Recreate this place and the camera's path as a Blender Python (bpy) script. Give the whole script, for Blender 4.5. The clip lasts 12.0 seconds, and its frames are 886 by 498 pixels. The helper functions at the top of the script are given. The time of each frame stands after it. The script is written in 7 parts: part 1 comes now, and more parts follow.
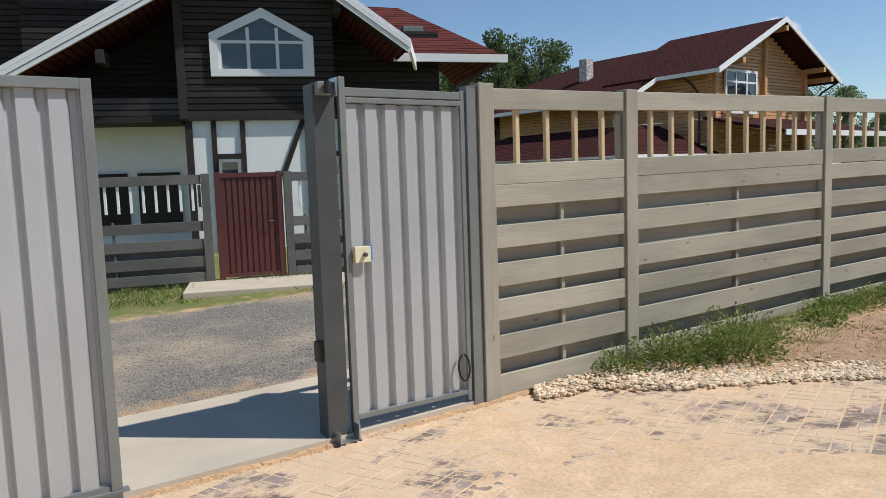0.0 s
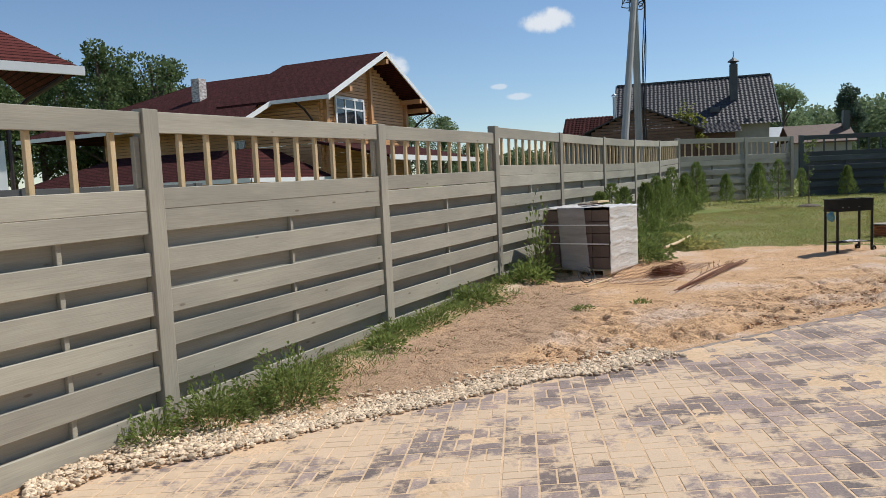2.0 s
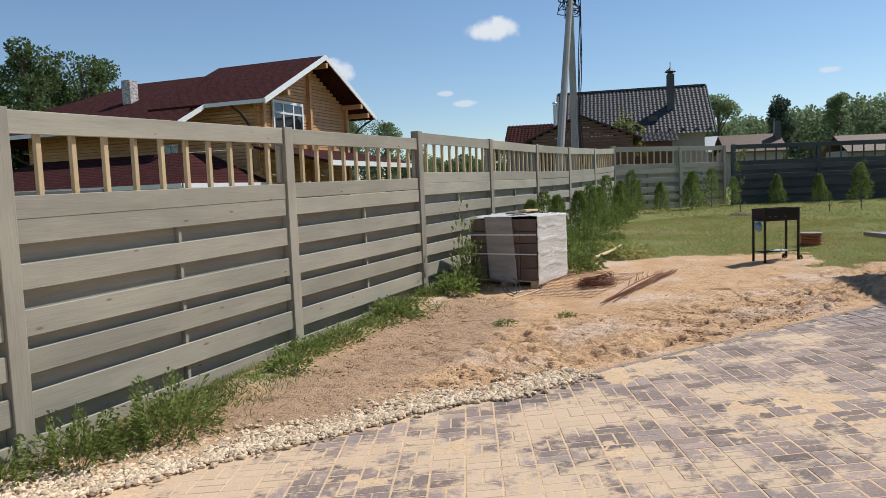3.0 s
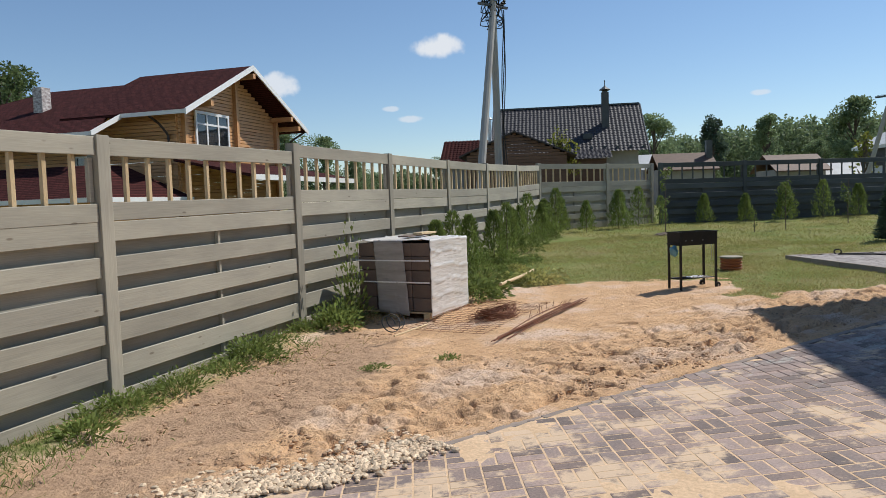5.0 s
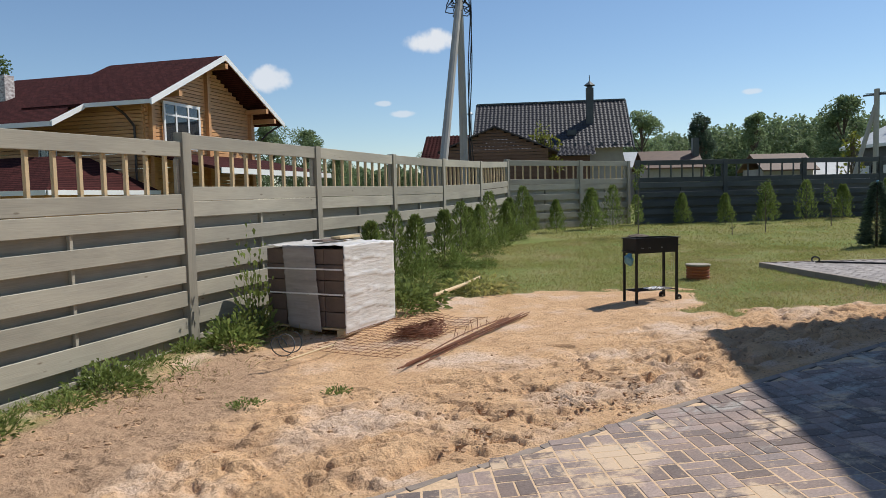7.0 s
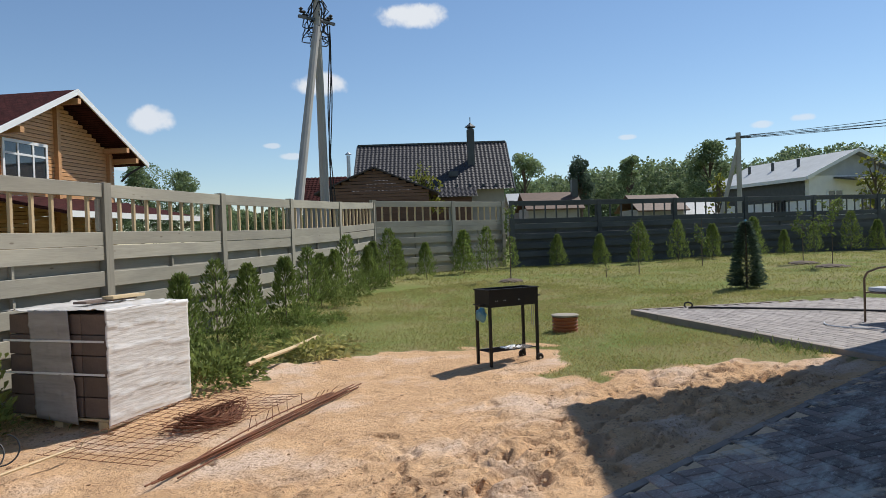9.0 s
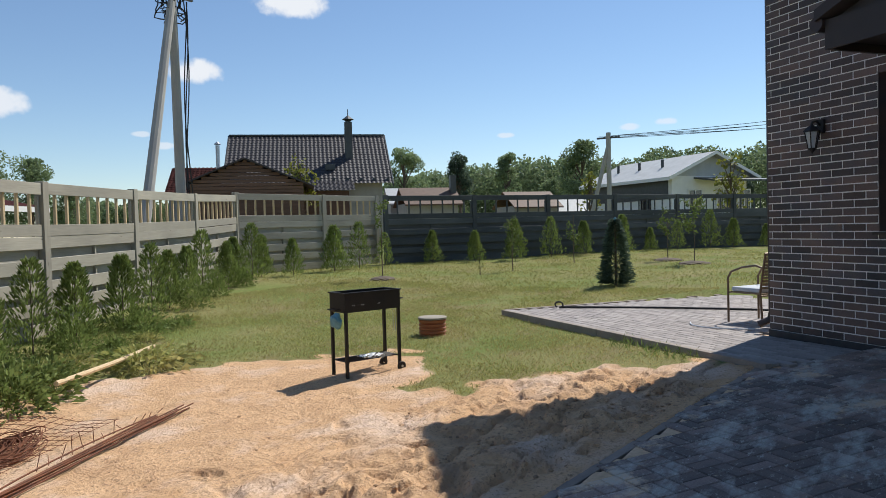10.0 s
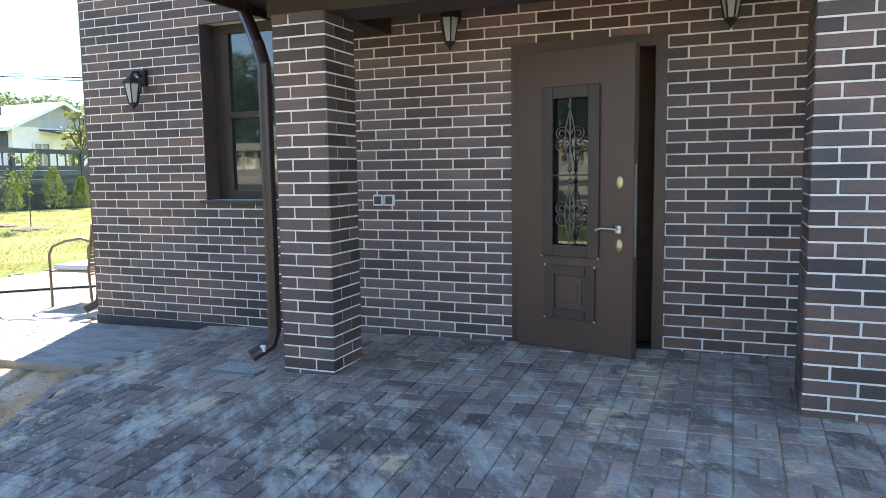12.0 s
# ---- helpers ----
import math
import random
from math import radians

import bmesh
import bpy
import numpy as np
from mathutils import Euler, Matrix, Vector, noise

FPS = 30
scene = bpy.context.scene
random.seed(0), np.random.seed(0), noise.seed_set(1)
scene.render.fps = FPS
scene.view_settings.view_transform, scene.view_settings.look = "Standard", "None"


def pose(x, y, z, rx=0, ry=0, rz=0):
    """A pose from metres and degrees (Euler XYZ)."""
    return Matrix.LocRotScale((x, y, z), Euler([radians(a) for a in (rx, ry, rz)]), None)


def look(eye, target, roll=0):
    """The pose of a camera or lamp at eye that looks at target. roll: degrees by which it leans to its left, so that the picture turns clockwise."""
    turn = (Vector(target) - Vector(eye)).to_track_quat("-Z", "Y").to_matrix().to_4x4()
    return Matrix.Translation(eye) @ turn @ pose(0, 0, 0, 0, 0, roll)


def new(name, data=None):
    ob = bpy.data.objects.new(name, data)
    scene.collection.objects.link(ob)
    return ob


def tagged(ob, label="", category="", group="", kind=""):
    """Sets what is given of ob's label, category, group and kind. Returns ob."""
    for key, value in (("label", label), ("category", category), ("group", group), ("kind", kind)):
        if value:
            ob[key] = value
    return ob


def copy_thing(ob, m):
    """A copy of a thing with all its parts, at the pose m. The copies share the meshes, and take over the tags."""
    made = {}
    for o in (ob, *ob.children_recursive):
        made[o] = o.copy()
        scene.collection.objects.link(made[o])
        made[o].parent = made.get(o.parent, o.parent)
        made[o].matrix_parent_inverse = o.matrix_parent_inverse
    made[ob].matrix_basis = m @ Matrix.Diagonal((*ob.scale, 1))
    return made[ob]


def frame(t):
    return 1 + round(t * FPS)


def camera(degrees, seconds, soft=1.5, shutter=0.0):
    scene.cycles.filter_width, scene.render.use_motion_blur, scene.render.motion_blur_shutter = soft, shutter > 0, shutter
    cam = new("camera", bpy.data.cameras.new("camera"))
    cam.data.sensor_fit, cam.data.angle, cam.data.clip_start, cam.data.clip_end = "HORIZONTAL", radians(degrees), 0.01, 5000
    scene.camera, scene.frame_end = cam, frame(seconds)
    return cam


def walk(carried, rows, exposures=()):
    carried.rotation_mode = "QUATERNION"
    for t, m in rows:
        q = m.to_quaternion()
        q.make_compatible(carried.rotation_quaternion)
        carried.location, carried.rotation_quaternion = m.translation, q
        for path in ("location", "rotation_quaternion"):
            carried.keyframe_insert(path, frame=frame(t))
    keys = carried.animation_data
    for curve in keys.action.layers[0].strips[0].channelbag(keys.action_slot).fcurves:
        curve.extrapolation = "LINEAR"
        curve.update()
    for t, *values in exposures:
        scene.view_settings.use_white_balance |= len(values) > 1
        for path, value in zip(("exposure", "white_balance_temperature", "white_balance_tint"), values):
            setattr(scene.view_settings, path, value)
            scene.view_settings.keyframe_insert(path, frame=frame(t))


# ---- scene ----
cam = camera(62.8, 12.0, soft=0.5)
PATH = [
    (0, (-0.32, -0.344, 1.395), (-0.294, 1.646, 1.197), -1.9),
    (0.5, (-0.117, -0.237, 1.407), (0.325, 1.707, 1.243), -2.1),
    (1, (0.17, -0.098, 1.422), (0.834, 1.782, 1.269), -1.9),
    (1.5, (0.403, 0.052, 1.399), (1.228, 1.866, 1.223), -2.5),
    (2, (0.654, 0.192, 1.436), (1.62, 1.935, 1.259), -2.6),
    (2.5, (0.925, 0.319, 1.433), (1.974, 2.013, 1.256), -2.4),
    (4.5, (2.201, 0.819, 1.482), (3.376, 2.432, 1.353), -1.9),
    (5, (2.558, 0.963, 1.476), (3.776, 2.544, 1.346), -1.9),
    (5.5, (2.899, 1.159, 1.497), (4.13, 2.73, 1.361), -2.8),
    (6, (3.278, 1.245, 1.497), (4.495, 2.826, 1.365), -2.6),
    (6.5, (3.634, 1.302, 1.51), (4.845, 2.888, 1.369), -2.1),
    (7, (3.992, 1.416, 1.511), (5.228, 2.981, 1.368), -1.3),
    (8.8, (5.485, 2.062, 1.538), (6.913, 3.463, 1.51), -1.9),
    (9, (5.632, 2.133, 1.528), (7.091, 3.5, 1.492), -1.9),
    (9.5, (6.011, 2.254, 1.541), (7.531, 3.553, 1.482), -0.9),
    (10, (6.383, 2.424, 1.546), (8.044, 3.536, 1.486), -1.5),
    (10.5, (6.767, 2.487, 1.562), (8.623, 3.231, 1.508), -2.4),
    (11, (7.143, 2.422, 1.601), (9.119, 2.719, 1.519), -1.3),
    (11.5, (7.431, 2.394, 1.578), (9.419, 2.225, 1.44), -0.7),
    (12, (7.718, 2.307, 1.621), (9.651, 1.84, 1.407), -0.8),
]
walk(cam, [(t, look(eye, target, roll)) for t, eye, target, roll in PATH],
     exposures=[(0, -0.12, 6180, 9), (7, -0.12, 6280, 9.5), (9.5, -0.06, 6320, 9.5), (10.5, 0.25, 6350, 10), (11, 0.6, 5500, 10), (11.5, 1.35, 5150, 7), (12, 2.1, 6500, 7)])

# ---------------------------------------------------------------- light
SUN_TO = Vector((0.608, -0.096, 0.788)).normalized()   # towards the sun
world = bpy.data.worlds.new("sky")
scene.world = world
world.use_nodes = True
wn = world.node_tree.nodes
sky = wn.new("ShaderNodeTexSky")
sky.sky_type = "NISHITA"
sky.sun_disc = False
sky.sun_elevation = math.asin(SUN_TO.z)
sky.sun_rotation = math.atan2(SUN_TO.x, SUN_TO.y)
sky.air_density, sky.dust_density, sky.ozone_density = 1.0, 0.0, 3.2
wn["Background"].inputs["Strength"].default_value = 0.115
wl_ = world.node_tree.links
sky_colour = sky.outputs[0]
way = wn.new("ShaderNodeTexCoord").outputs["Generated"]
puff = wn.new("ShaderNodeTexNoise")
puff.inputs["Scale"].default_value, puff.inputs["Detail"].default_value, puff.inputs["Roughness"].default_value = 38, 6, 0.55
wl_.new(way, puff.inputs["Vector"])


def wmath(op, a, b=None):
    m = wn.new("ShaderNodeMath")
    m.operation = op
    for i, v in enumerate((a, b)):
        if v is None:
            continue
        if isinstance(v, (int, float)):
            m.inputs[i].default_value = v
        else:
            wl_.new(v, m.inputs[i])
    return m.outputs[0]


def wdot(vec, c):
    m = wn.new("ShaderNodeVectorMath")
    m.operation = "DOT_PRODUCT"
    wl_.new(vec, m.inputs[0])
    m.inputs[1].default_value = c
    return m.outputs["Value"]


# fair weather clouds: towards x, y, z, half width, half height (as slopes), density
for cx, cy, cz, hw, hh, dense in ((738, 950, 252, 0.036, 0.016, 1.0), (514, 1085, 193, 0.026, 0.017, 0.9), (672, 997, 154, 0.012, 0.004, 0.6), (697, 980, 137, 0.018, 0.005, 0.65),
                                  (852, 853, 365, 0.045, 0.016, 1.0), (1138, 399, 153, 0.014, 0.005, 0.6), (1156, 343, 158, 0.014, 0.005, 0.6), (1058, 579, 149, 0.012, 0.004, 0.6),
                                  (480, 1100, 119, 0.02, 0.004, 0.5)):
    c = Vector((cx, cy, cz)).normalized()
    side = Vector((c.y, -c.x, 0)).normalized()
    up = side.cross(c)
    a = wmath("DIVIDE", wdot(way, side), hw * 0.86)
    b = wmath("DIVIDE", wdot(way, up), hh * 0.86)
    r2 = wmath("ADD", wmath("MULTIPLY", a, a), wmath("MULTIPLY", b, b))
    ahead = wmath("GREATER_THAN", wdot(way, c), 0.5)
    f = wn.new("ShaderNodeMapRange")
    f.interpolation_type = "SMOOTHSTEP"
    f.inputs["From Min"].default_value, f.inputs["From Max"].default_value = 1.25, 0.25
    f.inputs["To Max"].default_value = dense
    wl_.new(wmath("ADD", wmath("MULTIPLY", r2, 0.75), wmath("MULTIPLY", wmath("SUBTRACT", puff.outputs["Fac"], 0.5), 2.4)), f.inputs["Value"])
    mx = wn.new("ShaderNodeMix")
    mx.data_type = "RGBA"
    mx.inputs["B"].default_value = (7.2, 7.4, 7.7, 1)
    wl_.new(wmath("MULTIPLY", f.outputs[0], ahead), mx.inputs["Factor"])
    wl_.new(sky_colour, mx.inputs["A"])
    sky_colour = mx.outputs["Result"]
wl_.new(sky_colour, wn["Background"].inputs["Color"])
lamp = bpy.data.lights.new("sun", "SUN")
lamp.energy, lamp.angle, lamp.color = 5.0, radians(0.53), (1.0, 0.95, 0.87)
sun = new("sun", lamp)
sun.matrix_world = look(SUN_TO * 60, (0, 0, 0))

# ---------------------------------------------------------------- materials


def mat(name, a, b=None, scale=6.0, fine=60.0, rough=0.8, bump=0.3, metal=0.0, stretch=(1, 1, 1), rnd=0.0, island=0.0, wear=0.35,
        depth=0.004, spec=None):
    """Two-scale noise between colours a and b, fine grain and bump; rnd and island vary it piece by piece."""
    m = bpy.data.materials.new(name)
    m.use_nodes = True
    n, l = m.node_tree.nodes, m.node_tree.links
    p = n["Principled BSDF"]
    b = b or tuple(c * 0.75 for c in a)
    tc = n.new("ShaderNodeTexCoord")
    mp = n.new("ShaderNodeMapping")
    mp.inputs["Scale"].default_value = stretch
    l.new(tc.outputs["Object"], mp.inputs["Vector"])
    big, small = n.new("ShaderNodeTexNoise"), n.new("ShaderNodeTexNoise")
    for t, s, d in ((big, scale, 5), (small, fine, 4)):
        t.inputs["Scale"].default_value, t.inputs["Detail"].default_value = s, d
        l.new(mp.outputs[0], t.inputs["Vector"])
    ramp = n.new("ShaderNodeMapRange")
    ramp.inputs["From Min"].default_value, ramp.inputs["From Max"].default_value = 0.3, 0.7
    l.new(big.outputs["Fac"], ramp.inputs["Value"])
    mix = n.new("ShaderNodeMix")
    mix.data_type = "RGBA"
    mix.inputs["A"].default_value, mix.inputs["B"].default_value = (*a, 1), (*b, 1)
    l.new(ramp.outputs[0], mix.inputs["Factor"])
    hsv = n.new("ShaderNodeHueSaturation")
    l.new(mix.outputs["Result"], hsv.inputs["Color"])
    val = n.new("ShaderNodeMath")
    val.operation = "MULTIPLY_ADD"
    val.inputs[1].default_value, val.inputs[2].default_value = wear, 1 - wear / 2
    l.new(small.outputs["Fac"], val.inputs[0])
    out = val
    for amount, node, socket in ((rnd, "ShaderNodeObjectInfo", "Random"), (island, "ShaderNodeNewGeometry", "Random Per Island")):
        if amount:
            src = n.new(node)
            k = n.new("ShaderNodeMath")
            k.operation = "MULTIPLY_ADD"
            k.inputs[1].default_value, k.inputs[2].default_value = amount, 1 - amount / 2
            l.new(src.outputs[socket], k.inputs[0])
            mul = n.new("ShaderNodeMath")
            mul.operation = "MULTIPLY"
            l.new(out.outputs[0], mul.inputs[0])
            l.new(k.outputs[0], mul.inputs[1])
            out = mul
    l.new(out.outputs[0], hsv.inputs["Value"])
    l.new(hsv.outputs[0], p.inputs["Base Color"])
    p.inputs["Roughness"].default_value, p.inputs["Metallic"].default_value = rough, metal
    if spec is not None:
        p.inputs["Specular IOR Level"].default_value = spec
    if bump:
        bn = n.new("ShaderNodeBump")
        bn.inputs["Strength"].default_value, bn.inputs["Distance"].default_value = bump, depth
        l.new(small.outputs["Fac"], bn.inputs["Height"])
        l.new(bn.outputs[0], p.inputs["Normal"])
    return m


def leaf_mat(name, a, b, rough=0.6):
    m = mat(name, a, b, 0.8, 25, rough, 0, island=0.7, rnd=0.2, spec=0.2)
    n, l = m.node_tree.nodes, m.node_tree.links
    p = n["Principled BSDF"]
    tr = n.new("ShaderNodeBsdfTranslucent")
    l.new(p.inputs["Base Color"].links[0].from_socket, tr.inputs["Color"])
    mx = n.new("ShaderNodeMixShader")
    mx.inputs[0].default_value = 0.42
    l.new(p.outputs[0], mx.inputs[1])
    l.new(tr.outputs[0], mx.inputs[2])
    l.new(mx.outputs[0], n["Material Output"].inputs["Surface"])
    return m


def glass_mat(name, tint=(0.5, 0.56, 0.62), clear=0.25):
    m = bpy.data.materials.new(name)
    m.use_nodes = True
    n, l = m.node_tree.nodes, m.node_tree.links
    p = n["Principled BSDF"]
    p.inputs["Base Color"].default_value = (0.02, 0.025, 0.03, 1)
    p.inputs["Roughness"].default_value = 0.03
    p.inputs["Specular IOR Level"].default_value = 0.9
    p.inputs["IOR"].default_value = 1.7
    tr = n.new("ShaderNodeBsdfTransparent")
    tr.inputs["Color"].default_value = (*tint, 1)
    mx = n.new("ShaderNodeMixShader")
    mx.inputs[0].default_value = clear
    l.new(p.outputs[0], mx.inputs[1])
    l.new(tr.outputs[0], mx.inputs[2])
    l.new(mx.outputs[0], n["Material Output"].inputs["Surface"])
    return m


def wood_mat(name, a, b, along=0, rnd=0.25, knots=0.8):
    """Stained boards: streaks and fine grain along one axis, soft blotches, dark knots, every board cut from another place."""
    m = bpy.data.materials.new(name)
    m.use_nodes = True
    n, l = m.node_tree.nodes, m.node_tree.links
    p = n["Principled BSDF"]
    tc, info, shift = n.new("ShaderNodeTexCoord"), n.new("ShaderNodeObjectInfo"), n.new("ShaderNodeVectorMath")
    shift.operation = "MULTIPLY_ADD"
    shift.inputs[1].default_value = (61, 37, 83)
    l.new(info.outputs["Random"], shift.inputs[0])
    l.new(tc.outputs["Object"], shift.inputs[2])

    def field(kind, scale, lengthwise, detail=4):
        mp, t = n.new("ShaderNodeMapping"), n.new(kind)
        k = [1.0, 1.0, 1.0]
        k[along] = lengthwise
        mp.inputs["Scale"].default_value = k
        l.new(shift.outputs[0], mp.inputs["Vector"])
        l.new(mp.outputs[0], t.inputs["Vector"])
        t.inputs["Scale"].default_value = scale
        if kind == "ShaderNodeTexNoise":
            t.inputs["Detail"].default_value = detail
        return t

    def ramp(v, lo, hi, a0=0.0, a1=1.0):
        r = n.new("ShaderNodeMapRange")
        for k, q in zip(("From Min", "From Max", "To Min", "To Max"), (lo, hi, a0, a1)):
            r.inputs[k].default_value = q
        l.new(v, r.inputs["Value"])
        return r.outputs[0]

    def mix(f, x, y):
        q = n.new("ShaderNodeMix")
        q.data_type = "RGBA"
        for k, v in (("Factor", f), ("A", x), ("B", y)):
            if isinstance(v, tuple):
                q.inputs[k].default_value = (*v, 1)
            else:
                l.new(v, q.inputs[k])
        return q.outputs["Result"]

    blotch, streak, grain, knot = field("ShaderNodeTexNoise", 2.2, 0.45), field("ShaderNodeTexNoise", 22, 0.07), field("ShaderNodeTexNoise", 130, 0.035, 2), field("ShaderNodeTexVoronoi", 6.5, 0.33)
    c = mix(ramp(blotch.outputs["Fac"], 0.35, 0.65), a, b)
    c = mix(ramp(streak.outputs["Fac"], 0.54, 0.74, 0, 0.26), c, tuple(q * 0.62 for q in b))
    c = mix(ramp(streak.outputs["Fac"], 0.40, 0.26, 0, 0.22), c, tuple(min(1, q * 1.28) for q in a))
    c = mix(ramp(knot.outputs["Distance"], 0.085, 0.045, 0, knots), c, tuple(q * f for q, f in zip(b, (0.52, 0.45, 0.4))))
    hsv, val, var = n.new("ShaderNodeHueSaturation"), n.new("ShaderNodeMath"), n.new("ShaderNodeMath")
    val.operation, var.operation = "MULTIPLY_ADD", "MULTIPLY"
    val.inputs[1].default_value, val.inputs[2].default_value = rnd, 1 - rnd / 2
    l.new(info.outputs["Random"], val.inputs[0])
    l.new(val.outputs[0], var.inputs[0])
    l.new(ramp(grain.outputs["Fac"], 0.3, 0.7, 0.93, 1.06), var.inputs[1])
    l.new(c, hsv.inputs["Color"])
    l.new(var.outputs[0], hsv.inputs["Value"])
    l.new(hsv.outputs[0], p.inputs["Base Color"])
    p.inputs["Roughness"].default_value = 0.72
    p.inputs["Specular IOR Level"].default_value = 0.3
    bn = n.new("ShaderNodeBump")
    bn.inputs["Strength"].default_value, bn.inputs["Distance"].default_value = 0.35, 0.003
    l.new(grain.outputs["Fac"], bn.inputs["Height"])
    l.new(bn.outputs[0], p.inputs["Normal"])
    return m


GREYWOOD = wood_mat("grey_stained_wood", (0.405, 0.37, 0.292), (0.325, 0.298, 0.24))
POSTWOOD = wood_mat("grey_stained_post", (0.38, 0.345, 0.272), (0.30, 0.275, 0.222), 2)
SHADEDWOOD = wood_mat("dark_grey_wood", (0.15, 0.145, 0.13), (0.11, 0.107, 0.10))
# Fence turned from the sun: its shade is painted into this darker wood.
SHADEFENCE = wood_mat("shade_darkened_wood", (0.10, 0.106, 0.106), (0.072, 0.077, 0.079), rnd=0.35, knots=0.3)
PINE = mat("raw_pine", (0.62, 0.47, 0.28), (0.52, 0.38, 0.2), 5, 50, 0.7, 0.25, stretch=(4, 4, 1), rnd=0.2)
SHEET = mat("galvanised_sheet", (0.47, 0.475, 0.48), (0.43, 0.435, 0.44), 2, 40, 0.45, 0.03, metal=0.25, wear=0.1)
STEELGREY = mat("grey_painted_steel", (0.22, 0.23, 0.22), (0.18, 0.19, 0.18), 4, 60, 0.45, 0.08, metal=0.2, wear=0.2)
STEELDARK = mat("dark_grey_steel", (0.07, 0.075, 0.075), (0.05, 0.053, 0.053), 4, 60, 0.45, 0.08, wear=0.25)
ZINC = mat("zinc_plated_steel", (0.55, 0.56, 0.57), (0.42, 0.43, 0.44), 10, 80, 0.35, 0.1, metal=0.9)
CREAM = mat("cream_plastic", (0.72, 0.66, 0.45), (0.68, 0.62, 0.42), 5, 60, 0.5, 0.05)
BLUE = mat("blue_plastic", (0.05, 0.22, 0.5), None, 5, 60, 0.5, 0.05)
BRICK = mat("dark_clinker_brick", (0.185, 0.115, 0.09), (0.08, 0.078, 0.088), 1.7, 70, 0.55, 0.6, stretch=(1, 1, 2), rnd=0.85, island=0.9, wear=0.6)
MORTAR = mat("light_mortar", (0.86, 0.84, 0.81), (0.8, 0.78, 0.75), 8, 120, 0.9, 0.3)
BLACKSID = mat("black_timber_siding", (0.044, 0.034, 0.03), (0.026, 0.021, 0.019), 4, 40, 0.7, 0.3, stretch=(1, 1, 6), rnd=0.7, spec=0.25)
WHITEPLASTER = mat("white_plaster", (0.86, 0.85, 0.83), (0.81, 0.80, 0.78), 3, 80, 0.9, 0.15, wear=0.1)
WHITETRIM = mat("white_painted_trim", (0.8, 0.79, 0.77), (0.76, 0.75, 0.73), 3, 60, 0.5, 0.05, wear=0.1)
def shingle_mat(name, a, b, turn=0.0):
    """Courses of bitumen shingles, laid along the ridge (turn 90: the ridge runs along y)."""
    m = bpy.data.materials.new(name)
    m.use_nodes = True
    n, l = m.node_tree.nodes, m.node_tree.links
    p = n["Principled BSDF"]
    tc, rot, sep, com, br, nz, mx, bn = (n.new("ShaderNode" + k) for k in ("TexCoord", "Mapping", "SeparateXYZ", "CombineXYZ", "TexBrick", "TexNoise", "Mix", "Bump"))
    rot.inputs["Rotation"].default_value = (0, 0, radians(turn))
    l.new(tc.outputs["Object"], rot.inputs["Vector"])
    l.new(rot.outputs[0], sep.inputs[0])
    l.new(sep.outputs["X"], com.inputs["X"])
    l.new(sep.outputs["Z"], com.inputs["Y"])
    l.new(com.outputs[0], br.inputs["Vector"])
    for k, v in (("Color1", (*a, 1)), ("Color2", (*b, 1)), ("Mortar", (*[q * 0.35 for q in b], 1)), ("Scale", 1.0), ("Mortar Size", 0.012), ("Brick Width", 0.34), ("Row Height", 0.095)):
        br.inputs[k].default_value = v
    nz.inputs["Scale"].default_value, nz.inputs["Detail"].default_value = 3.0, 6
    l.new(tc.outputs["Object"], nz.inputs["Vector"])
    mx.data_type, mx.blend_type = "RGBA", "MULTIPLY"
    mx.inputs["Factor"].default_value = 0.5
    l.new(br.outputs["Color"], mx.inputs["A"])
    l.new(nz.outputs["Fac"], mx.inputs["B"])
    l.new(mx.outputs["Result"], p.inputs["Base Color"])
    p.inputs["Roughness"].default_value, p.inputs["Specular IOR Level"].default_value = 0.95, 0.08
    bn.inputs["Strength"].default_value, bn.inputs["Distance"].default_value = 0.6, 0.015
    bn.invert = True
    l.new(br.outputs["Fac"], bn.inputs["Height"])
    l.new(bn.outputs[0], p.inputs["Normal"])
    return m


ROOFBROWN = shingle_mat("brown_shingles", (0.105, 0.033, 0.029), (0.07, 0.024, 0.022))
ROOFRED = shingle_mat("red_shingles", (0.17, 0.05, 0.042), (0.11, 0.034, 0.03), 90)
LOG = mat("varnished_pine_logs", (0.66, 0.36, 0.16), (0.56, 0.28, 0.115), 2, 40, 0.5, 0.3, stretch=(1, 1, 6), rnd=0.2)
ROOFDARK = mat("dark_metal_tiles", (0.055, 0.05, 0.054), (0.042, 0.038, 0.042), 3, 60, 0.62, 0.1, spec=0.25)
ROOFGREY = mat("light_grey_roof", (0.5, 0.51, 0.5), (0.42, 0.43, 0.42), 1.5, 40, 0.6, 0.1)
BROWNWOOD = mat("brown_plank_gable", (0.15, 0.085, 0.052), (0.105, 0.06, 0.04), 2, 40, 0.7, 0.3, stretch=(1, 1, 6), rnd=0.3)
REDSTEEL = mat("brown_red_profiled_steel", (0.11, 0.03, 0.024), (0.085, 0.024, 0.02), 3, 60, 0.5, 0.08)
DOORSTEEL = mat("brown_powder_coated_steel", (0.085, 0.055, 0.042), (0.07, 0.046, 0.036), 2, 220, 0.38, 0.12, wear=0.25)
BROWNPIPE = mat("brown_painted_pipe", (0.042, 0.024, 0.019), (0.03, 0.018, 0.015), 6, 80, 0.4, 0.05)
DARKTRIM = mat("dark_brown_trim", (0.035, 0.026, 0.022), (0.026, 0.02, 0.018), 4, 80, 0.5, 0.1)
CONCRETE = mat("concrete", (0.56, 0.48, 0.37), (0.47, 0.40, 0.31), 2, 90, 0.9, 0.35)
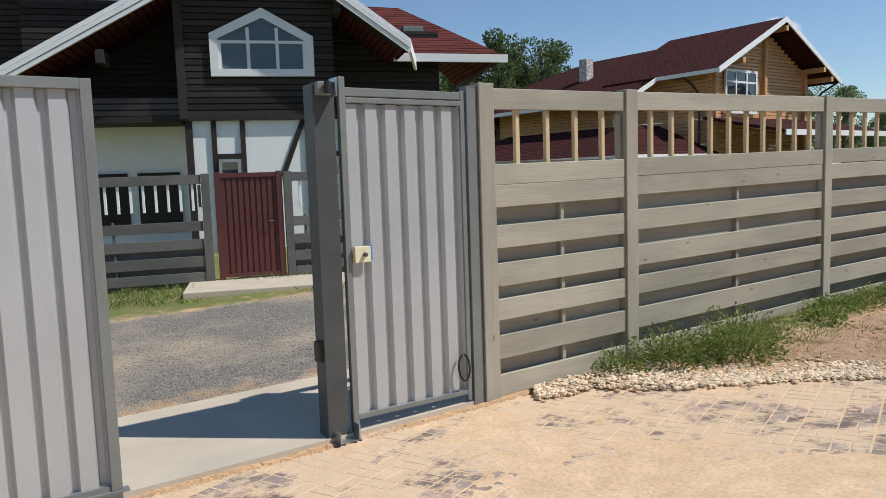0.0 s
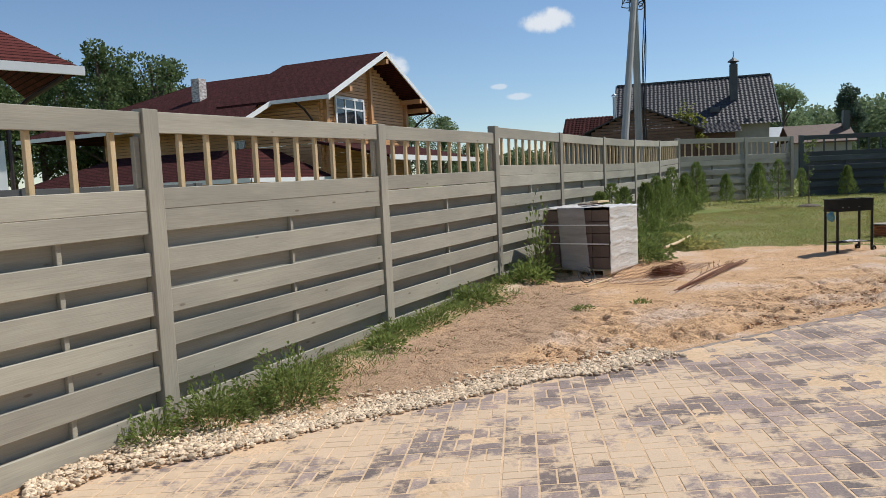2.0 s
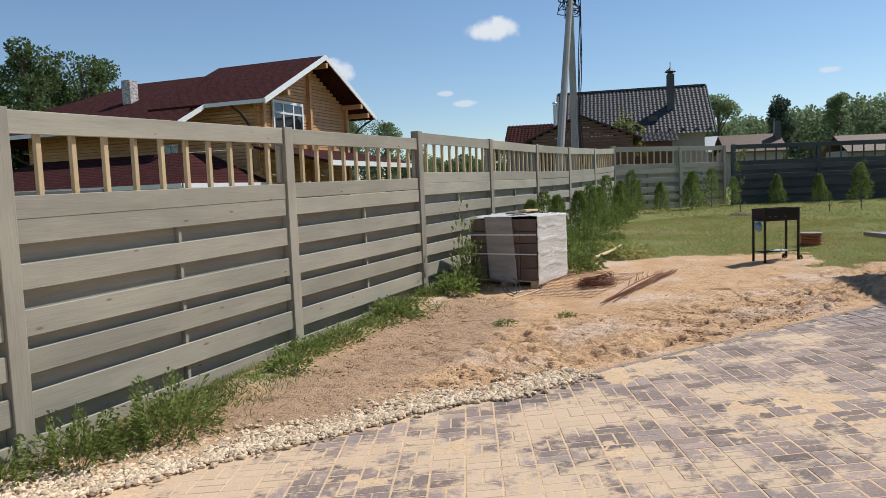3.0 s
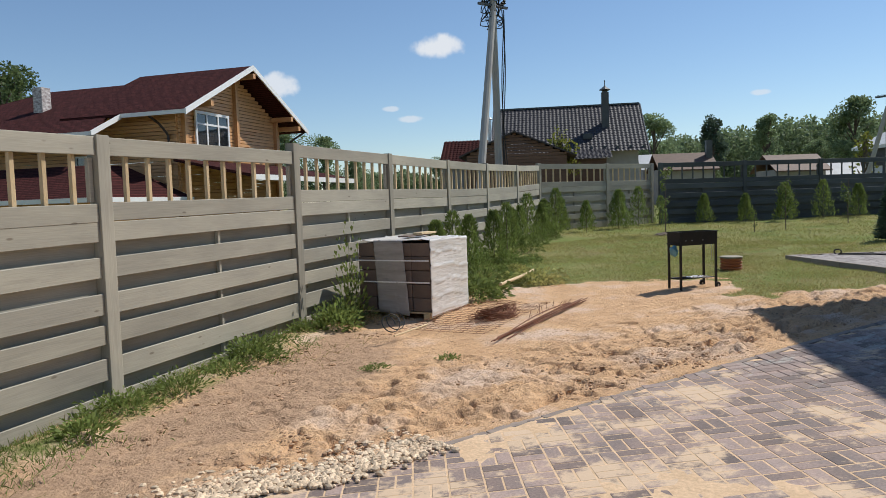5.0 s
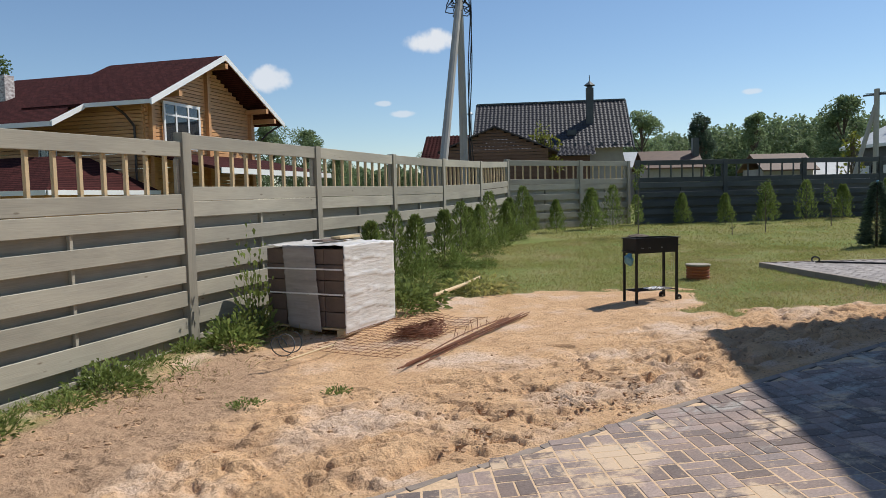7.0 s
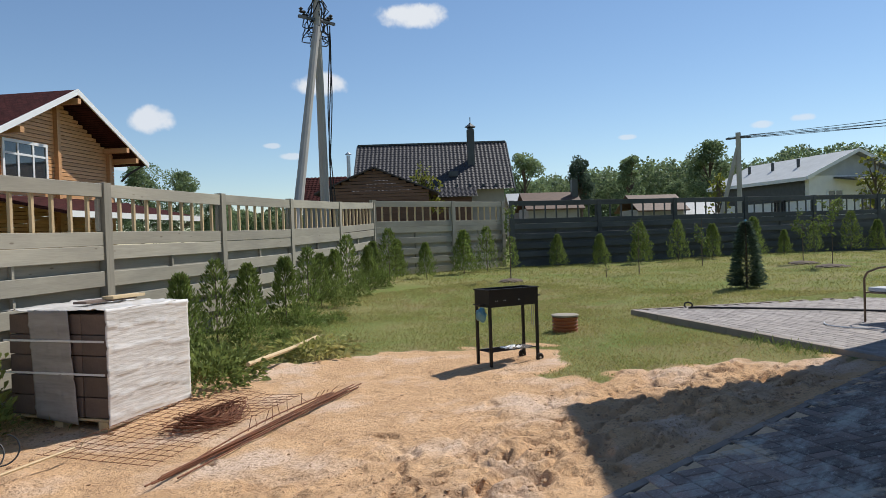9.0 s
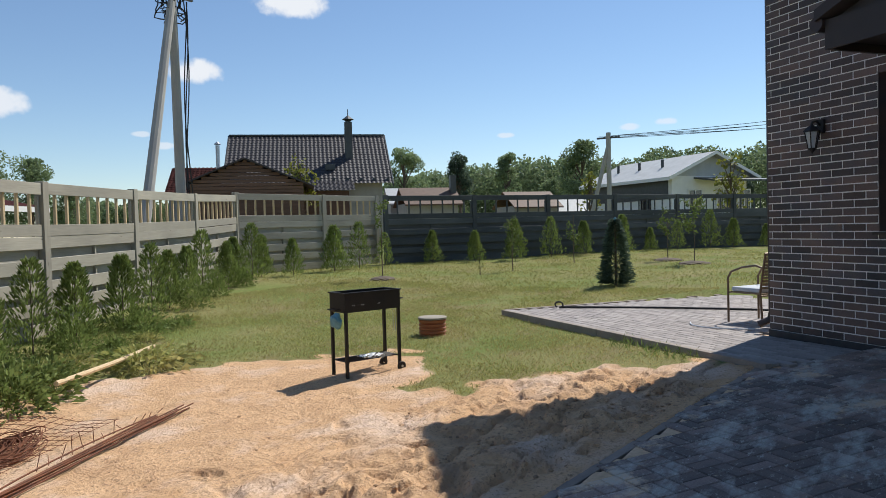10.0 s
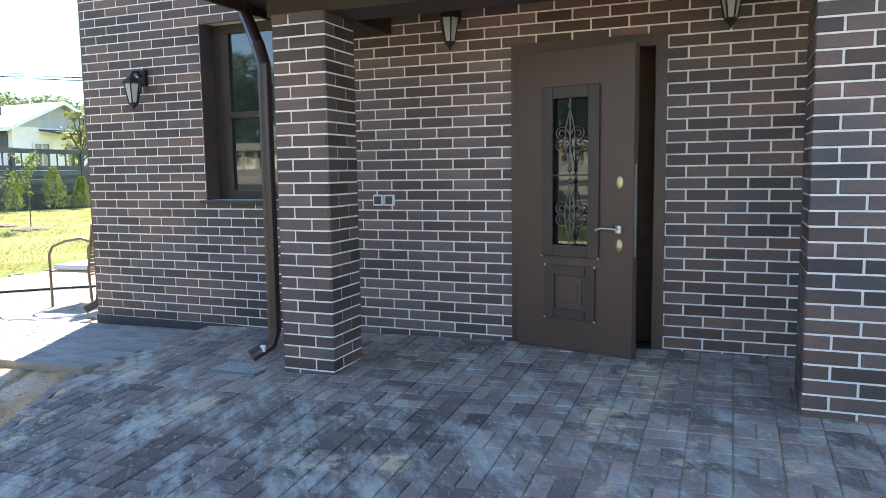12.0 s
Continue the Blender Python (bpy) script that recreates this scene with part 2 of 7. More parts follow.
KERB = mat("grey_concrete_kerb", (0.36, 0.30, 0.245), (0.25, 0.21, 0.175), 3, 90, 0.9, 0.35, rnd=0.15)
EDGING = mat("sandy_drive_edging", (0.34, 0.27, 0.21), (0.19, 0.155, 0.135), 4, 90, 0.9, 0.35, rnd=0.3)
PAVER = mat("grey_brown_paver", (0.27, 0.192, 0.155), (0.17, 0.135, 0.12), 3, 70, 0.8, 0.6, rnd=0.8, island=0.8, wear=0.9)
PAVERLIGHT = mat("pale_patio_paver", (0.37, 0.325, 0.295), (0.27, 0.238, 0.218), 3, 110, 0.8, 0.4, rnd=0.4, island=0.4, wear=0.5)
SAND = mat("yellow_sand", (0.70, 0.50, 0.32), (0.58, 0.405, 0.25), 5.0, 34, 0.95, 0.7, wear=0.55, depth=0.010, spec=0.15)
BLACKSTEEL = mat("black_scorched_steel", (0.018, 0.017, 0.017), (0.03, 0.024, 0.02), 8, 80, 0.55, 0.15, metal=0.3)
RUST = mat("rusty_steel", (0.22, 0.075, 0.03), (0.13, 0.05, 0.024), 12, 90, 0.85, 0.3)
ORANGEPIPE = mat("orange_corrugated_plastic", (0.42, 0.13, 0.045), (0.33, 0.1, 0.04), 6, 60, 0.55, 0.1)
LIDGREY = mat("weathered_grey_lid", (0.36, 0.32, 0.25), (0.27, 0.24, 0.19), 6, 60, 0.9, 0.3)
BLOCK = mat("grey_brown_blocks", (0.19, 0.135, 0.105), (0.125, 0.092, 0.075), 4, 60, 0.9, 0.4, rnd=0.25)
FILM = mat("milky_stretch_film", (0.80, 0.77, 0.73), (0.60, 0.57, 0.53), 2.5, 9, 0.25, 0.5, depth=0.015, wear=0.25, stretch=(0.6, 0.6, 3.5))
# Darker than FILM: blocks showing through plus the side's shade, both painted in.
FILMSHADE = mat("shaded_clear_film_over_blocks", (0.42, 0.385, 0.36), (0.30, 0.275, 0.255), 2.5, 9, 0.25, 0.5, depth=0.015, wear=0.3, stretch=(0.6, 0.6, 3.5))
BARK = mat("grey_brown_bark", (0.16, 0.12, 0.085), (0.1, 0.075, 0.055), 6, 60, 0.95, 0.5)
POLE = mat("concrete_pole", (0.42, 0.40, 0.36), (0.36, 0.34, 0.31), 2, 60, 0.9, 0.2)
CABLE = mat("black_cable", (0.015, 0.015, 0.015), None, 5, 60, 0.6, 0)
GRAVEL = mat("pale_limestone_gravel", (0.72, 0.57, 0.40), (0.55, 0.41, 0.27), 8, 90, 0.9, 0.3, island=0.6)
THUJA = leaf_mat("thuja_leaves", (0.21, 0.265, 0.075), (0.145, 0.19, 0.052))
WEED = leaf_mat("weed_leaves", (0.24, 0.295, 0.085), (0.16, 0.205, 0.06))
LAWN = leaf_mat("lawn_blades", (0.29, 0.32, 0.09), (0.43, 0.375, 0.15))
STRAW = leaf_mat("dry_grass", (0.42, 0.33, 0.14), (0.30, 0.25, 0.1))
FOLIAGE = leaf_mat("tree_leaves", (0.155, 0.205, 0.075), (0.105, 0.145, 0.055))
# Distance haze is painted into these leaves: paler and bluer than FOLIAGE.
HAZELEAF = leaf_mat("hazed_wood_leaves", (0.25, 0.315, 0.155), (0.175, 0.23, 0.115))
APPLE = leaf_mat("apple_leaves", (0.17, 0.21, 0.06), (0.1, 0.15, 0.04))
YELLOWLEAF = leaf_mat("yellow_green_leaves", (0.24, 0.24, 0.04), (0.16, 0.18, 0.04))
SPRUCE = leaf_mat("spruce_needles", (0.11, 0.15, 0.10), (0.075, 0.11, 0.075))
GLASS = glass_mat("window_glass")
GLASSDARK = glass_mat("dark_window_glass", clear=0.06)
CURTAIN = mat("white_curtain", (0.6, 0.6, 0.58), (0.5, 0.5, 0.5), 6, 60, 0.9, 0.1, stretch=(6, 6, 1))
DARKROOM = mat("dark_interior", (0.05, 0.045, 0.04), None, 3, 30, 0.9, 0)
BRASS = mat("satin_brass", (0.6, 0.5, 0.3), None, 5, 60, 0.35, 0.05, metal=0.9)


def dust(m, colour, scale, lo, hi, stretch=(1, 1, 1), fade=None):
    """Blown dust lying over a material in patches of its own, across piece and piece."""
    n, l = m.node_tree.nodes, m.node_tree.links
    p = n["Principled BSDF"].inputs["Base Color"]
    was = p.links[0].from_socket
    geo, mp, nz, rg, mx = (n.new("ShaderNode" + k) for k in ("NewGeometry", "Mapping", "TexNoise", "MapRange", "Mix"))
    mp.inputs["Scale"].default_value = stretch
    nz.inputs["Scale"].default_value, nz.inputs["Detail"].default_value, nz.inputs["Roughness"].default_value = scale, 12, 0.7
    rg.inputs["From Min"].default_value, rg.inputs["From Max"].default_value, rg.inputs["To Max"].default_value = lo, hi, 0.85
    mx.data_type = "RGBA"
    mx.inputs["B"].default_value = (*colour, 1)
    l.new(geo.outputs["Position"], mp.inputs["Vector"])
    l.new(mp.outputs[0], nz.inputs["Vector"])
    l.new(nz.outputs["Fac"], rg.inputs["Value"])
    if fade:                                          # lies thicker towards one end of the drive
        sp, gr_, ad = (n.new("ShaderNode" + k) for k in ("SeparateXYZ", "MapRange", "Math"))
        l.new(geo.outputs["Position"], sp.inputs[0])
        l.new(sp.outputs["X"], gr_.inputs["Value"])
        for k, q in zip(("From Min", "From Max", "To Min", "To Max"), fade):
            gr_.inputs[k].default_value = q
        ad.operation = "ADD"
        l.new(nz.outputs["Fac"], ad.inputs[0])
        l.new(gr_.outputs[0], ad.inputs[1])
        l.new(ad.outputs[0], rg.inputs["Value"])
    l.new(rg.outputs[0], mx.inputs["Factor"])
    l.new(was, mx.inputs["A"])
    l.new(mx.outputs["Result"], p)


dust(PAVER, (0.62, 0.455, 0.30), 9.0, 0.52, 0.60, fade=(0.5, 9.5, 0.02, -0.12))
dust(PAVER, (0.67, 0.49, 0.32), 1.6, 0.485, 0.545, fade=(0.5, 9.5, 0.06, -0.075))
dust(PAVER, (0.50, 0.48, 0.42), 2.2, 0.53, 0.69, (1, 2.4, 1), fade=(6.5, 9.5, -0.12, 0.04))
dust(PAVER, (0.60, 0.58, 0.50), 16.0, 0.57, 0.70, (1, 2.0, 1), fade=(6.5, 9.5, -0.12, 0.0))
dust(PAVERLIGHT, (0.42, 0.38, 0.34), 1.2, 0.55, 0.8)


def ground_material():
    """Earth by zone: R lawn, G road gravel, B damp clods; the rest is sandy soil."""
    m = bpy.data.materials.new("earth_and_lawn")
    m.use_nodes = True
    n, l = m.node_tree.nodes, m.node_tree.links
    p = n["Principled BSDF"]
    tc = n.new("ShaderNodeTexCoord")
    at = n.new("ShaderNodeVertexColor")
    at.layer_name = "zone"
    sep = n.new("ShaderNodeSeparateColor")
    l.new(at.outputs["Color"], sep.inputs[0])

    def noise_of(scale, detail=6, rough=0.6):
        t = n.new("ShaderNodeTexNoise")
        t.inputs["Scale"].default_value, t.inputs["Detail"].default_value, t.inputs["Roughness"].default_value = scale, detail, rough
        l.new(tc.outputs["Object"], t.inputs["Vector"])
        return t.outputs["Fac"]

    def blend(f, a, b):
        x = n.new("ShaderNodeMix")
        x.data_type = "RGBA"
        for sock, v in (("Factor", f), ("A", a), ("B", b)):
            if isinstance(v, tuple):
                x.inputs[sock].default_value = (*v, 1)
            else:
                l.new(v, x.inputs[sock])
        return x.outputs["Result"]

    def step(v, lo, hi):
        r = n.new("ShaderNodeMapRange")
        r.inputs["From Min"].default_value, r.inputs["From Max"].default_value = lo, hi
        l.new(v, r.inputs["Value"])
        return r.outputs[0]

    def soft(mask, noise_out, width=0.35):
        a = n.new("ShaderNodeMath")
        a.operation = "ADD"
        l.new(mask, a.inputs[0])
        l.new(noise_out, a.inputs[1])
        return step(a.outputs[0], 1.0 - width / 2, 1.0 + width / 2)

    mid, fine, wide, grit = noise_of(3.0), noise_of(45.0), noise_of(0.5), noise_of(160.0, 3)
    sand = blend(step(mid, 0.35, 0.65), (0.70, 0.45, 0.255), (0.575, 0.355, 0.195))
    sand = blend(step(noise_of(1.1), 0.5, 0.66), sand, (0.71, 0.53, 0.395))
    sand = blend(step(fine, 0.52, 0.70), sand, (0.42, 0.27, 0.16))
    sand = blend(step(noise_of(26.0, 4), 0.60, 0.68), sand, (0.33, 0.205, 0.12))
    clod = blend(step(fine, 0.3, 0.7), (0.34, 0.22, 0.138), (0.53, 0.355, 0.225))
    soil = blend(soft(sep.outputs[2], mid), sand, clod)
    lawn = blend(step(wide, 0.38, 0.62), (0.205, 0.245, 0.065), (0.35, 0.30, 0.13))
    lawn = blend(step(noise_of(1.4), 0.52, 0.64), lawn, (0.33, 0.25, 0.13))
    lawn = blend(step(grit, 0.35, 0.7), lawn, (0.115, 0.14, 0.04))
    road = blend(step(fine, 0.4, 0.62), (0.15, 0.135, 0.115), (0.34, 0.31, 0.26))
    road = blend(step(wide, 0.48, 0.62), road, (0.42, 0.345, 0.25))
    road = blend(step(noise_of(26.0, 4), 0.58, 0.64), road, (0.11, 0.10, 0.09))
    both = blend(soft(sep.outputs[0], mid), soil, lawn)
    both = blend(soft(sep.outputs[1], mid), both, road)
    l.new(both, p.inputs["Base Color"])
    p.inputs["Roughness"].default_value = 0.95
    p.inputs["Specular IOR Level"].default_value = 0.135
    bn = n.new("ShaderNodeBump")
    bn.inputs["Strength"].default_value, bn.inputs["Distance"].default_value = 0.75, 0.03
    l.new(fine, bn.inputs["Height"])
    b0 = n.new("ShaderNodeBump")
    b0.inputs["Strength"].default_value, b0.inputs["Distance"].default_value = 0.45, 0.06
    l.new(noise_of(13.0), b0.inputs["Height"])
    l.new(b0.outputs[0], bn.inputs["Normal"])
    b2 = n.new("ShaderNodeBump")
    b2.inputs["Strength"].default_value, b2.inputs["Distance"].default_value = 0.5, 0.006
    l.new(grit, b2.inputs["Height"])
    l.new(bn.outputs[0], b2.inputs["Normal"])
    l.new(b2.outputs[0], p.inputs["Normal"])
    return m


EARTH = ground_material()

# ---------------------------------------------------------------- building helpers


def link(name, bm, material, parent=None, label="", smooth=False):
    me = bpy.data.meshes.new(name)
    bm.to_mesh(me)
    bm.free()
    if smooth:
        me.polygons.foreach_set("use_smooth", [True] * len(me.polygons))
    me.materials.append(material)
    ob = new(name, me)
    if parent:
        ob.parent = parent
    if label:
        ob["label"] = label
    return ob


part = link


def raw(name, verts, faces, material, parent=None, label="", smooth=False):
    me = bpy.data.meshes.new(name)
    me.from_pydata([tuple(v) for v in verts], [], faces)
    if smooth:
        me.polygons.foreach_set("use_smooth", [True] * len(me.polygons))
    me.materials.append(material)
    ob = new(name, me)
    if parent:
        ob.parent = parent
    if label:
        ob["label"] = label
    return ob


def shared(name, me, parent, m):
    """One more object on the mesh me, at the pose m under parent."""
    ob = new(name, me)
    ob.parent = parent
    ob.matrix_basis = m
    return ob


def thing(name, m, label, category, group="", kind=""):
    e = new(name)
    e.empty_display_size = 0.1
    e.matrix_basis = m
    return tagged(e, label, category, group, kind)


def box(bm, x0, y0, z0, x1, y1, z1, bevel=0.0, m=None):
    xs, ys, zs = sorted((x0, x1)), sorted((y0, y1)), sorted((z0, z1))
    v = [bm.verts.new((x, y, z)) for z in zs for y in ys for x in xs]
    f = [bm.faces.new([v[i] for i in q]) for q in ((0, 2, 3, 1), (4, 5, 7, 6), (0, 1, 5, 4), (2, 6, 7, 3), (0, 4, 6, 2), (1, 3, 7, 5))]
    if m:
        for a in v:
            a.co = m @ a.co
    if bevel:
        bmesh.ops.bevel(bm, geom=list({e for q in f for e in q.edges}), offset=bevel, segments=2, affect="EDGES", profile=0.6)
    return bm


def boxed(*a, **k):
    return box(bmesh.new(), *a, **k)


def tube(bm, p, q, r0, r1=None, seg=10, cap=True):
    p, q = Vector(p), Vector(q)
    r1 = r0 if r1 is None else r1
    w = (q - p).normalized()
    a = w.orthogonal().normalized()
    b = w.cross(a)
    rings = []
    for c, r in ((p, r0), (q, r1)):
        rings.append([bm.verts.new(c + r * (math.cos(2 * math.pi * i / seg) * a + math.sin(2 * math.pi * i / seg) * b)) for i in range(seg)])
    for i in range(seg):
        bm.faces.new((rings[0][i], rings[0][(i + 1) % seg], rings[1][(i + 1) % seg], rings[1][i]))
    if cap:
        bm.faces.new(rings[0][::-1])
        bm.faces.new(rings[1])
    return bm


def pipe(bm, pts, r, seg=8, radii=None):
    """A round pipe along points, with mitred joints."""
    pts = [Vector(p) for p in pts]
    rings, a = [], None
    for i, c in enumerate(pts):
        w = ((pts[min(i + 1, len(pts) - 1)] - c).normalized() + (c - pts[max(i - 1, 0)]).normalized()).normalized()
        a = (a - w * a.dot(w)).normalized() if a else w.orthogonal().normalized()
        b = w.cross(a)
        rr = float(radii[i] if radii else r)
        rings.append([bm.verts.new(c + rr * (math.cos(2 * math.pi * j / seg) * a + math.sin(2 * math.pi * j / seg) * b)) for j in range(seg)])
    for s, t in zip(rings, rings[1:]):
        for j in range(seg):
            bm.faces.new((s[j], s[(j + 1) % seg], t[(j + 1) % seg], t[j]))
    bm.faces.new(rings[0][::-1])
    bm.faces.new(rings[-1])
    return bm


def lathe(bm, profile, seg=20, at=(0, 0, 0)):
    rings = [[bm.verts.new((at[0] + r * math.cos(2 * math.pi * i / seg), at[1] + r * math.sin(2 * math.pi * i / seg), at[2] + z)) for i in range(seg)] for r, z in profile]
    for s, t in zip(rings, rings[1:]):
        for i in range(seg):
            bm.faces.new((s[i], s[(i + 1) % seg], t[(i + 1) % seg], t[i]))
    bm.faces.new(rings[0][::-1])
    bm.faces.new(rings[-1])
    return bm


def prism(bm, poly, y0, y1):
    """A polygon in x and z drawn out along y."""
    a = [bm.verts.new((x, y0, z)) for x, z in poly]
    b = [bm.verts.new((x, y1, z)) for x, z in poly]
    k = len(poly)
    bm.faces.new(a)
    bm.faces.new(b[::-1])
    for i in range(k):
        bm.faces.new((a[i], b[i], b[(i + 1) % k], a[(i + 1) % k]))
    bmesh.ops.recalc_face_normals(bm, faces=bm.faces[-(k + 2):] if False else list(bm.faces))
    return bm


# ---------------------------------------------------------------- the lie of the land
FD = Vector((0.8446, 0.5354))            # along the garden fence
FN = Vector((-0.5354, 0.8446))           # out of the garden
F0 = Vector((1.42, 6.064))               # the second fence post
HV = radians(125.3)
HU2 = Vector((math.sin(HV + math.pi / 2), math.cos(HV + math.pi / 2)))   # along the brick wall
HV2 = Vector((math.sin(HV), math.cos(HV)))                                # into the house
H0 = Vector((12.61, 2.23))
HOUSE = Matrix(((HU2.x, HV2.x, 0, H0.x), (HU2.y, HV2.y, 0, H0.y), (0, 0, 1, 0.0), (0, 0, 0, 1)))


def fence_place(s, w=0.0, z=0.0):
    q = F0 + FD * s + FN * w
    return Vector((q.x, q.y, z))


def terrain(x, y):
    """Height of the ground, for numbers or arrays."""
    x, y = np.asarray(x, float), np.asarray(y, float)
    w = np.maximum((x - F0.x) * FN.x + (y - F0.y) * FN.y, 0)
    x, y = x - w * FN.x, y - w * FN.y
    x, y = np.clip(x, -5, 32) / 10, np.clip(y, -2.5, 16.5) / 10
    return (-0.0941 + 0.464 * x - 0.6364 * y + 0.0283 * x * x + 0.0466 * x * y - 0.3496 * y * y - 0.0778 * x ** 3 + 0.1395 * x * x * y
            - 0.5056 * x * y * y + 1.3164 * y ** 3 + 0.0069 * x ** 4 + 0.0294 * x ** 3 * y - 0.057 * x * x * y * y + 0.1203 * x * y ** 3
            - 0.415 * y ** 4)


def ground_at(x, y):
    return float(terrain(x, y))


def paved_edge(x):
    return 5.24 - 0.135 * (x - 2.0)


def fence_y(x):
    return F0.y + (x - F0.x) * FD.y / FD.x


def value_noise(x, y, scale, seed=0):
    """Smooth noise from 0 to 1 on arrays."""
    x, y = np.asarray(x) * scale + 37.1 * seed, np.asarray(y) * scale - 19.7 * seed
    i, j = np.floor(x), np.floor(y)
    f, g = x - i, y - j
    f, g = f * f * (3 - 2 * f), g * g * (3 - 2 * g)

    def h(a, b):
        s = np.sin(a * 127.1 + b * 311.7 + seed * 17.3) * 43758.5453
        return s - np.floor(s)

    return (h(i, j) * (1 - f) + h(i + 1, j) * f) * (1 - g) + (h(i, j + 1) * (1 - f) + h(i + 1, j + 1) * f) * g


def smooth(a, lo, hi):
    t = np.clip((a - lo) / (hi - lo), 0, 1)
    return t * t * (3 - 2 * t)


def lawn_mask(x, y):
    """1 on the lawn, 0 on bare soil."""
    edge = 11.9 + 1.25 * np.exp(-((y - 7.8) / 0.95) ** 2) + 1.6 * smooth(-y, -6.2, -4.2) - 1.5 * smooth(y, 8.6, 10.2) - 3.0 * smooth(y, 10.2, 12.5)
    return smooth(x - edge + 0.6 * (value_noise(x, y, 1.6, 3) - 0.5) + 0.7 * (value_noise(x, y, 5.0, 13) - 0.5), -0.2, 0.3)


def is_paved(x, y):
    return (y < paved_edge(x)) & (y < fence_y(x) - 0.1)
# ---------------------------------------------------------------- ground: one sheet to the horizon
def spaced(parts):
    out = []
    for a, b, d in parts:
        out += list(np.arange(a, b, d))
    return np.array(out + [parts[-1][1]])


gx = spaced([(-900, -100, 100), (-100, -20, 8), (-20, -4, 1.0), (-4, 1.6, 0.09), (1.6, 13, 0.02), (13, 15, 0.05), (15, 18, 0.15), (18, 36, 0.5), (36, 120, 6), (120, 1000, 110)])
gy = spaced([(-900, -100, 100), (-100, -10, 9), (-10, 1.0, 0.5), (1.0, 3.6, 0.15), (3.6, 8.2, 0.02), (8.2, 10.6, 0.06), (10.6, 22, 0.4), (22, 120, 7), (120, 1000, 110)])
XX, YY = np.meshgrid(gx, gy)
ZZ = terrain(XX, YY)
out_w = (XX - F0.x) * FN.x + (YY - F0.y) * FN.y
lawn = lawn_mask(XX, YY)
paved = is_paved(XX, YY)
loose = (1 - lawn) * (~paved) * (out_w < 0)
dist_edge = np.clip((YY - paved_edge(XX)), 0, 3)
# trodden furrows and clods, strongest beside the paving
churn = smooth(dist_edge, 0.05, 0.4) * (1 - 0.85 * smooth(dist_edge, 1.3, 2.4)) * smooth(XX, 4.0, 6.0)
lump = (value_noise(XX, YY, 2.2, 1) - 0.5) * 0.05 + (value_noise(XX * 0.6 + YY * 0.5, YY * 1.3 - XX * 0.5, 5.5, 2) - 0.5) * 0.05 + (value_noise(XX, YY, 11, 4) - 0.5) * 0.014
fold = np.abs(value_noise(XX * 0.7, YY * 1.6, 4.0, 5) - 0.5) * 2
ZZ = ZZ + loose * (lump * (0.32 + 0.28 * churn) - churn * 0.045 * np.clip(0.2 - fold, 0, 1) / 0.2 + churn * 0.018 * (value_noise(XX, YY, 7.0, 12) - 0.5))
# broken crust: steep-sided plates and crumbs
plate = smooth(value_noise(XX * 0.8 + YY * 0.3, YY * 1.5, 4.6, 31), 0.52, 0.58) * 0.024 + smooth(value_noise(XX * 0.9, YY * 1.5 + XX * 0.3, 9.5, 32), 0.54, 0.62) * 0.016 + smooth(value_noise(XX, YY * 1.2, 21, 33), 0.55, 0.75) * 0.007
clotted = 0.12 + 0.88 * np.clip(churn * (0.35 + 0.9 * smooth(value_noise(XX, YY, 0.9, 34), 0.3, 0.65)), 0, 1) + 0.55 * smooth(-out_w, 0.2, 0.8) * (1 - smooth(-out_w, 1.5, 2.4)) * (1 - smooth(XX, 6.5, 8))
ZZ = ZZ + loose * plate * np.clip(clotted, 0, 1.1)
ZZ = ZZ + 0.02 * (value_noise(XX, YY, 0.6, 6) - 0.5) * lawn
# the bed of the patio lies below its stones
pu_ = (XX - H0.x) * HU2.x + (YY - H0.y) * HU2.y
pv0 = (XX - H0.x) * HV2.x + (YY - H0.y) * HV2.y
ZZ = ZZ - 0.16 * ((pu_ > -6.7) & (pu_ < -1.3) & (pv0 > -0.2) & (pv0 < 4.1))
ZZ = ZZ - 0.10 * paved * smooth(paved_edge(XX) - YY, 0.0, 0.1)
# footprints: heel and toe pressed in, a rim pushed up
fr0 = np.random.RandomState(23)
for _ in range(420):
    fx, fy = fr0.uniform(4.2, 12.8), 0.0
    fy = paved_edge(fx) + abs(fr0.normal(0.4, 0.65)) + 0.12
    if fy > fence_y(fx) - 0.7:
        continue
    an, dp_, ln = fr0.normal(-0.15, 0.5) + (math.pi / 2 if fr0.uniform() < 0.25 else 0), fr0.uniform(0.012, 0.038), fr0.uniform(0.05, 0.14)
    i0, i1 = np.searchsorted(gx, (fx - 0.4, fx + 0.4))
    j0, j1 = np.searchsorted(gy, (fy - 0.4, fy + 0.4))
    lx_, ly_ = XX[j0:j1, i0:i1] - fx, YY[j0:j1, i0:i1] - fy
    pu, pv_ = (lx_ * math.cos(an) + ly_ * math.sin(an)) / ln, (-lx_ * math.sin(an) + ly_ * math.cos(an)) / (ln * 0.42)
    q2 = pu * pu + pv_ * pv_
    ZZ[j0:j1, i0:i1] += loose[j0:j1, i0:i1] * dp_ * (-np.exp(-q2 ** 7) + 0.4 * np.exp(-((np.sqrt(q2) - 1.45) / 0.35) ** 2) * (0.4 + 0.6 * np.sin(3 * np.arctan2(pv_, pu) + fx)))
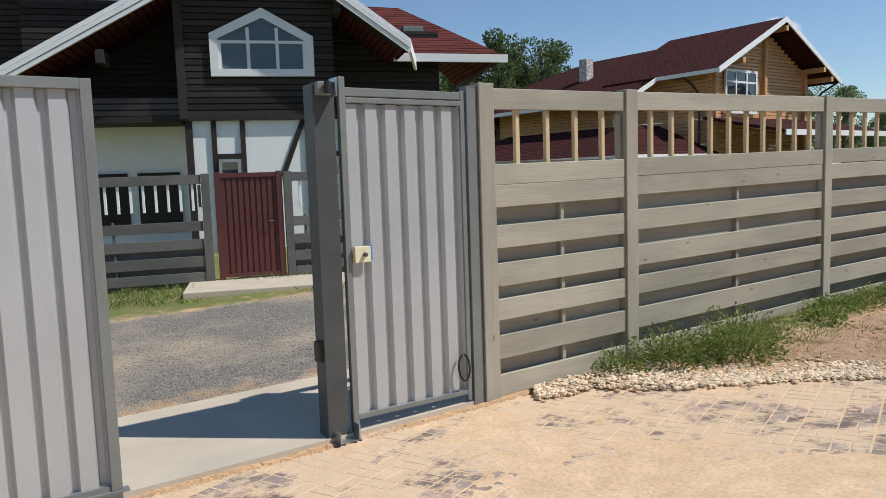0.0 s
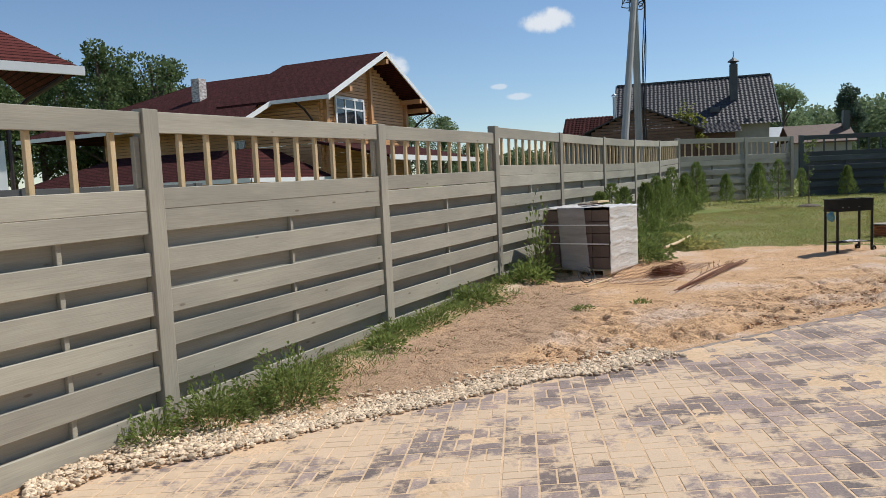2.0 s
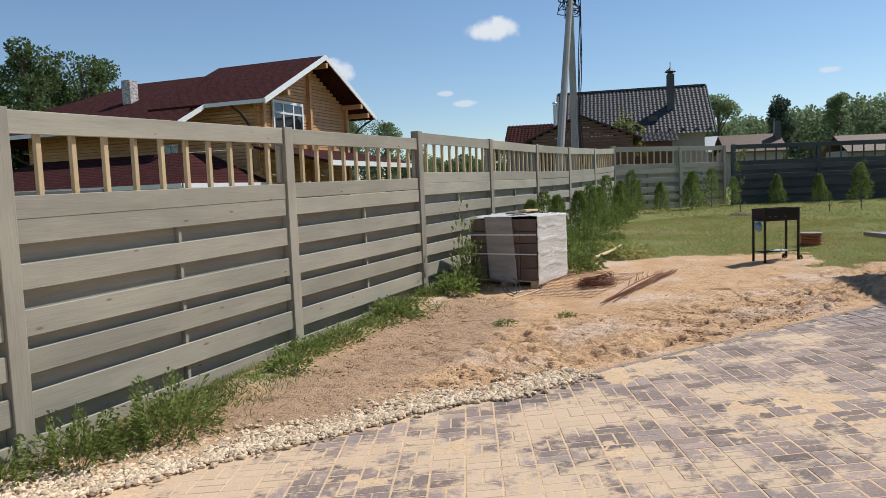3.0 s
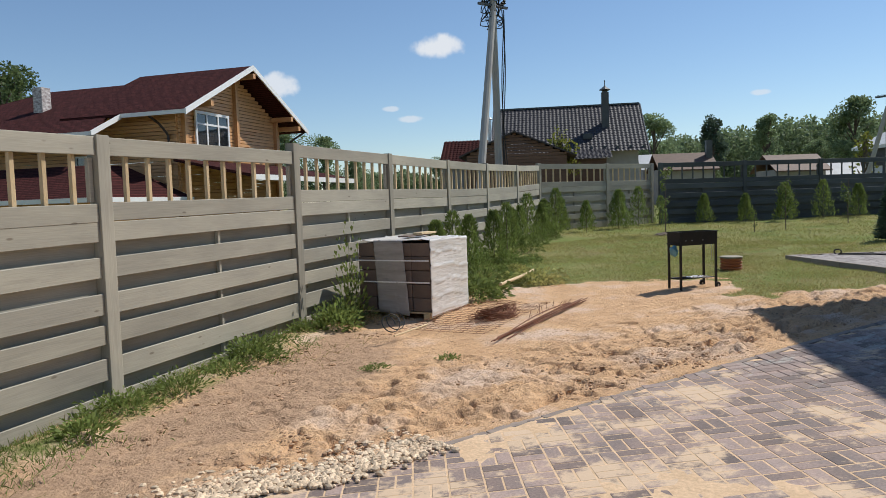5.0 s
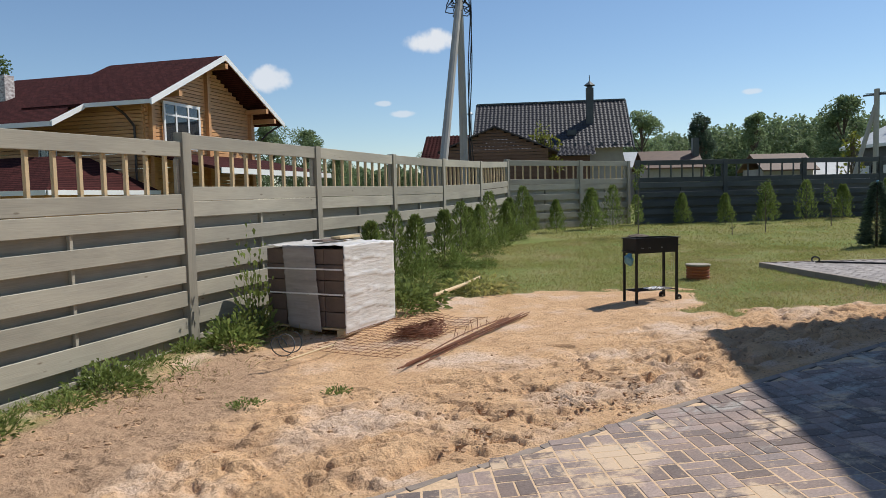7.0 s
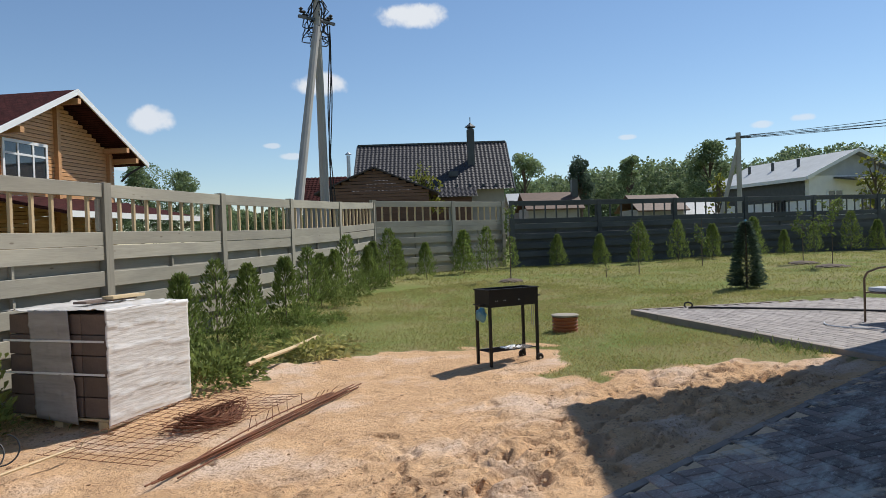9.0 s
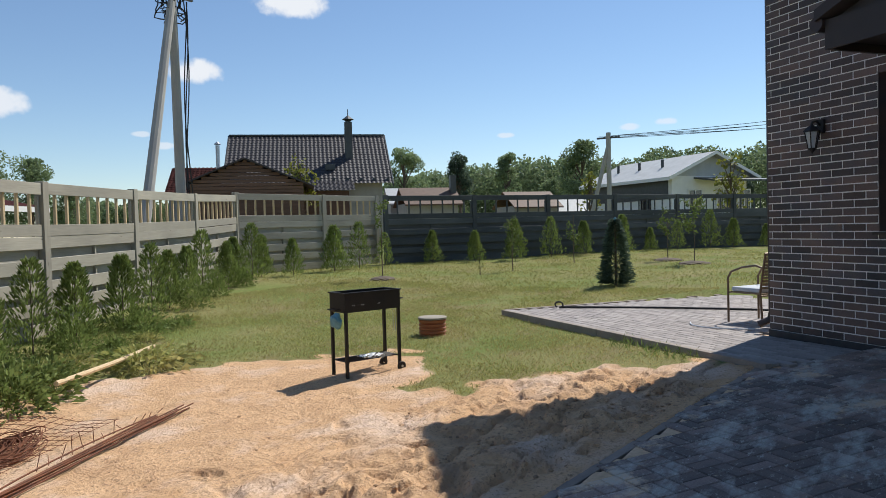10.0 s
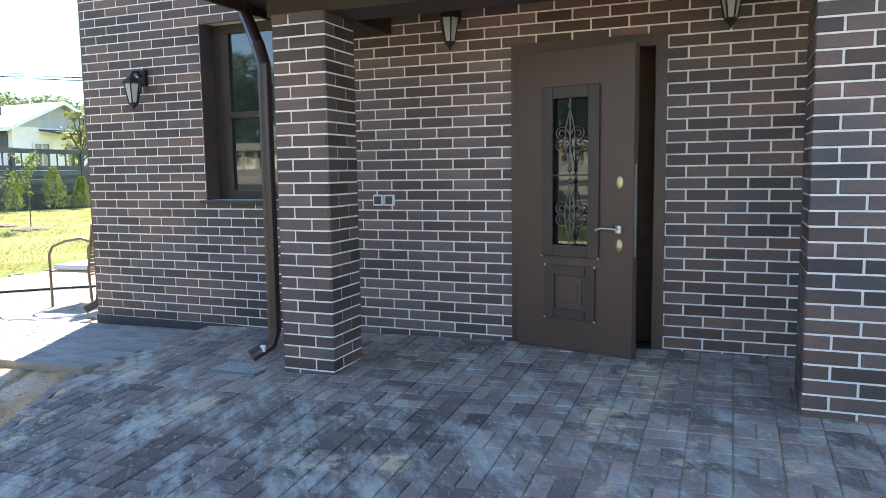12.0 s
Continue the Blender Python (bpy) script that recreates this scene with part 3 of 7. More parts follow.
# a low bank of soil under the fence
bank = np.exp(-((out_w + 0.25) / 0.3) ** 2) * smooth(XX, 1.5, 4) * (1 - smooth(XX, 15, 18))
ZZ = ZZ + 0.05 * bank
verts = np.stack([XX, YY, ZZ], -1).reshape(-1, 3)
nx, ny = len(gx), len(gy)
ix = np.arange(nx * ny).reshape(ny, nx)
faces = np.stack([ix[:-1, :-1], ix[:-1, 1:], ix[1:, 1:], ix[1:, :-1]], -1).reshape(-1, 4)
ground = raw("ground", verts.tolist(), faces.tolist(), EARTH, smooth=True)
tagged(ground, "uneven sandy soil and mown lawn sloping gently", "ground", kind="structure")
col = ground.data.color_attributes.new("zone", "FLOAT_COLOR", "POINT")
along = (XX - F0.x) * FD.x + (YY - F0.y) * FD.y
weedy = np.exp(-((out_w + 0.2) / 0.55) ** 2) * smooth(along, 0.2, 1.5)
verge = smooth(out_w, 5.6, 6.4)
road = smooth(out_w, 1.3, 2.6) * (1 - verge) + (1 - smooth(out_w, 1.3, 2.6)) * smooth(out_w, 0.3, 0.8) * 0.4
grass = np.where(out_w > 0.1, np.maximum(verge * 0.75, smooth(along, 1, 3) * 0.8 * (out_w < 2.4)), np.maximum(lawn * 0.95, 0.55 * weedy))
grass = np.where(YY < -4, 0.9, grass)
clods = np.clip(0.75 * smooth(-out_w, 0.2, 0.8) * (1 - smooth(-out_w, 1.5, 2.4)) * smooth(XX, 1.8, 3) * (1 - smooth(XX, 6.5, 8)) + 0.35 * churn, 0, 1)
zone = np.stack([grass, road * (out_w > 0), clods * loose, np.ones_like(XX)], -1)
col.data.foreach_set("color", zone.reshape(-1).astype(np.float32))

# concrete apron in the gateway and slab before the opposite wicket
def slab(name, s0, s1, w0, w1, top, label):
    bm = bmesh.new()
    n = 8
    for i in range(n + 1):
        for j in range(n + 1):
            p = fence_place(s0 + (s1 - s0) * i / n, w0 + (w1 - w0) * j / n)
            bm.verts.new((p.x, p.y, ground_at(p.x, p.y) + top))
    bm.verts.ensure_lookup_table()
    for i in range(n):
        for j in range(n):
            bm.faces.new([bm.verts[a] for a in (i * (n + 1) + j, (i + 1) * (n + 1) + j, (i + 1) * (n + 1) + j + 1, i * (n + 1) + j + 1)])
    ext = bmesh.ops.extrude_face_region(bm, geom=list(bm.faces))
    for v in ext["geom"]:
        if isinstance(v, bmesh.types.BMVert):
            v.co.z -= 0.12
    bmesh.ops.recalc_face_normals(bm, faces=list(bm.faces))
    return tagged(link(name, bm, CONCRETE), label, "slab", kind="structure")


slab("pavement", -8.5, -1.5, -0.02, 1.5, 0.03, "pale concrete apron in the gateway")

# ---------------------------------------------------------------- timber fences
BOARDS = ((1.49, 1.33), (1.327, 1.155), (1.02, 0.84), (0.715, 0.53), (0.435, 0.265), (0.15, -0.04), (-0.16, -0.335))
RND = random.Random(4)


def sheared(x0, x1, za, zb, y0, y1, top0, top1, span):
    """A board from x0 to x1 between heights za and zb, whose panel's top goes from top0 to top1 over span."""
    bm = bmesh.new()
    v = [bm.verts.new((x, y, z + top0 + (top1 - top0) * x / span)) for z in (zb, za) for y in (y0, y1) for x in (x0, x1)]
    for q in ((0, 2, 3, 1), (4, 5, 7, 6), (0, 1, 5, 4), (2, 6, 7, 3), (0, 4, 6, 2), (1, 3, 7, 5)):
        bm.faces.new([v[i] for i in q])
    bmesh.ops.recalc_face_normals(bm, faces=list(bm.faces))
    bmesh.ops.bevel(bm, geom=list(bm.edges), offset=0.004, segments=1, affect="EDGES")
    return bm


def fence_run(name, origin, heading, posts, tops, wood, label, slat_gap=0.30, slat_wood=None, boards=BOARDS, ref=2.06, post_w=0.14, base=0.5, first_cut=0.0):
    """Posts at distances along heading, tops[i] = (height left, height right) of each panel. y local points out of the garden."""
    e = thing(name, Matrix.Translation((origin[0], origin[1], 0)) @ Matrix.Rotation(math.atan2(heading[1], heading[0]), 4, "Z"), label, "fence", kind="structure")
    for i, s in enumerate(posts):
        t = max(tops[min(i, len(tops) - 1)][0], tops[max(i - 1, 0)][1]) + 0.015
        ob = part("post", boxed(-post_w / 2, -0.05, t - 2.06 - base, post_w / 2, 0.07, t, 0.006), POSTWOOD if wood is GREYWOOD else wood, e)
        ob.location = (s, 0, 0)
        if i == len(posts) - 1:
            break
        span = posts[i + 1] - s - post_w
        a, b = (v - ref for v in tops[i])
        g = 0.003

        def put(n, bm, m):
            o = part(n, bm, m, e)
            o.location = (s + post_w / 2, 0, 0)

        put("rail", sheared(g, span - g, 2.06, 1.90, -0.03, 0.0, a, b, span), wood)
        for k, (hi, lo) in enumerate(boards):
            j = RND.uniform(-0.006, 0.006)
            put("board", sheared(g, span - g, hi + j, lo + j, -0.028 + RND.uniform(-0.004, 0.004), -0.003, a, b, span), wood)
        for (_, lo), (hi, _) in zip(boards[1:], boards[2:]):
            c = (lo + hi) / 2 + RND.uniform(-0.008, 0.008)
            put("board", sheared(g, span - g, c + 0.085, c - 0.085, 0.045, 0.068, a, b, span), wood)
        put("batten", sheared(span / 2 - 0.02, span / 2 + 0.02, 1.3, -0.3, 0.0, 0.042, a, b, span), wood)
        put("batten", sheared(span - 0.06, span - 0.01, 1.88, 1.5, 0.0, 0.042, a, b, span), wood)
        n = max(2, int(span / slat_gap))
        for k in range(n):
            x = (k + 0.85) * span / (n + 0.6)
            put("slat", sheared(x - 0.022, x + 0.022, 1.93, 1.44, 0.002, 0.04, a, b, span), slat_wood or PINE)
    return e


fence_run("fence_garden", F0, FD, [-1.577, 0.0, 3.15, 6.3, 9.23, 12.1, 14.88, 17.82, 20.7],
          [(2.05, 2.07), (2.08, 2.13), (2.13, 2.17), (2.26, 2.28), (2.28, 2.29), (2.30, 2.33), (2.34, 2.40), (2.40, 2.50)], GREYWOOD,
          "tall grey stained board fence with pale slats on top")
C1 = fence_place(20.7)
fence_run("fence_rear", (C1.x, C1.y), (0.998, -0.06), [0.0, 3.05, 5.3], [(2.55, 2.56), (2.56, 2.57)], GREYWOOD, "grey stained board fence at the back of the garden")
# Boards and slats here take the wood darkened to stand for shade.
fence_run("fence_shaded", (24.0, 16.3), (0.866, -0.5), [0.0, 3.1, 6.0, 8.9, 11.9, 14.9, 17.9, 20.9, 23.9], [(2.56, 2.56)] * 8, SHADEFENCE,
          "long board fence along the shaded side, its shade put into the colour", slat_wood=SHADEFENCE, slat_gap=0.4)

# ---------------------------------------------------------------- gate
def sheet_mesh(width, height, pitch=0.115, depth=0.022):
    """Trapezoid-profiled sheet in x and z, thickness in y."""
    bm = bmesh.new()
    prof, x = [], 0.0
    while x < width - 0.001:
        for dx, y in ((0, 0), (0.56, 0), (0.68, depth), (0.90, depth), (1.0, 0)):
            xx = min(x + dx * pitch, width)
            if not prof or xx > prof[-1][0] + 1e-4:
                prof.append((xx, y))
        x += pitch
    rows = [[bm.verts.new((px, py + t, z)) for px, py in prof] for t in (0, 0.003) for z in (0, height)]
    for a, b in ((rows[0], rows[1]), (rows[3], rows[2])):
        for i in range(len(prof) - 1):
            bm.faces.new((a[i], a[i + 1], b[i + 1], b[i]))
    for a, b in ((rows[0], rows[2]), (rows[1], rows[3])):
        for i in range(len(prof) - 1):
            bm.faces.new((a[i], b[i], b[i + 1], a[i + 1]))
    bmesh.ops.recalc_face_normals(bm, faces=list(bm.faces))
    return bm


def at_fence(s, w=0.0, z=0.0):
    p = fence_place(s, w)
    return Matrix.Translation((p.x, p.y, z)) @ Matrix.Rotation(math.atan2(FD.y, FD.x), 4, "Z")


wicket = thing("wicket_gate", at_fence(-2.775, 0, 0), "closed wicket gate of profiled galvanised sheet in a grey frame", "gate")
for n, b in (("stile", (0.0, -0.02, -0.40, 0.045, 0.025, 2.08)), ("stile", (0.975, -0.02, -0.32, 1.01, 0.02, 2.02)), ("rail", (0.045, -0.018, 1.955, 0.975, 0.022, 2.01)),
             ("rail", (0.045, -0.022, 1.91, 0.975, 0.018, 1.945)), ("rail", (0.045, -0.02, -0.27, 0.975, 0.02, -0.235))):
    part(n, boxed(*b, bevel=0.003), STEELGREY, wicket)
sheet = part("sheet", sheet_mesh(0.93, 2.14, 0.155, 0.036), SHEET, wicket)
sheet.location = (0.045, 0.0, -0.235)
lockb = part("lock", boxed(0.05, -0.055, 0.83, 0.17, -0.015, 0.94, 0.004), CREAM, wicket, "cream lock case")
part("cover", boxed(0.165, -0.05, 0.84, 0.185, -0.012, 0.945, 0.003), BLUE, lockb, "strip of blue film")
part("knob", lathe(bmesh.new(), ((0.012, 0), (0.016, 0.01), (0.014, 0.03), (0.008, 0.034)), 12), STEELDARK, lockb).matrix_basis = pose(0.12, -0.055, 0.885, 90)
loop = bmesh.new()
pipe(loop, [(0.93 + 0.05 * math.sin(a), -0.04 - 0.01 * math.cos(a), -0.05 - 0.1 * math.cos(a)) for a in np.linspace(-2.9, 2.9, 14)], 0.009, 6)
part("cable_loop", loop, CABLE, wicket)
hinge_post = thing("gate_post", at_fence(-1.702), "grey square steel gate post", "post")
part("tube", boxed(-0.045, -0.03, -0.55, 0.045, 0.06, 2.05, 0.004), STEELGREY, hinge_post)
part("cap", boxed(-0.047, -0.032, 2.05, 0.047, 0.062, 2.058), STEELGREY, hinge_post)
catch = thing("catch_post", at_fence(-2.862, 0.05), "dark square steel post that catches the sliding gate", "post")
part("tube", boxed(-0.10, -0.06, -0.6, 0.055, 0.09, 2.03, 0.005), STEELDARK, catch)
part("upper_catch", boxed(-0.085, -0.12, 1.95, 0.02, -0.062, 2.035, 0.004), STEELGREY, catch, "grey roller catch")
part("catch_roller", tube(bmesh.new(), (-0.03, -0.15, 1.96), (-0.03, -0.15, 2.03), 0.022, seg=12), BLACKSTEEL, catch)
part("catch_cheek", boxed(0.022, -0.16, 1.94, 0.034, -0.062, 2.06, 0.002), ZINC, catch)
low = boxed(-0.06, -0.16, -0.40, 0.10, -0.07, -0.375, 0.002)
box(low, -0.06, -0.16, -0.376, -0.05, -0.07, -0.31)
box(low, 0.08, -0.16, -0.376, 0.09, -0.07, -0.27)
part("lower_catch", low, ZINC, catch, "bent zinc plate")
part("striker", boxed(-0.135, -0.03, 0.17, -0.10, 0.04, 0.31, 0.004), DARKTRIM, catch)
slide = thing("sliding_gate", at_fence(-8.73, 0.02), "sliding gate of profiled galvanised sheet pulled partly open", "gate")
for n, b in (("stile", (4.40, -0.03, -0.36, 4.46, 0.03, 2.0)), ("stile", (0.0, -0.03, -0.36, 0.06, 0.03, 2.0)), ("rail", (0.06, -0.03, 1.94, 4.40, 0.03, 2.0)), ("bottom_rail", (0.0, -0.04, -0.43, 4.46, 0.04, -0.36))):
    part(n, boxed(*b, bevel=0.004), STEELGREY, slide)
for b in ((0.06, -0.018, -0.36, 4.40, 0.018, -0.33),):
    part("rail", boxed(*b), STEELGREY, slide)
part("end_roller", boxed(4.46, -0.035, -0.425, 4.50, 0.035, -0.365, 0.008), STEELGREY, slide)
sh = part("sheet", sheet_mesh(4.34, 2.28, 0.155, 0.036), SHEET, slide)
sh.location = (0.06, 0.0, -0.335)

# ---------------------------------------------------------------- brick house
COURSE, BL, BH, JOINT = 0.077, 0.24, 0.066, 0.011
WV = 1.03                                 # the wall's face, in the house's own metres
WALL_TOP = 5.75
house = thing("brick_house", HOUSE, "dark clinker brick house with pale joints and a porch", "house", kind="structure")
OPEN = ((-1.43, -0.50, 1.40, 2.885), (1.29, 2.35, 0.30, 2.50))   # window, door
wall = bmesh.new()
xs = sorted({-2.76, 9.0, *(o[0] for o in OPEN), *(o[1] for o in OPEN)})
zs = sorted({-0.4, WALL_TOP, *(o[2] for o in OPEN), *(o[3] for o in OPEN)})
for a, b in zip(xs, xs[1:]):
    for c, d in zip(zs, zs[1:]):
        if not any(o[0] <= (a + b) / 2 <= o[1] and o[2] <= (c + d) / 2 <= o[3] for o in OPEN):
            box(wall, a, WV + 0.001, c, b, WV + 0.4, d)
bmesh.ops.remove_doubles(wall, verts=list(wall.verts), dist=0.0005)
part("wall_front", wall, MORTAR, house)
side = boxed(-2.752, WV + 0.4, -0.4, -2.5, 9.5, WALL_TOP)
part("wall_side", side, MORTAR, house)
part("wall_back", boxed(-2.8, 9.1, -0.4, 9.0, 9.5, WALL_TOP), MORTAR, house)
part("wall_end", boxed(8.6, WV + 0.4, -0.4, 9.0, 9.1, WALL_TOP), MORTAR, house)
part("floor", boxed(-2.5, WV + 0.4, 0.1, 8.6, 9.1, 0.33), DARKROOM, house)
part("ceiling", boxed(-2.5, WV + 0.4, 2.9, 8.6, 9.1, 3.0), WHITEPLASTER, house)
part("partition", boxed(-2.5, 3.6, 0.33, 8.6, 3.7, 2.9), BROWNWOOD, house)
# gable roof over the wall, its verge in front of it
roof = bmesh.new()
# Roof is out of view: eave, verge and slope fitted to the drive's shadow.
RIDGE_U, EAVE_U, SLOPE = 3.3, -3.55, 0.383
zr = lambda uu: 5.72 + SLOPE * (min(uu, 2 * RIDGE_U - uu) - (-2.9))
poly = [(EAVE_U, zr(EAVE_U)), (RIDGE_U, zr(RIDGE_U)), (9.9, zr(9.9)), (9.9, zr(9.9) + 0.18), (RIDGE_U, zr(RIDGE_U) + 0.18), (EAVE_U, zr(EAVE_U) + 0.18)]
prism(roof, poly, 0.42, 10.0)
part("roof", roof, ROOFDARK, house)
gab = bmesh.new()
prism(gab, [(-2.76, WALL_TOP), (9.0, WALL_TOP), (RIDGE_U, zr(RIDGE_U))], WV + 0.008, WV + 0.3)
part("gable", gab, MORTAR, house)


def brick_mesh(length):
    bm = bmesh.new()
    box(bm, -length / 2, -0.006, -BH / 2, length / 2, 0.02, BH / 2)
    bmesh.ops.bevel(bm, geom=[e for e in bm.edges if all(v.co.y < 0 for v in e.verts)], offset=0.0025, segments=1, affect="EDGES")
    me = bpy.data.meshes.new("brick")
    bm.to_mesh(me)
    bm.free()
    me.materials.append(BRICK)
    return me


BRICKS = []          # (length, matrix in the house's space, near?)


def lay_bricks(x0, x1, z0, z1, m, offset0=0.0, holes=(), near=None, base=0.40):
    """Running bond on the plane y = 0 of m, joints kept level with the house's courses."""
    k0, k1 = math.floor((z0 - base) / COURSE), math.ceil((z1 - base) / COURSE)
    for k in range(k0, k1):
        z = base + (k + 0.5) * COURSE
        if z - BH / 2 < z0 - 0.03 or z + BH / 2 > z1 + 0.01:
            continue
        pieces = [(x0, x1)]
        for h0, h1, hz0, hz1 in holes:
            if hz0 < z < hz1:
                pieces = [q for a, b in pieces for q in ((a, min(b, h0)), (max(a, h1), b)) if q[1] - q[0] > 0.02]
        for a, b in pieces:
            step = BL + JOINT + 0.002
            start = x0 + offset0 + (step / 2 if k % 2 else 0)
            x = start + math.floor((a - start) / step) * step
            while x < b:
                l, r = max(x, a), min(x + BL, b)
                if r - l > 0.025:
                    BRICKS.append((round(r - l, 3), m @ Matrix.Translation(((l + r) / 2, 0, z)), near(x, z) if near else False))
                x += step


lay_bricks(-2.76, 6.0, 0.26, 5.7, Matrix.Translation((0, WV, 0)), 0.06, OPEN, near=lambda x, z: -0.4 < x < 1.3 and 0.3 < z < 2.7)
lay_bricks(0, 8.3, 0.26, 5.5, Matrix.Translation((-2.76, WV + 8.3, 0)) @ Matrix.Rotation(-math.pi / 2, 4, "Z"), 0.1)


def column(u0, v0, w):
    core = boxed(u0 + 0.001, v0 + 0.001, -0.3, u0 + w - 0.001, v0 + w - 0.001, 2.62)
    part("column", core, MORTAR, house)
    for m, off in ((Matrix.Translation((u0, v0, 0)), 0.0), (Matrix.Translation((u0 + w, v0, 0)) @ Matrix.Rotation(math.pi / 2, 4, "Z"), 0.126),
                   (Matrix.Translation((u0 + w, v0 + w, 0)) @ Matrix.Rotation(math.pi, 4, "Z"), 0.0), (Matrix.Translation((u0, v0 + w, 0)) @ Matrix.Rotation(-math.pi / 2, 4, "Z"), 0.126)):
        lay_bricks(0, w, 0.26, 2.64, m, off - 0.126)


column(0.0, 0.0, 0.38)
column(3.12, -0.06, 0.38)
# porch roof: beams, boarded underside, fascia and a shallow gable
for b in ((-0.05, 0.02, 2.62, 3.6, 0.36, 2.80), (-0.02, 0.36, 2.64, 0.36, WV - 0.015, 2.80), (3.14, 0.36, 2.64, 3.5, WV - 0.015, 2.80)):
    part("porch_beam", boxed(*b), DARKTRIM, house)
part("porch_soffit", boxed(-0.42, -0.72, 2.80, 3.95, WV - 0.015, 2.83), DARKTRIM, house)
part("porch_fascia", boxed(-0.45, -0.75, 2.74, 3.98, -0.72, 2.95), DARKTRIM, house)
part("porch_fascia", boxed(-0.45, -0.72, 2.74, -0.42, WV - 0.015, 2.95), DARKTRIM, house)
part("porch_fascia", boxed(3.95, -0.72, 2.74, 3.98, WV - 0.015, 2.95), DARKTRIM, house)
pr = bmesh.new()
prism(pr, [(-0.5, 2.95), (1.75, 3.75), (4.03, 2.95), (4.03, 3.03), (1.75, 3.85), (-0.5, 3.03)], -0.8, WV - 0.015)
part("porch_roof", pr, ROOFDARK, house)
pg = bmesh.new()
prism(pg, [(-0.42, 2.95), (3.95, 2.95), (1.75, 3.74)], -0.70, -0.66)
part("porch_gable", pg, DARKTRIM, house)
# the brick house's window, door, pipes and lamps
U0, U1, Z0, Z1 = OPEN[0]
win = part("window_1", boxed(U0, WV + 0.16, Z0, U0 + 0.075, WV + 0.23, Z1, 0.004), DARKTRIM, house)
for b in ((U1 - 0.075, WV + 0.16, Z0, U1, WV + 0.23, Z1), (U0 + 0.075, WV + 0.16, Z1 - 0.075, U1 - 0.075, WV + 0.23, Z1), (U0 + 0.075, WV + 0.16, Z0, U1 - 0.075, WV + 0.23, Z0 + 0.075),
          (U0 + 0.075, WV + 0.165, 2.10, U1 - 0.075, WV + 0.225, 2.15), (U0 + 0.075, WV + 0.165, Z0 + 0.075, U0 + 0.16, WV + 0.225, Z1 - 0.075)):
    part("frame", boxed(*b, bevel=0.003), DARKTRIM, win)
for zlo, zhi in ((Z0 + 0.075, 2.10), (2.15, Z1 - 0.075)):
    part("pane", boxed(U0 + 0.16, WV + 0.19, zlo, U1 - 0.075, WV + 0.2, zhi), GLASSDARK, win).visible_shadow = False
part("reveal", boxed(U0 - 0.002, WV - 0.01, Z0, U0 + 0.006, WV + 0.16, Z1), BRICK, win)
part("window_sill", boxed(U0 - 0.04, WV - 0.05, Z0 - 0.03, U1 + 0.04, WV + 0.16, Z0 - 0.002, 0.004), DARKTRIM, win)
part("handle", boxed(U1 - 0.12, WV + 0.12, 2.18, U1 - 0.1, WV + 0.16, 2.34, 0.004), DARKTRIM, win)
part("reveal", boxed(U1 - 0.006, WV - 0.01, Z0, U1 + 0.002, WV + 0.16, Z1), BRICK, win)

D0, D1, E0, E1 = OPEN[1]
door = part("door_1", boxed(D0, WV - 0.02, E0, D0 + 0.075, WV + 0.1, E1, 0.004), DOORSTEEL, house, "brown steel entrance door standing ajar")
part("frame", boxed(D1 - 0.075, WV - 0.02, E0, D1, WV + 0.1, E1, 0.004), DOORSTEEL, door)
part("frame", boxed(D0 + 0.075, WV - 0.02, E1 - 0.08, D1 - 0.075, WV + 0.1, E1, 0.004), DOORSTEEL, door)
part("threshold", boxed(D0 + 0.075, WV - 0.02, E0, D1 - 0.075, WV + 0.14, 0.375, 0.004), DOORSTEEL, door)
LEAFM = Matrix.Translation((D0 + 0.08, WV - 0.03, 0)) @ Matrix.Rotation(radians(-15), 4, "Z")


def leafpart(name, bm, material, parent=door, label=""):
    ob = part(name, bm, material, parent, label)
    ob.matrix_basis = LEAFM
    return ob


LW = 0.86
DARKFRAME = mat("dark_bronze_door_frame", (0.05, 0.04, 0.034), (0.04, 0.032, 0.028), 6, 120, 0.42, 0.1)
BRONZE = mat("aged_bronze_scrolls", (0.16, 0.15, 0.14), (0.1, 0.09, 0.085), 12, 80, 0.45, 0.1, metal=0.7)
g0, g1, h0, h1 = 0.26, 0.58, 1.08, 2.12       # the glazed light in the leaf
leaf = bmesh.new()
for a, b, c, d in ((0, g0, 0.385, 2.405), (g1, LW, 0.385, 2.405), (g0, g1, 0.385, h0), (g0, g1, h1, 2.405)):
    box(leaf, a, -0.07, c, b, 0.0, d)
bmesh.ops.remove_doubles(leaf, verts=list(leaf.verts), dist=0.0005)
leafpart("leaf", leaf, DOORSTEEL)
fr = bmesh.new()
for a, b, c, d in ((g0 - 0.05, g0 + 0.03, h0 - 0.05, h1 + 0.05), (g1 - 0.03, g1 + 0.05, h0 - 0.05, h1 + 0.05), (g0 + 0.03, g1 - 0.03, h0 - 0.05, h0 + 0.03), (g0 + 0.03, g1 - 0.03, h1 - 0.03, h1 + 0.05)):
    box(fr, a, -0.09, c, b, -0.071, d, 0.006)
leafpart("glazing_frame", fr, DARKFRAME, label="bolted dark metal frame")
leafpart("pane", boxed(g0, -0.04, h0, g1, -0.03, h1), GLASSDARK).visible_shadow = False
sc = bmesh.new()
mid = (g0 + g1) / 2
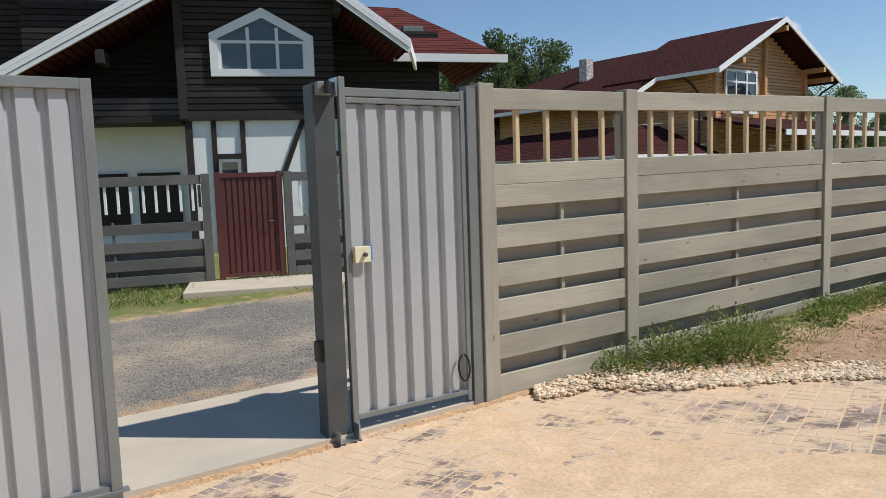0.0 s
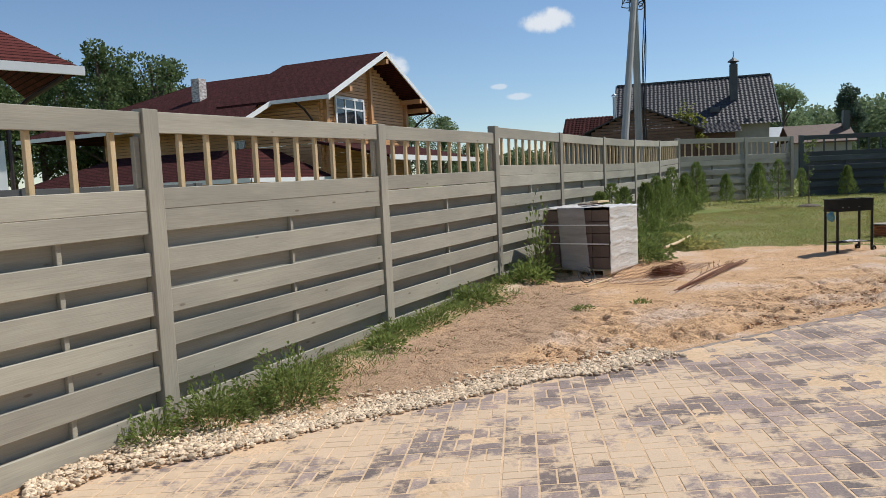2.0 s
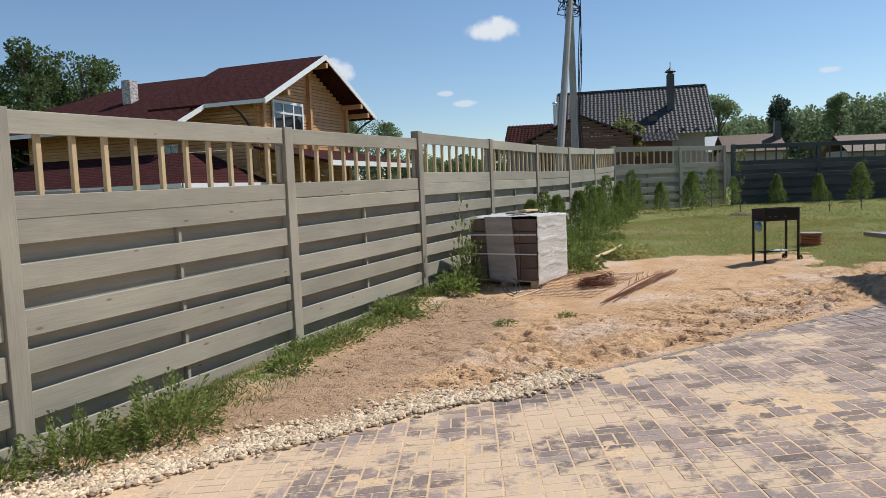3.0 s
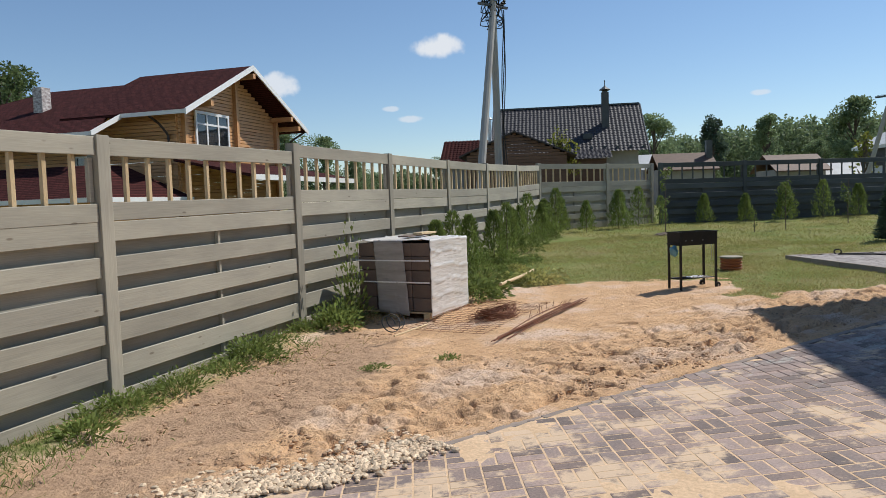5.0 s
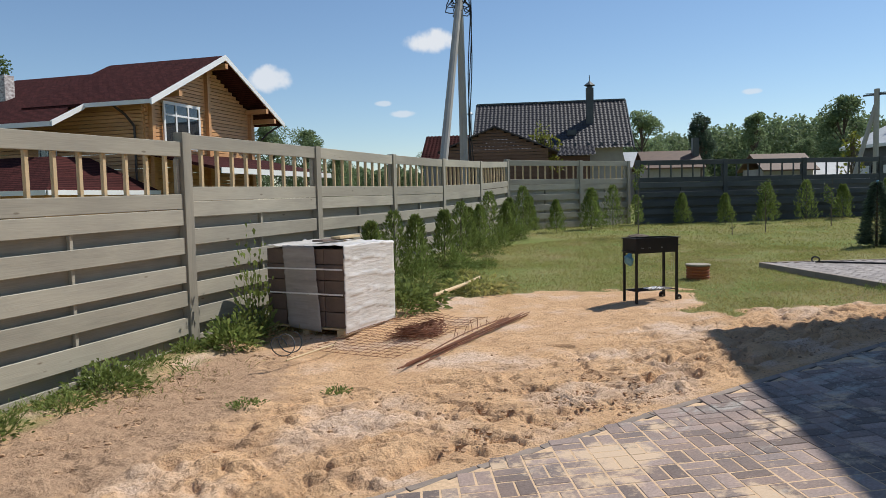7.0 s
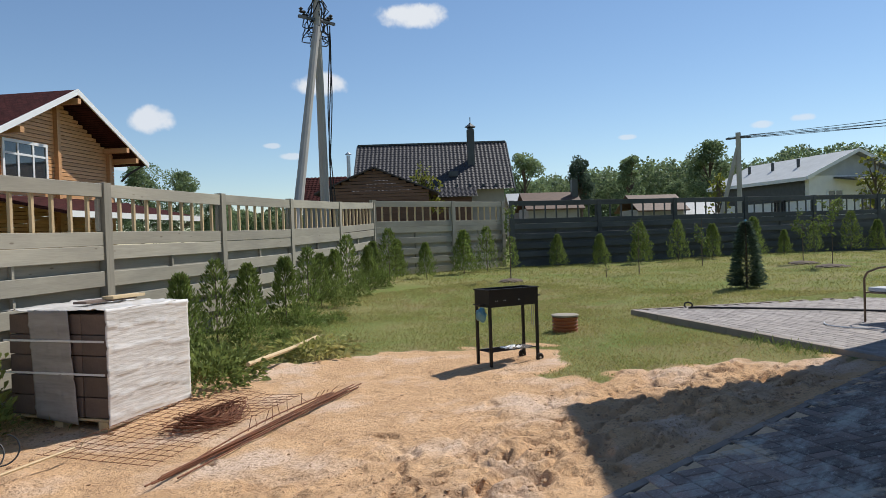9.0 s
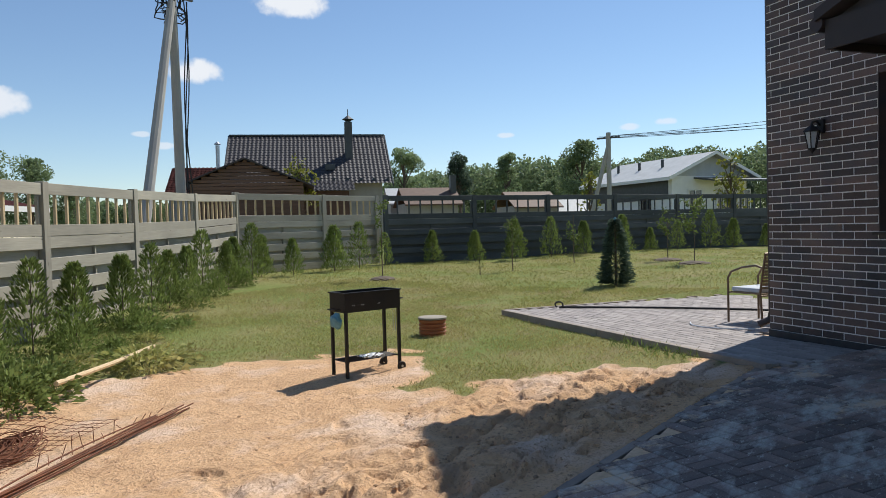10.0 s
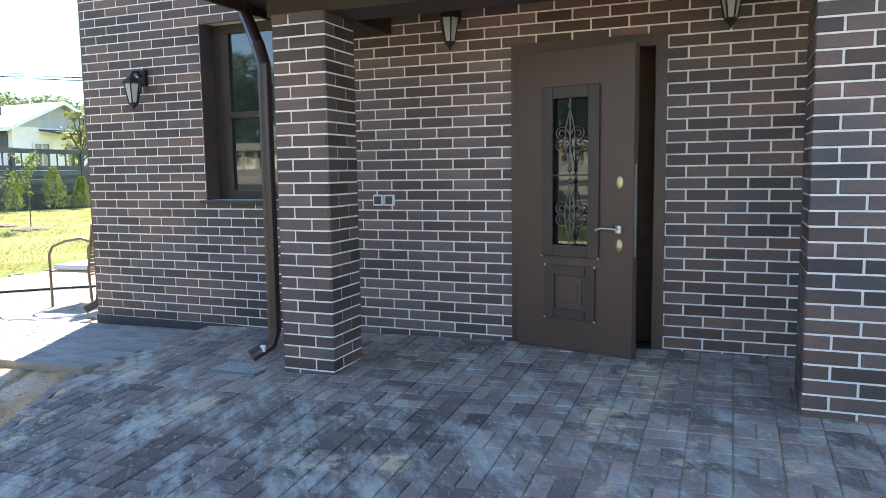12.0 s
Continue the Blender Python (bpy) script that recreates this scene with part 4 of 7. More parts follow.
for zc in (1.32, 1.82):
    for sg in (-1, 1):
        for up in (-1, 1):
            pts = []
            for k in range(26):
                a = k / 25 * 3.6 * math.pi
                rr = 0.052 * (1 - k / 32)
                pts.append((mid + sg * (0.062 + rr * math.cos(a) * -1), -0.085, zc + up * (0.035 + rr * math.sin(a))))
            pipe(sc, pts, 0.0045, 5)
    for sg in (-1, 1):
        pipe(sc, [(mid + sg * 0.035 * math.sin(t * math.pi), -0.085, zc - 0.2 + 0.4 * t) for t in np.linspace(0, 1, 12)], 0.0045, 5)
tube(sc, (mid, -0.085, h0 + 0.03), (mid, -0.085, h1 - 0.03), 0.006, seg=6)
tube(sc, (g0 + 0.03, -0.085, 1.58), (g1 - 0.03, -0.085, 1.58), 0.005, seg=6)
for zc in (1.16, 1.54, 1.62, 2.04):
    lathe(sc, ((0.004, -0.02), (0.016, -0.008), (0.016, 0.008), (0.004, 0.02)), 8, (mid, -0.085, zc))
leafpart("scroll_grille", sc, BRONZE, label="forged scroll grille")
pn = bmesh.new()
for a, b, c, d in ((0.235, 0.305, 0.60, 0.97), (0.535, 0.605, 0.60, 0.97), (0.305, 0.535, 0.60, 0.67), (0.305, 0.535, 0.90, 0.97)):
    box(pn, a, -0.09, c, b, -0.071, d, 0.006)
leafpart("panel_frame", pn, DARKFRAME)
pp = bmesh.new()
box(pp, 0.335, -0.078, 0.70, 0.505, -0.0705, 0.87)
box(pp, 0.36, -0.084, 0.725, 0.48, -0.078, 0.845, 0.003)
leafpart("panel", pp, DOORSTEEL)
for bx, bz in ((0.235, 0.60), (0.605, 0.60), (0.235, 0.97), (0.605, 0.97), (g0 - 0.05, h0 - 0.05), (g1 + 0.05, h0 - 0.05)):
    b = leafpart("bolt", lathe(bmesh.new(), ((0.009, 0), (0.009, 0.008), (0.004, 0.012)), 8), ZINC)
    b.matrix_basis = LEAFM @ pose(bx, -0.085, bz, 90)
for zc in (1.12, 1.53):
    es = leafpart("escutcheon", lathe(bmesh.new(), ((0.03, 0), (0.03, 0.01), (0.022, 0.016), (0.008, 0.02)), 16), BRASS, label="oval brass lock plate")
    es.matrix_basis = LEAFM @ pose(0.77, -0.07, zc, 90) @ Matrix.Diagonal((0.8, 1.5, 1, 1))
hd = bmesh.new()
pipe(hd, [(0.77, -0.07, 1.23), (0.77, -0.12, 1.23), (0.74, -0.125, 1.235), (0.66, -0.12, 1.235), (0.62, -0.115, 1.22)], 0.009, 8)
lathe(hd, ((0.024, -0.024), (0.024, 0.024)), 14, (0.77, -0.085, 1.23))
leafpart("door_handle", hd, ZINC)
leafpart("lock_strip", boxed(LW, -0.05, 1.05, LW + 0.003, -0.02, 1.65), ZINC)
for zc in (0.62, 2.15):
    part("hinge", tube(bmesh.new(), (D0 + 0.085, WV - 0.05, zc - 0.08), (D0 + 0.085, WV - 0.05, zc + 0.08), 0.014, seg=10), DOORSTEEL, door)
part("inner_door", boxed(D0 + 0.05, WV + 0.42, 0.34, D1 - 0.05, WV + 0.46, 2.5), BROWNWOOD, door)

dp = bmesh.new()
pipe(dp, [(-0.44, 0.35, 2.88), (-0.44, 0.32, 2.74), (-0.17, 0.08, 2.46), (-0.10, 0.04, 2.32), (-0.10, 0.04, 0.56), (-0.12, 0.02, 0.47), (-0.21, -0.08, 0.40)], 0.045, 12)
pipe_t = part("downpipe", dp, BROWNPIPE, house, "brown painted downpipe with an angled shoe")
part("sticker", boxed(-0.15, -0.06, 0.43, -0.12, -0.02, 0.475), WHITETRIM, pipe_t)
d2 = bmesh.new()
pipe(d2, [(-2.815, 1.12, 5.5), (-2.815, 1.12, 0.50), (-2.825, 1.10, 0.42), (-2.90, 1.0, 0.36)], 0.04, 10)
part("downpipe", d2, BROWNPIPE, house)
MEMBRANE = mat("black_plinth_membrane", (0.03, 0.03, 0.032), (0.05, 0.048, 0.045), 9, 60, 0.6, 0.5)
part("plinth", boxed(-2.75, WV - 0.035, 0.2, -1.15, WV - 0.0085, 0.325, 0.006), MEMBRANE, house)
gt = bmesh.new()
pipe(gt, [(-0.5, WV - 0.02, 2.93), (-0.5, -0.78, 2.93)], 0.055, 12)
part("gutter", gt, BROWNPIPE, house)


def wall_lantern(u0, z0):
    e = thing("wall_lantern", HOUSE @ Matrix.Translation((u0, WV - 0.012, z0)), "black wall lantern with tapered glass beside the wall", "lamp", "lanterns on the brick wall")
    part("bracket", boxed(-0.04, -0.035, 0.02, 0.04, 0.0, 0.16, 0.008), BLACKSTEEL, e)
    part("arm", pipe(bmesh.new(), [(0, -0.03, 0.1), (0, -0.08, 0.14), (0, -0.13, 0.13), (0, -0.14, 0.10)], 0.012, 8), BLACKSTEEL, e)
    part("cap", lathe(bmesh.new(), ((0.085, 0.03), (0.08, 0.045), (0.05, 0.075), (0.015, 0.1), (0.01, 0.12)), 6, (0, -0.14, 0.0)), BLACKSTEEL, e)
    part("glass", lathe(bmesh.new(), ((0.035, -0.13), (0.066, 0.028)), 6, (0, -0.14, 0.0)), LAMPGLASS, e)
    ribs = bmesh.new()
    for k in range(6):
        a = 2 * math.pi * k / 6
        tube(ribs, (0.038 * math.cos(a), -0.14 + 0.038 * math.sin(a), -0.13), (0.07 * math.cos(a), -0.14 + 0.07 * math.sin(a), 0.03), 0.006, seg=5)
    part("ribs", ribs, BLACKSTEEL, e)
    part("finial", lathe(bmesh.new(), ((0.006, -0.19), (0.012, -0.17), (0.04, -0.145), (0.04, -0.13)), 8, (0, -0.14, 0.0)), BLACKSTEEL, e)


LAMPGLASS = mat("frosted_lantern_glass", (0.46, 0.49, 0.52), (0.40, 0.43, 0.46), 4, 60, 0.25, 0.02)
for q in ((-2.04, 2.37), (0.88, 2.66), (2.73, 2.66)):
    wall_lantern(*q)
for i, u0 in enumerate((0.18, 0.275)):
    e = thing("wall_socket", HOUSE @ Matrix.Translation((u0, WV - 0.012, 1.36)), "pale outdoor socket with a dark cover on the bricks", "socket", "sockets beside the door")
    part("frame", boxed(0.0, -0.02, 0.0, 0.085, 0.0, 0.085, 0.006), WHITETRIM, e)
    part("cover", boxed(0.014, -0.03, 0.012, 0.071, -0.0205, 0.073, 0.004), STEELDARK, e)
gz = ground_at(*(HOUSE @ Vector((-0.33, 0.08, 0))).xy)
GRATE = mat("galvanised_grate", (0.62, 0.63, 0.63), (0.5, 0.51, 0.51), 9, 80, 0.5, 0.1)
grate = thing("floor_drain", HOUSE @ pose(-0.36, 0.0, gz + 0.004), "slotted grey drain grate set in the paving", "drain")
part("frame", box(box(box(boxed(-0.2, -0.13, -0.02, 0.2, -0.115, 0.0), -0.2, 0.115, -0.02, 0.2, 0.13, 0.0), -0.2, -0.115, -0.02, -0.185, 0.115, 0.0), 0.185, -0.115, -0.02, 0.2, 0.115, 0.0), STEELGREY, grate)
for k in range(11):
    part("bar", boxed(-0.18 + k * 0.034, -0.113, -0.015, -0.171 + k * 0.034, 0.113, -0.001), GRATE, grate)

# ---------------------------------------------------------------- patio
def patio_z(uu):
    return 0.268 + 0.008 * (uu + 1.5)


patio = thing("pavement_patio", HOUSE, "raised patio of pale pavers with a concrete kerb", "patio", kind="structure")
bed = bmesh.new()
v = [bed.verts.new((x, y, z)) for x, y, z in ((-6.75, -0.25, patio_z(-6.75) - 0.03), (-1.4, -0.25, patio_z(-1.4) - 0.03), (-1.4, 1.02, patio_z(-1.4) - 0.03), (-2.78, 1.02, patio_z(-2.78) - 0.03), (-2.78, 4.2, patio_z(-2.78) - 0.03), (-6.75, 4.2, patio_z(-6.75) - 0.03))]
bed.faces.new(v)
part("bed", bed, SAND, patio)


def kerb_line(p, q, parent, space_m, top, n, w=0.075, h=0.22, material=KERB):
    for k in range(n):
        a, b = Vector(p).lerp(Vector(q), k / n), Vector(p).lerp(Vector(q), (k + 1) / n)
        d = (b - a)
        L = d.length - 0.008
        za, zb = top(a), top(b)
        zc = (za + zb) / 2
        bm = boxed(-L / 2, -w / 2, -h, L / 2, w / 2, 0.0, 0.006)
        ob = part("kerb", bm, material, parent)
        c = (a + b) / 2
        ob.matrix_basis = Matrix.Translation((c.x, c.y, zc)) @ Matrix.Rotation(math.atan2(d.y, d.x), 4, "Z") @ Matrix.Rotation(-math.atan2(zb - za, d.length), 4, "Y")


kerb_line((-6.8, -0.3), (-1.45, -0.3), patio, None, lambda c: patio_z(c.x) + 0.008, 6)
kerb_line((-6.8, 4.2), (-6.8, -0.26), patio, None, lambda c: patio_z(c.x) + 0.008, 5)

# ---------------------------------------------------------------- garden things
def standing(x, y, turn=0.0, dz=0.0, size=1.0):
    return Matrix.Translation((x, y, ground_at(x, y) + dz)) @ Matrix.Rotation(radians(turn), 4, "Z") @ Matrix.Scale(size, 4)


# pallet of blocks wrapped in film
PA = math.degrees(math.atan2(0.41, 0.91))
pal = thing("block_pallet", Matrix.Translation((8.2, 8.58, -0.09)) @ Matrix.Rotation(radians(PA), 4, "Z"), "pallet of grey building blocks in torn milky film", "pallet")
PX, PY, PH = 1.05, 1.15, 1.07
for k in range(3):
    part("bearer", boxed(0.0, 0.02 + k * 0.5, 0.0, PX, 0.12 + k * 0.5, 0.09, 0.004), PINE, pal)
for k in range(6):
    part("deck_board", boxed(0.01 + k * 0.178, 0.0, 0.09, 0.145 + k * 0.178, PY, 0.112, 0.003), PINE, pal)
bme = bpy.data.meshes.new("block")
bb = boxed(-0.248, -0.138, -0.088, 0.248, 0.138, 0.088, 0.008)
bb.to_mesh(bme)
bb.free()
bme.materials.append(BLOCK)
rr = random.Random(2)
for k in range(5):
    for i in range(2):
        for j in range(4):
            shared("block", bme, pal, pose(0.268 + i * 0.512 + rr.uniform(-0.006, 0.006), 0.152 + j * 0.282, 0.205 + k * 0.184, 0, 0, rr.uniform(-0.6, 0.6)))


def film(corners, n, amp, seed):
    """A creased sheet through four corners a, b, c, d."""
    a, b, c, d = (Vector(q) for q in corners)
    nrm = (b - a).cross(d - a).normalized()
    bm = bmesh.new()
    grid = []
    for j in range(n + 1):
        row = []
        for i in range(n + 1):
            s, t = i / n, j / n
            p = a.lerp(b, s).lerp(d.lerp(c, s), t)
            band = abs((t * 5.2 + 0.35 * s + 0.1 * math.sin(9 * s)) % 1 - 0.5)
            w = amp * (noise.noise(p * 4 + Vector((seed, 0, 0))) + 0.6 * noise.noise(p * 13)) + (0.012 if band < 0.05 else 0.0)
            row.append(bm.verts.new(p + nrm * w))
        grid.append(row)
    for j in range(n):
        for i in range(n):
            bm.faces.new((grid[j][i], grid[j][i + 1], grid[j + 1][i + 1], grid[j + 1][i]))
    ext = bmesh.ops.extrude_face_region(bm, geom=list(bm.faces))
    bmesh.ops.translate(bm, verts=[q for q in ext["geom"] if isinstance(q, bmesh.types.BMVert)], vec=-nrm * 0.004)
    bmesh.ops.recalc_face_normals(bm, faces=list(bm.faces))
    return bm


e_ = 0.02
part("film", film(((-e_, -e_, 0.04), (PX + e_, -e_, 0.07), (PX + e_, -e_, PH), (-e_, -e_, PH + 0.01)), 40, 0.004, 1), FILM, pal, "milky creased stretch film", True)
part("film", film(((-e_, 0.80, 0.1), (-e_, 0.32, 0.06), (-e_, 0.40, PH), (-e_, 0.86, PH)), 30, 0.004, 2), FILMSHADE, pal, "torn strip of film", True)
part("film", film(((-e_, -e_, PH), (PX + e_, -e_, PH), (PX + e_, PY + e_, PH + 0.01), (-e_, PY + e_, PH)), 30, 0.012, 3), FILM, pal, "film over the top", True)
for zc in (0.50, 0.79):
    part("strap", boxed(-0.032, 0.0, zc, -0.024, PY, zc + 0.018), WHITETRIM, pal)
part("loose_board", boxed(0.3, 0.5, PH + 0.022, 0.95, 0.66, PH + 0.045, 0.004), BLOCK, pal)
part("loose_board", boxed(0.55, 0.42, PH + 0.046, 0.98, 0.56, PH + 0.075, 0.004), PINE, pal)

# charcoal grill on legs
gr = thing("charcoal_grill", standing(11.87, 7.30, -17), "black steel charcoal grill on legs with a lower shelf", "grill")
GL, GW, GH = 0.68, 0.30, 0.86
tray = bmesh.new()
for b in ((0, 0, 0.67, GL, 0.006, GH), (0, GW - 0.006, 0.67, GL, GW, GH), (0, 0.006, 0.67, 0.006, GW - 0.006, GH), (GL - 0.006, 0.006, 0.67, GL, GW - 0.006, GH), (0.006, 0.006, 0.67, GL - 0.006, GW - 0.006, 0.676)):
    box(tray, *b)
tb = part("tray", tray, BLACKSTEEL, gr)
rim = bmesh.new()
for b in ((-0.012, -0.012, GH, GL + 0.012, 0.012, GH + 0.012), (-0.012, GW - 0.012, GH, GL + 0.012, GW + 0.012, GH + 0.012), (-0.012, 0.012, GH, 0.012, GW - 0.012, GH + 0.012), (GL - 0.012, 0.012, GH, GL + 0.012, GW - 0.012, GH + 0.012)):
    box(rim, *b)
part("rim", rim, BLACKSTEEL, tb)
rods = bmesh.new()
for k in range(26):
    tube(rods, (0.03 + k * 0.0247, 0.01, GH - 0.01), (0.03 + k * 0.0247, GW - 0.01, GH - 0.01), 0.003, seg=5)
part("grate", rods, BLACKSTEEL, tb)
for x in (0.09, 0.11, 0.2, 0.22, 0.4, 0.42):
    part("vent_hole", lathe(bmesh.new(), ((0.006, 0), (0.006, 0.002)), 8), ZINC, tb).matrix_basis = pose(x, 0.0, 0.74, 90)
for x, y, zb in ((0.0, 0.0, 0.0), (0.0, GW - 0.03, 0.0), (GL - 0.03, 0.0, 0.05), (GL - 0.03, GW - 0.03, 0.05)):
    part("leg", boxed(x, y, zb, x + 0.03, y + 0.03, 0.67, 0.003), BLACKSTEEL, gr)
shf = bmesh.new()
for k in range(7):
    tube(shf, (0.03, 0.02 + k * 0.043, 0.17), (GL - 0.03, 0.02 + k * 0.043, 0.17), 0.006, seg=6)
for x in (0.03, GL - 0.03):
    tube(shf, (x, 0.0, 0.165), (x, GW, 0.165), 0.008, seg=6)
part("shelf", shf, BLACKSTEEL, gr)
for y in (-0.02, GW + 0.02):
    wh = part("wheel", lathe(bmesh.new(), ((0.045, -0.014), (0.05, -0.008), (0.05, 0.008), (0.045, 0.014)), 16), BLACKSTEEL, gr)
    wh.matrix_basis = pose(GL - 0.015, y, 0.05, 90)
    part("hub", lathe(bmesh.new(), ((0.014, -0.018), (0.014, 0.018)), 10), ZINC, wh)
part("handle", pipe(bmesh.new(), [(GL, 0.08, 0.76), (GL + 0.09, 0.08, 0.76), (GL + 0.09, 0.22, 0.76), (GL, 0.22, 0.76)], 0.008, 6), BLACKSTEEL, gr)
part("handle", pipe(bmesh.new(), [(0, 0.08, 0.7), (-0.07, 0.08, 0.7), (-0.07, 0.22, 0.7), (0, 0.22, 0.7)], 0.008, 6), BLACKSTEEL, gr)
for k in range(2):
    part("skewer", pipe(bmesh.new(), [(GL - 0.03, 0.05 + k * 0.04, 0.66), (GL - 0.03, 0.055 + k * 0.04, 0.42)], 0.004, 5), ZINC, gr)
bag = bmesh.new()
bmesh.ops.create_icosphere(bag, subdivisions=3, radius=0.07)
for q in bag.verts:
    q.co = Vector((q.co.x * 0.8, q.co.y * 0.8, q.co.z * 1.1)) * (1 + 0.45 * noise.noise(q.co * 22))
BAGBLUE = mat("blue_plastic_bag", (0.12, 0.31, 0.38), (0.08, 0.2, 0.26), 20, 60, 0.35, 0.4)
tagged(link("plastic_bag", bag, BAGBLUE, smooth=True), "crumpled blue plastic bag hanging from the grill", "bag").matrix_basis = standing(11.87, 7.30, -17) @ Matrix.Translation((-0.07, 0.06, 0.60))
pbm = bmesh.new()
bmesh.ops.create_grid(pbm, x_segments=12, y_segments=8, size=0.5)
for q in pbm.verts:
    q.co = Vector((q.co.x * 0.26, q.co.y * 0.17, 0.02 + 0.03 * noise.noise(q.co * 5)))
bmesh.ops.solidify(pbm, geom=list(pbm.faces), thickness=0.004)
tagged(link("paper_sheet", pbm, WHITETRIM), "crumpled white paper lying on the grill shelf", "paper").matrix_basis = standing(11.87, 7.30, -17) @ Matrix.Translation((0.40, 0.17, 0.155))

# inspection chamber with a lid
wl = thing("inspection_chamber", standing(14.38, 7.98, 0, -0.03), "orange corrugated drain riser with a flat lid in the lawn", "drain pipe")
prof = []
for k in range(5):
    z = k * 0.05
    prof += [(0.165, z), (0.185, z + 0.012), (0.185, z + 0.034), (0.165, z + 0.045)]
part("riser", lathe(bmesh.new(), prof, 28), ORANGEPIPE, wl, smooth=False)
part("lid", lathe(bmesh.new(), ((0.188, 0.247), (0.194, 0.252), (0.194, 0.268), (0.185, 0.275), (0.02, 0.277)), 28), LIDGREY, wl)

# rusty reinforcing mesh, coil and rods
mesh_t = thing("reinforcing_mesh", Matrix.Identity(4), "flat rusty reinforcing mesh half sunk in the sand", "wire mesh")
mo, mu, mv = Vector((7.95, 7.27)), Vector((0.93, 0.37)), Vector((-0.37, 0.93))


def on_ground(p, dz):
    return Vector((p.x, p.y, ground_at(p.x, p.y) + dz))


for k in range(12):
    pts = [on_ground(mo + mu * (2.0 * t) + mv * (k * 0.1 + 0.02 * math.sin(5 * t + k)), 0.03 + 0.05 * t * abs(math.sin(2.3 * t + 0.4 * k))) for t in np.linspace(0, 1, 13)]
    part("wire", pipe(bmesh.new(), pts, 0.0024, 4), RUST, mesh_t)
for k in range(20):
    pts = [on_ground(mo + mu * (k * 0.104) + mv * (1.15 * t - 0.03), 0.036 + 0.05 * (k / 24) * abs(math.sin(2.3 * k / 24 + 4.6 * t))) for t in np.linspace(0, 1, 7)]
    part("wire", pipe(bmesh.new(), pts, 0.0024, 4), RUST, mesh_t)
for k in range(13):
    p = on_ground(Vector((8.9, 7.42)).lerp(Vector((10.2, 7.95)), k / 12) + mv * 0.05, 0.02)
    part("bent_end", tube(bmesh.new(), p, p + Vector((rr.uniform(-0.04, 0.04), rr.uniform(-0.05, 0.05), rr.uniform(0.04, 0.16))), 0.0028, seg=4), RUST, mesh_t)
coil = thing("wire_coil", Matrix.Identity(4), "flattened heap of rusty tying wire on the sand", "wire")
cr = random.Random(8)
for k in range(80):
    c = Vector((8.85 + cr.uniform(-0.1, 0.1), 8.05 + cr.uniform(-0.08, 0.08)))
    a0, ln, rx, ry = cr.uniform(0, 6.3), cr.uniform(1.5, 4.5), cr.uniform(0.2, 0.44), cr.uniform(0.08, 0.2)
    z0 = cr.uniform(0.02, 0.15)
    pts = []
    for t in np.linspace(0, 1, 12):
        a = a0 + ln * t
        q = c + mu * (rx * math.cos(a)) + mv * (ry * math.sin(a))
        pts.append(on_ground(q, z0 * (0.4 + 0.6 * math.cos(a) ** 2) + 0.01))
    part("strand", pipe(bmesh.new(), pts, 0.004, 4), RUST, coil)
for k in range(9):
    a = Vector((7.72, 6.86)) + Vector((cr.uniform(0, 0.3), cr.uniform(-0.01, 0.1)))
    b = Vector((10.6, 8.05)) + Vector((cr.uniform(-0.6, 0.05), cr.uniform(-0.22, -0.12)))
    pts = [on_ground(a.lerp(b, t), 0.028 + 0.012 * (k % 3) + 0.05 * (k == 6) * math.sin(math.pi * t)) for t in np.linspace(0, 1, 9)]
    tagged(link("steel_rod", pipe(bmesh.new(), pts, 0.0065, 6), RUST), "long rusty steel rod lying on the sand", "rod", "bundle of rusty rods")

# garden armchair and hose on the patio
ch = thing("garden_armchair", HOUSE @ Matrix.Translation((-3.62, 1.75, patio_z(-3.62))) @ Matrix.Rotation(radians(95), 4, "Z"), "bronze tube armchair with woven back and pale cushion on the patio", "chair")
TUBE = mat("bronze_tube", (0.20, 0.14, 0.09), (0.15, 0.1, 0.07), 8, 60, 0.4, 0.05, metal=0.4)
WEAVE = mat("woven_rattan", (0.27, 0.20, 0.12), (0.2, 0.14, 0.085), 30, 160, 0.7, 0.5)
CUSH = mat("pale_cushion", (0.55, 0.58, 0.62), (0.48, 0.5, 0.54), 4, 80, 0.9, 0.2)
for sx in (-0.27, 0.27):
    part("side_frame", pipe(bmesh.new(), [(sx, 0.27, 0.0), (sx, 0.27, 0.56), (sx, 0.22, 0.64), (sx, 0.05, 0.70), (sx, -0.16, 0.73), (sx, -0.27, 0.70)], 0.014, 8), TUBE, ch)
    part("leg", pipe(bmesh.new(), [(sx, -0.25, 0.0), (sx, -0.22, 0.40), (sx, -0.30, 0.86)], 0.014, 8), TUBE, ch)
part("seat_rail", pipe(bmesh.new(), [(-0.27, 0.25, 0.38), (0.27, 0.25, 0.38), (0.27, -0.23, 0.36), (-0.27, -0.23, 0.36)], 0.012, 8), TUBE, ch)
part("seat", boxed(-0.255, -0.23, 0.372, 0.255, 0.25, 0.392, 0.006), WEAVE, ch)
part("cushion", boxed(-0.25, -0.21, 0.394, 0.25, 0.24, 0.45, 0.022), CUSH, ch, "pale flat cushion")
bk = bmesh.new()
for k in range(11):
    pipe(bk, [(-0.26 + 0.52 * t, -0.225 - 0.008 * k - 0.05 * math.sin(math.pi * t), 0.46 + 0.04 * k) for t in np.linspace(0, 1, 9)], 0.017, 6)
part("backrest", bk, WEAVE, ch)
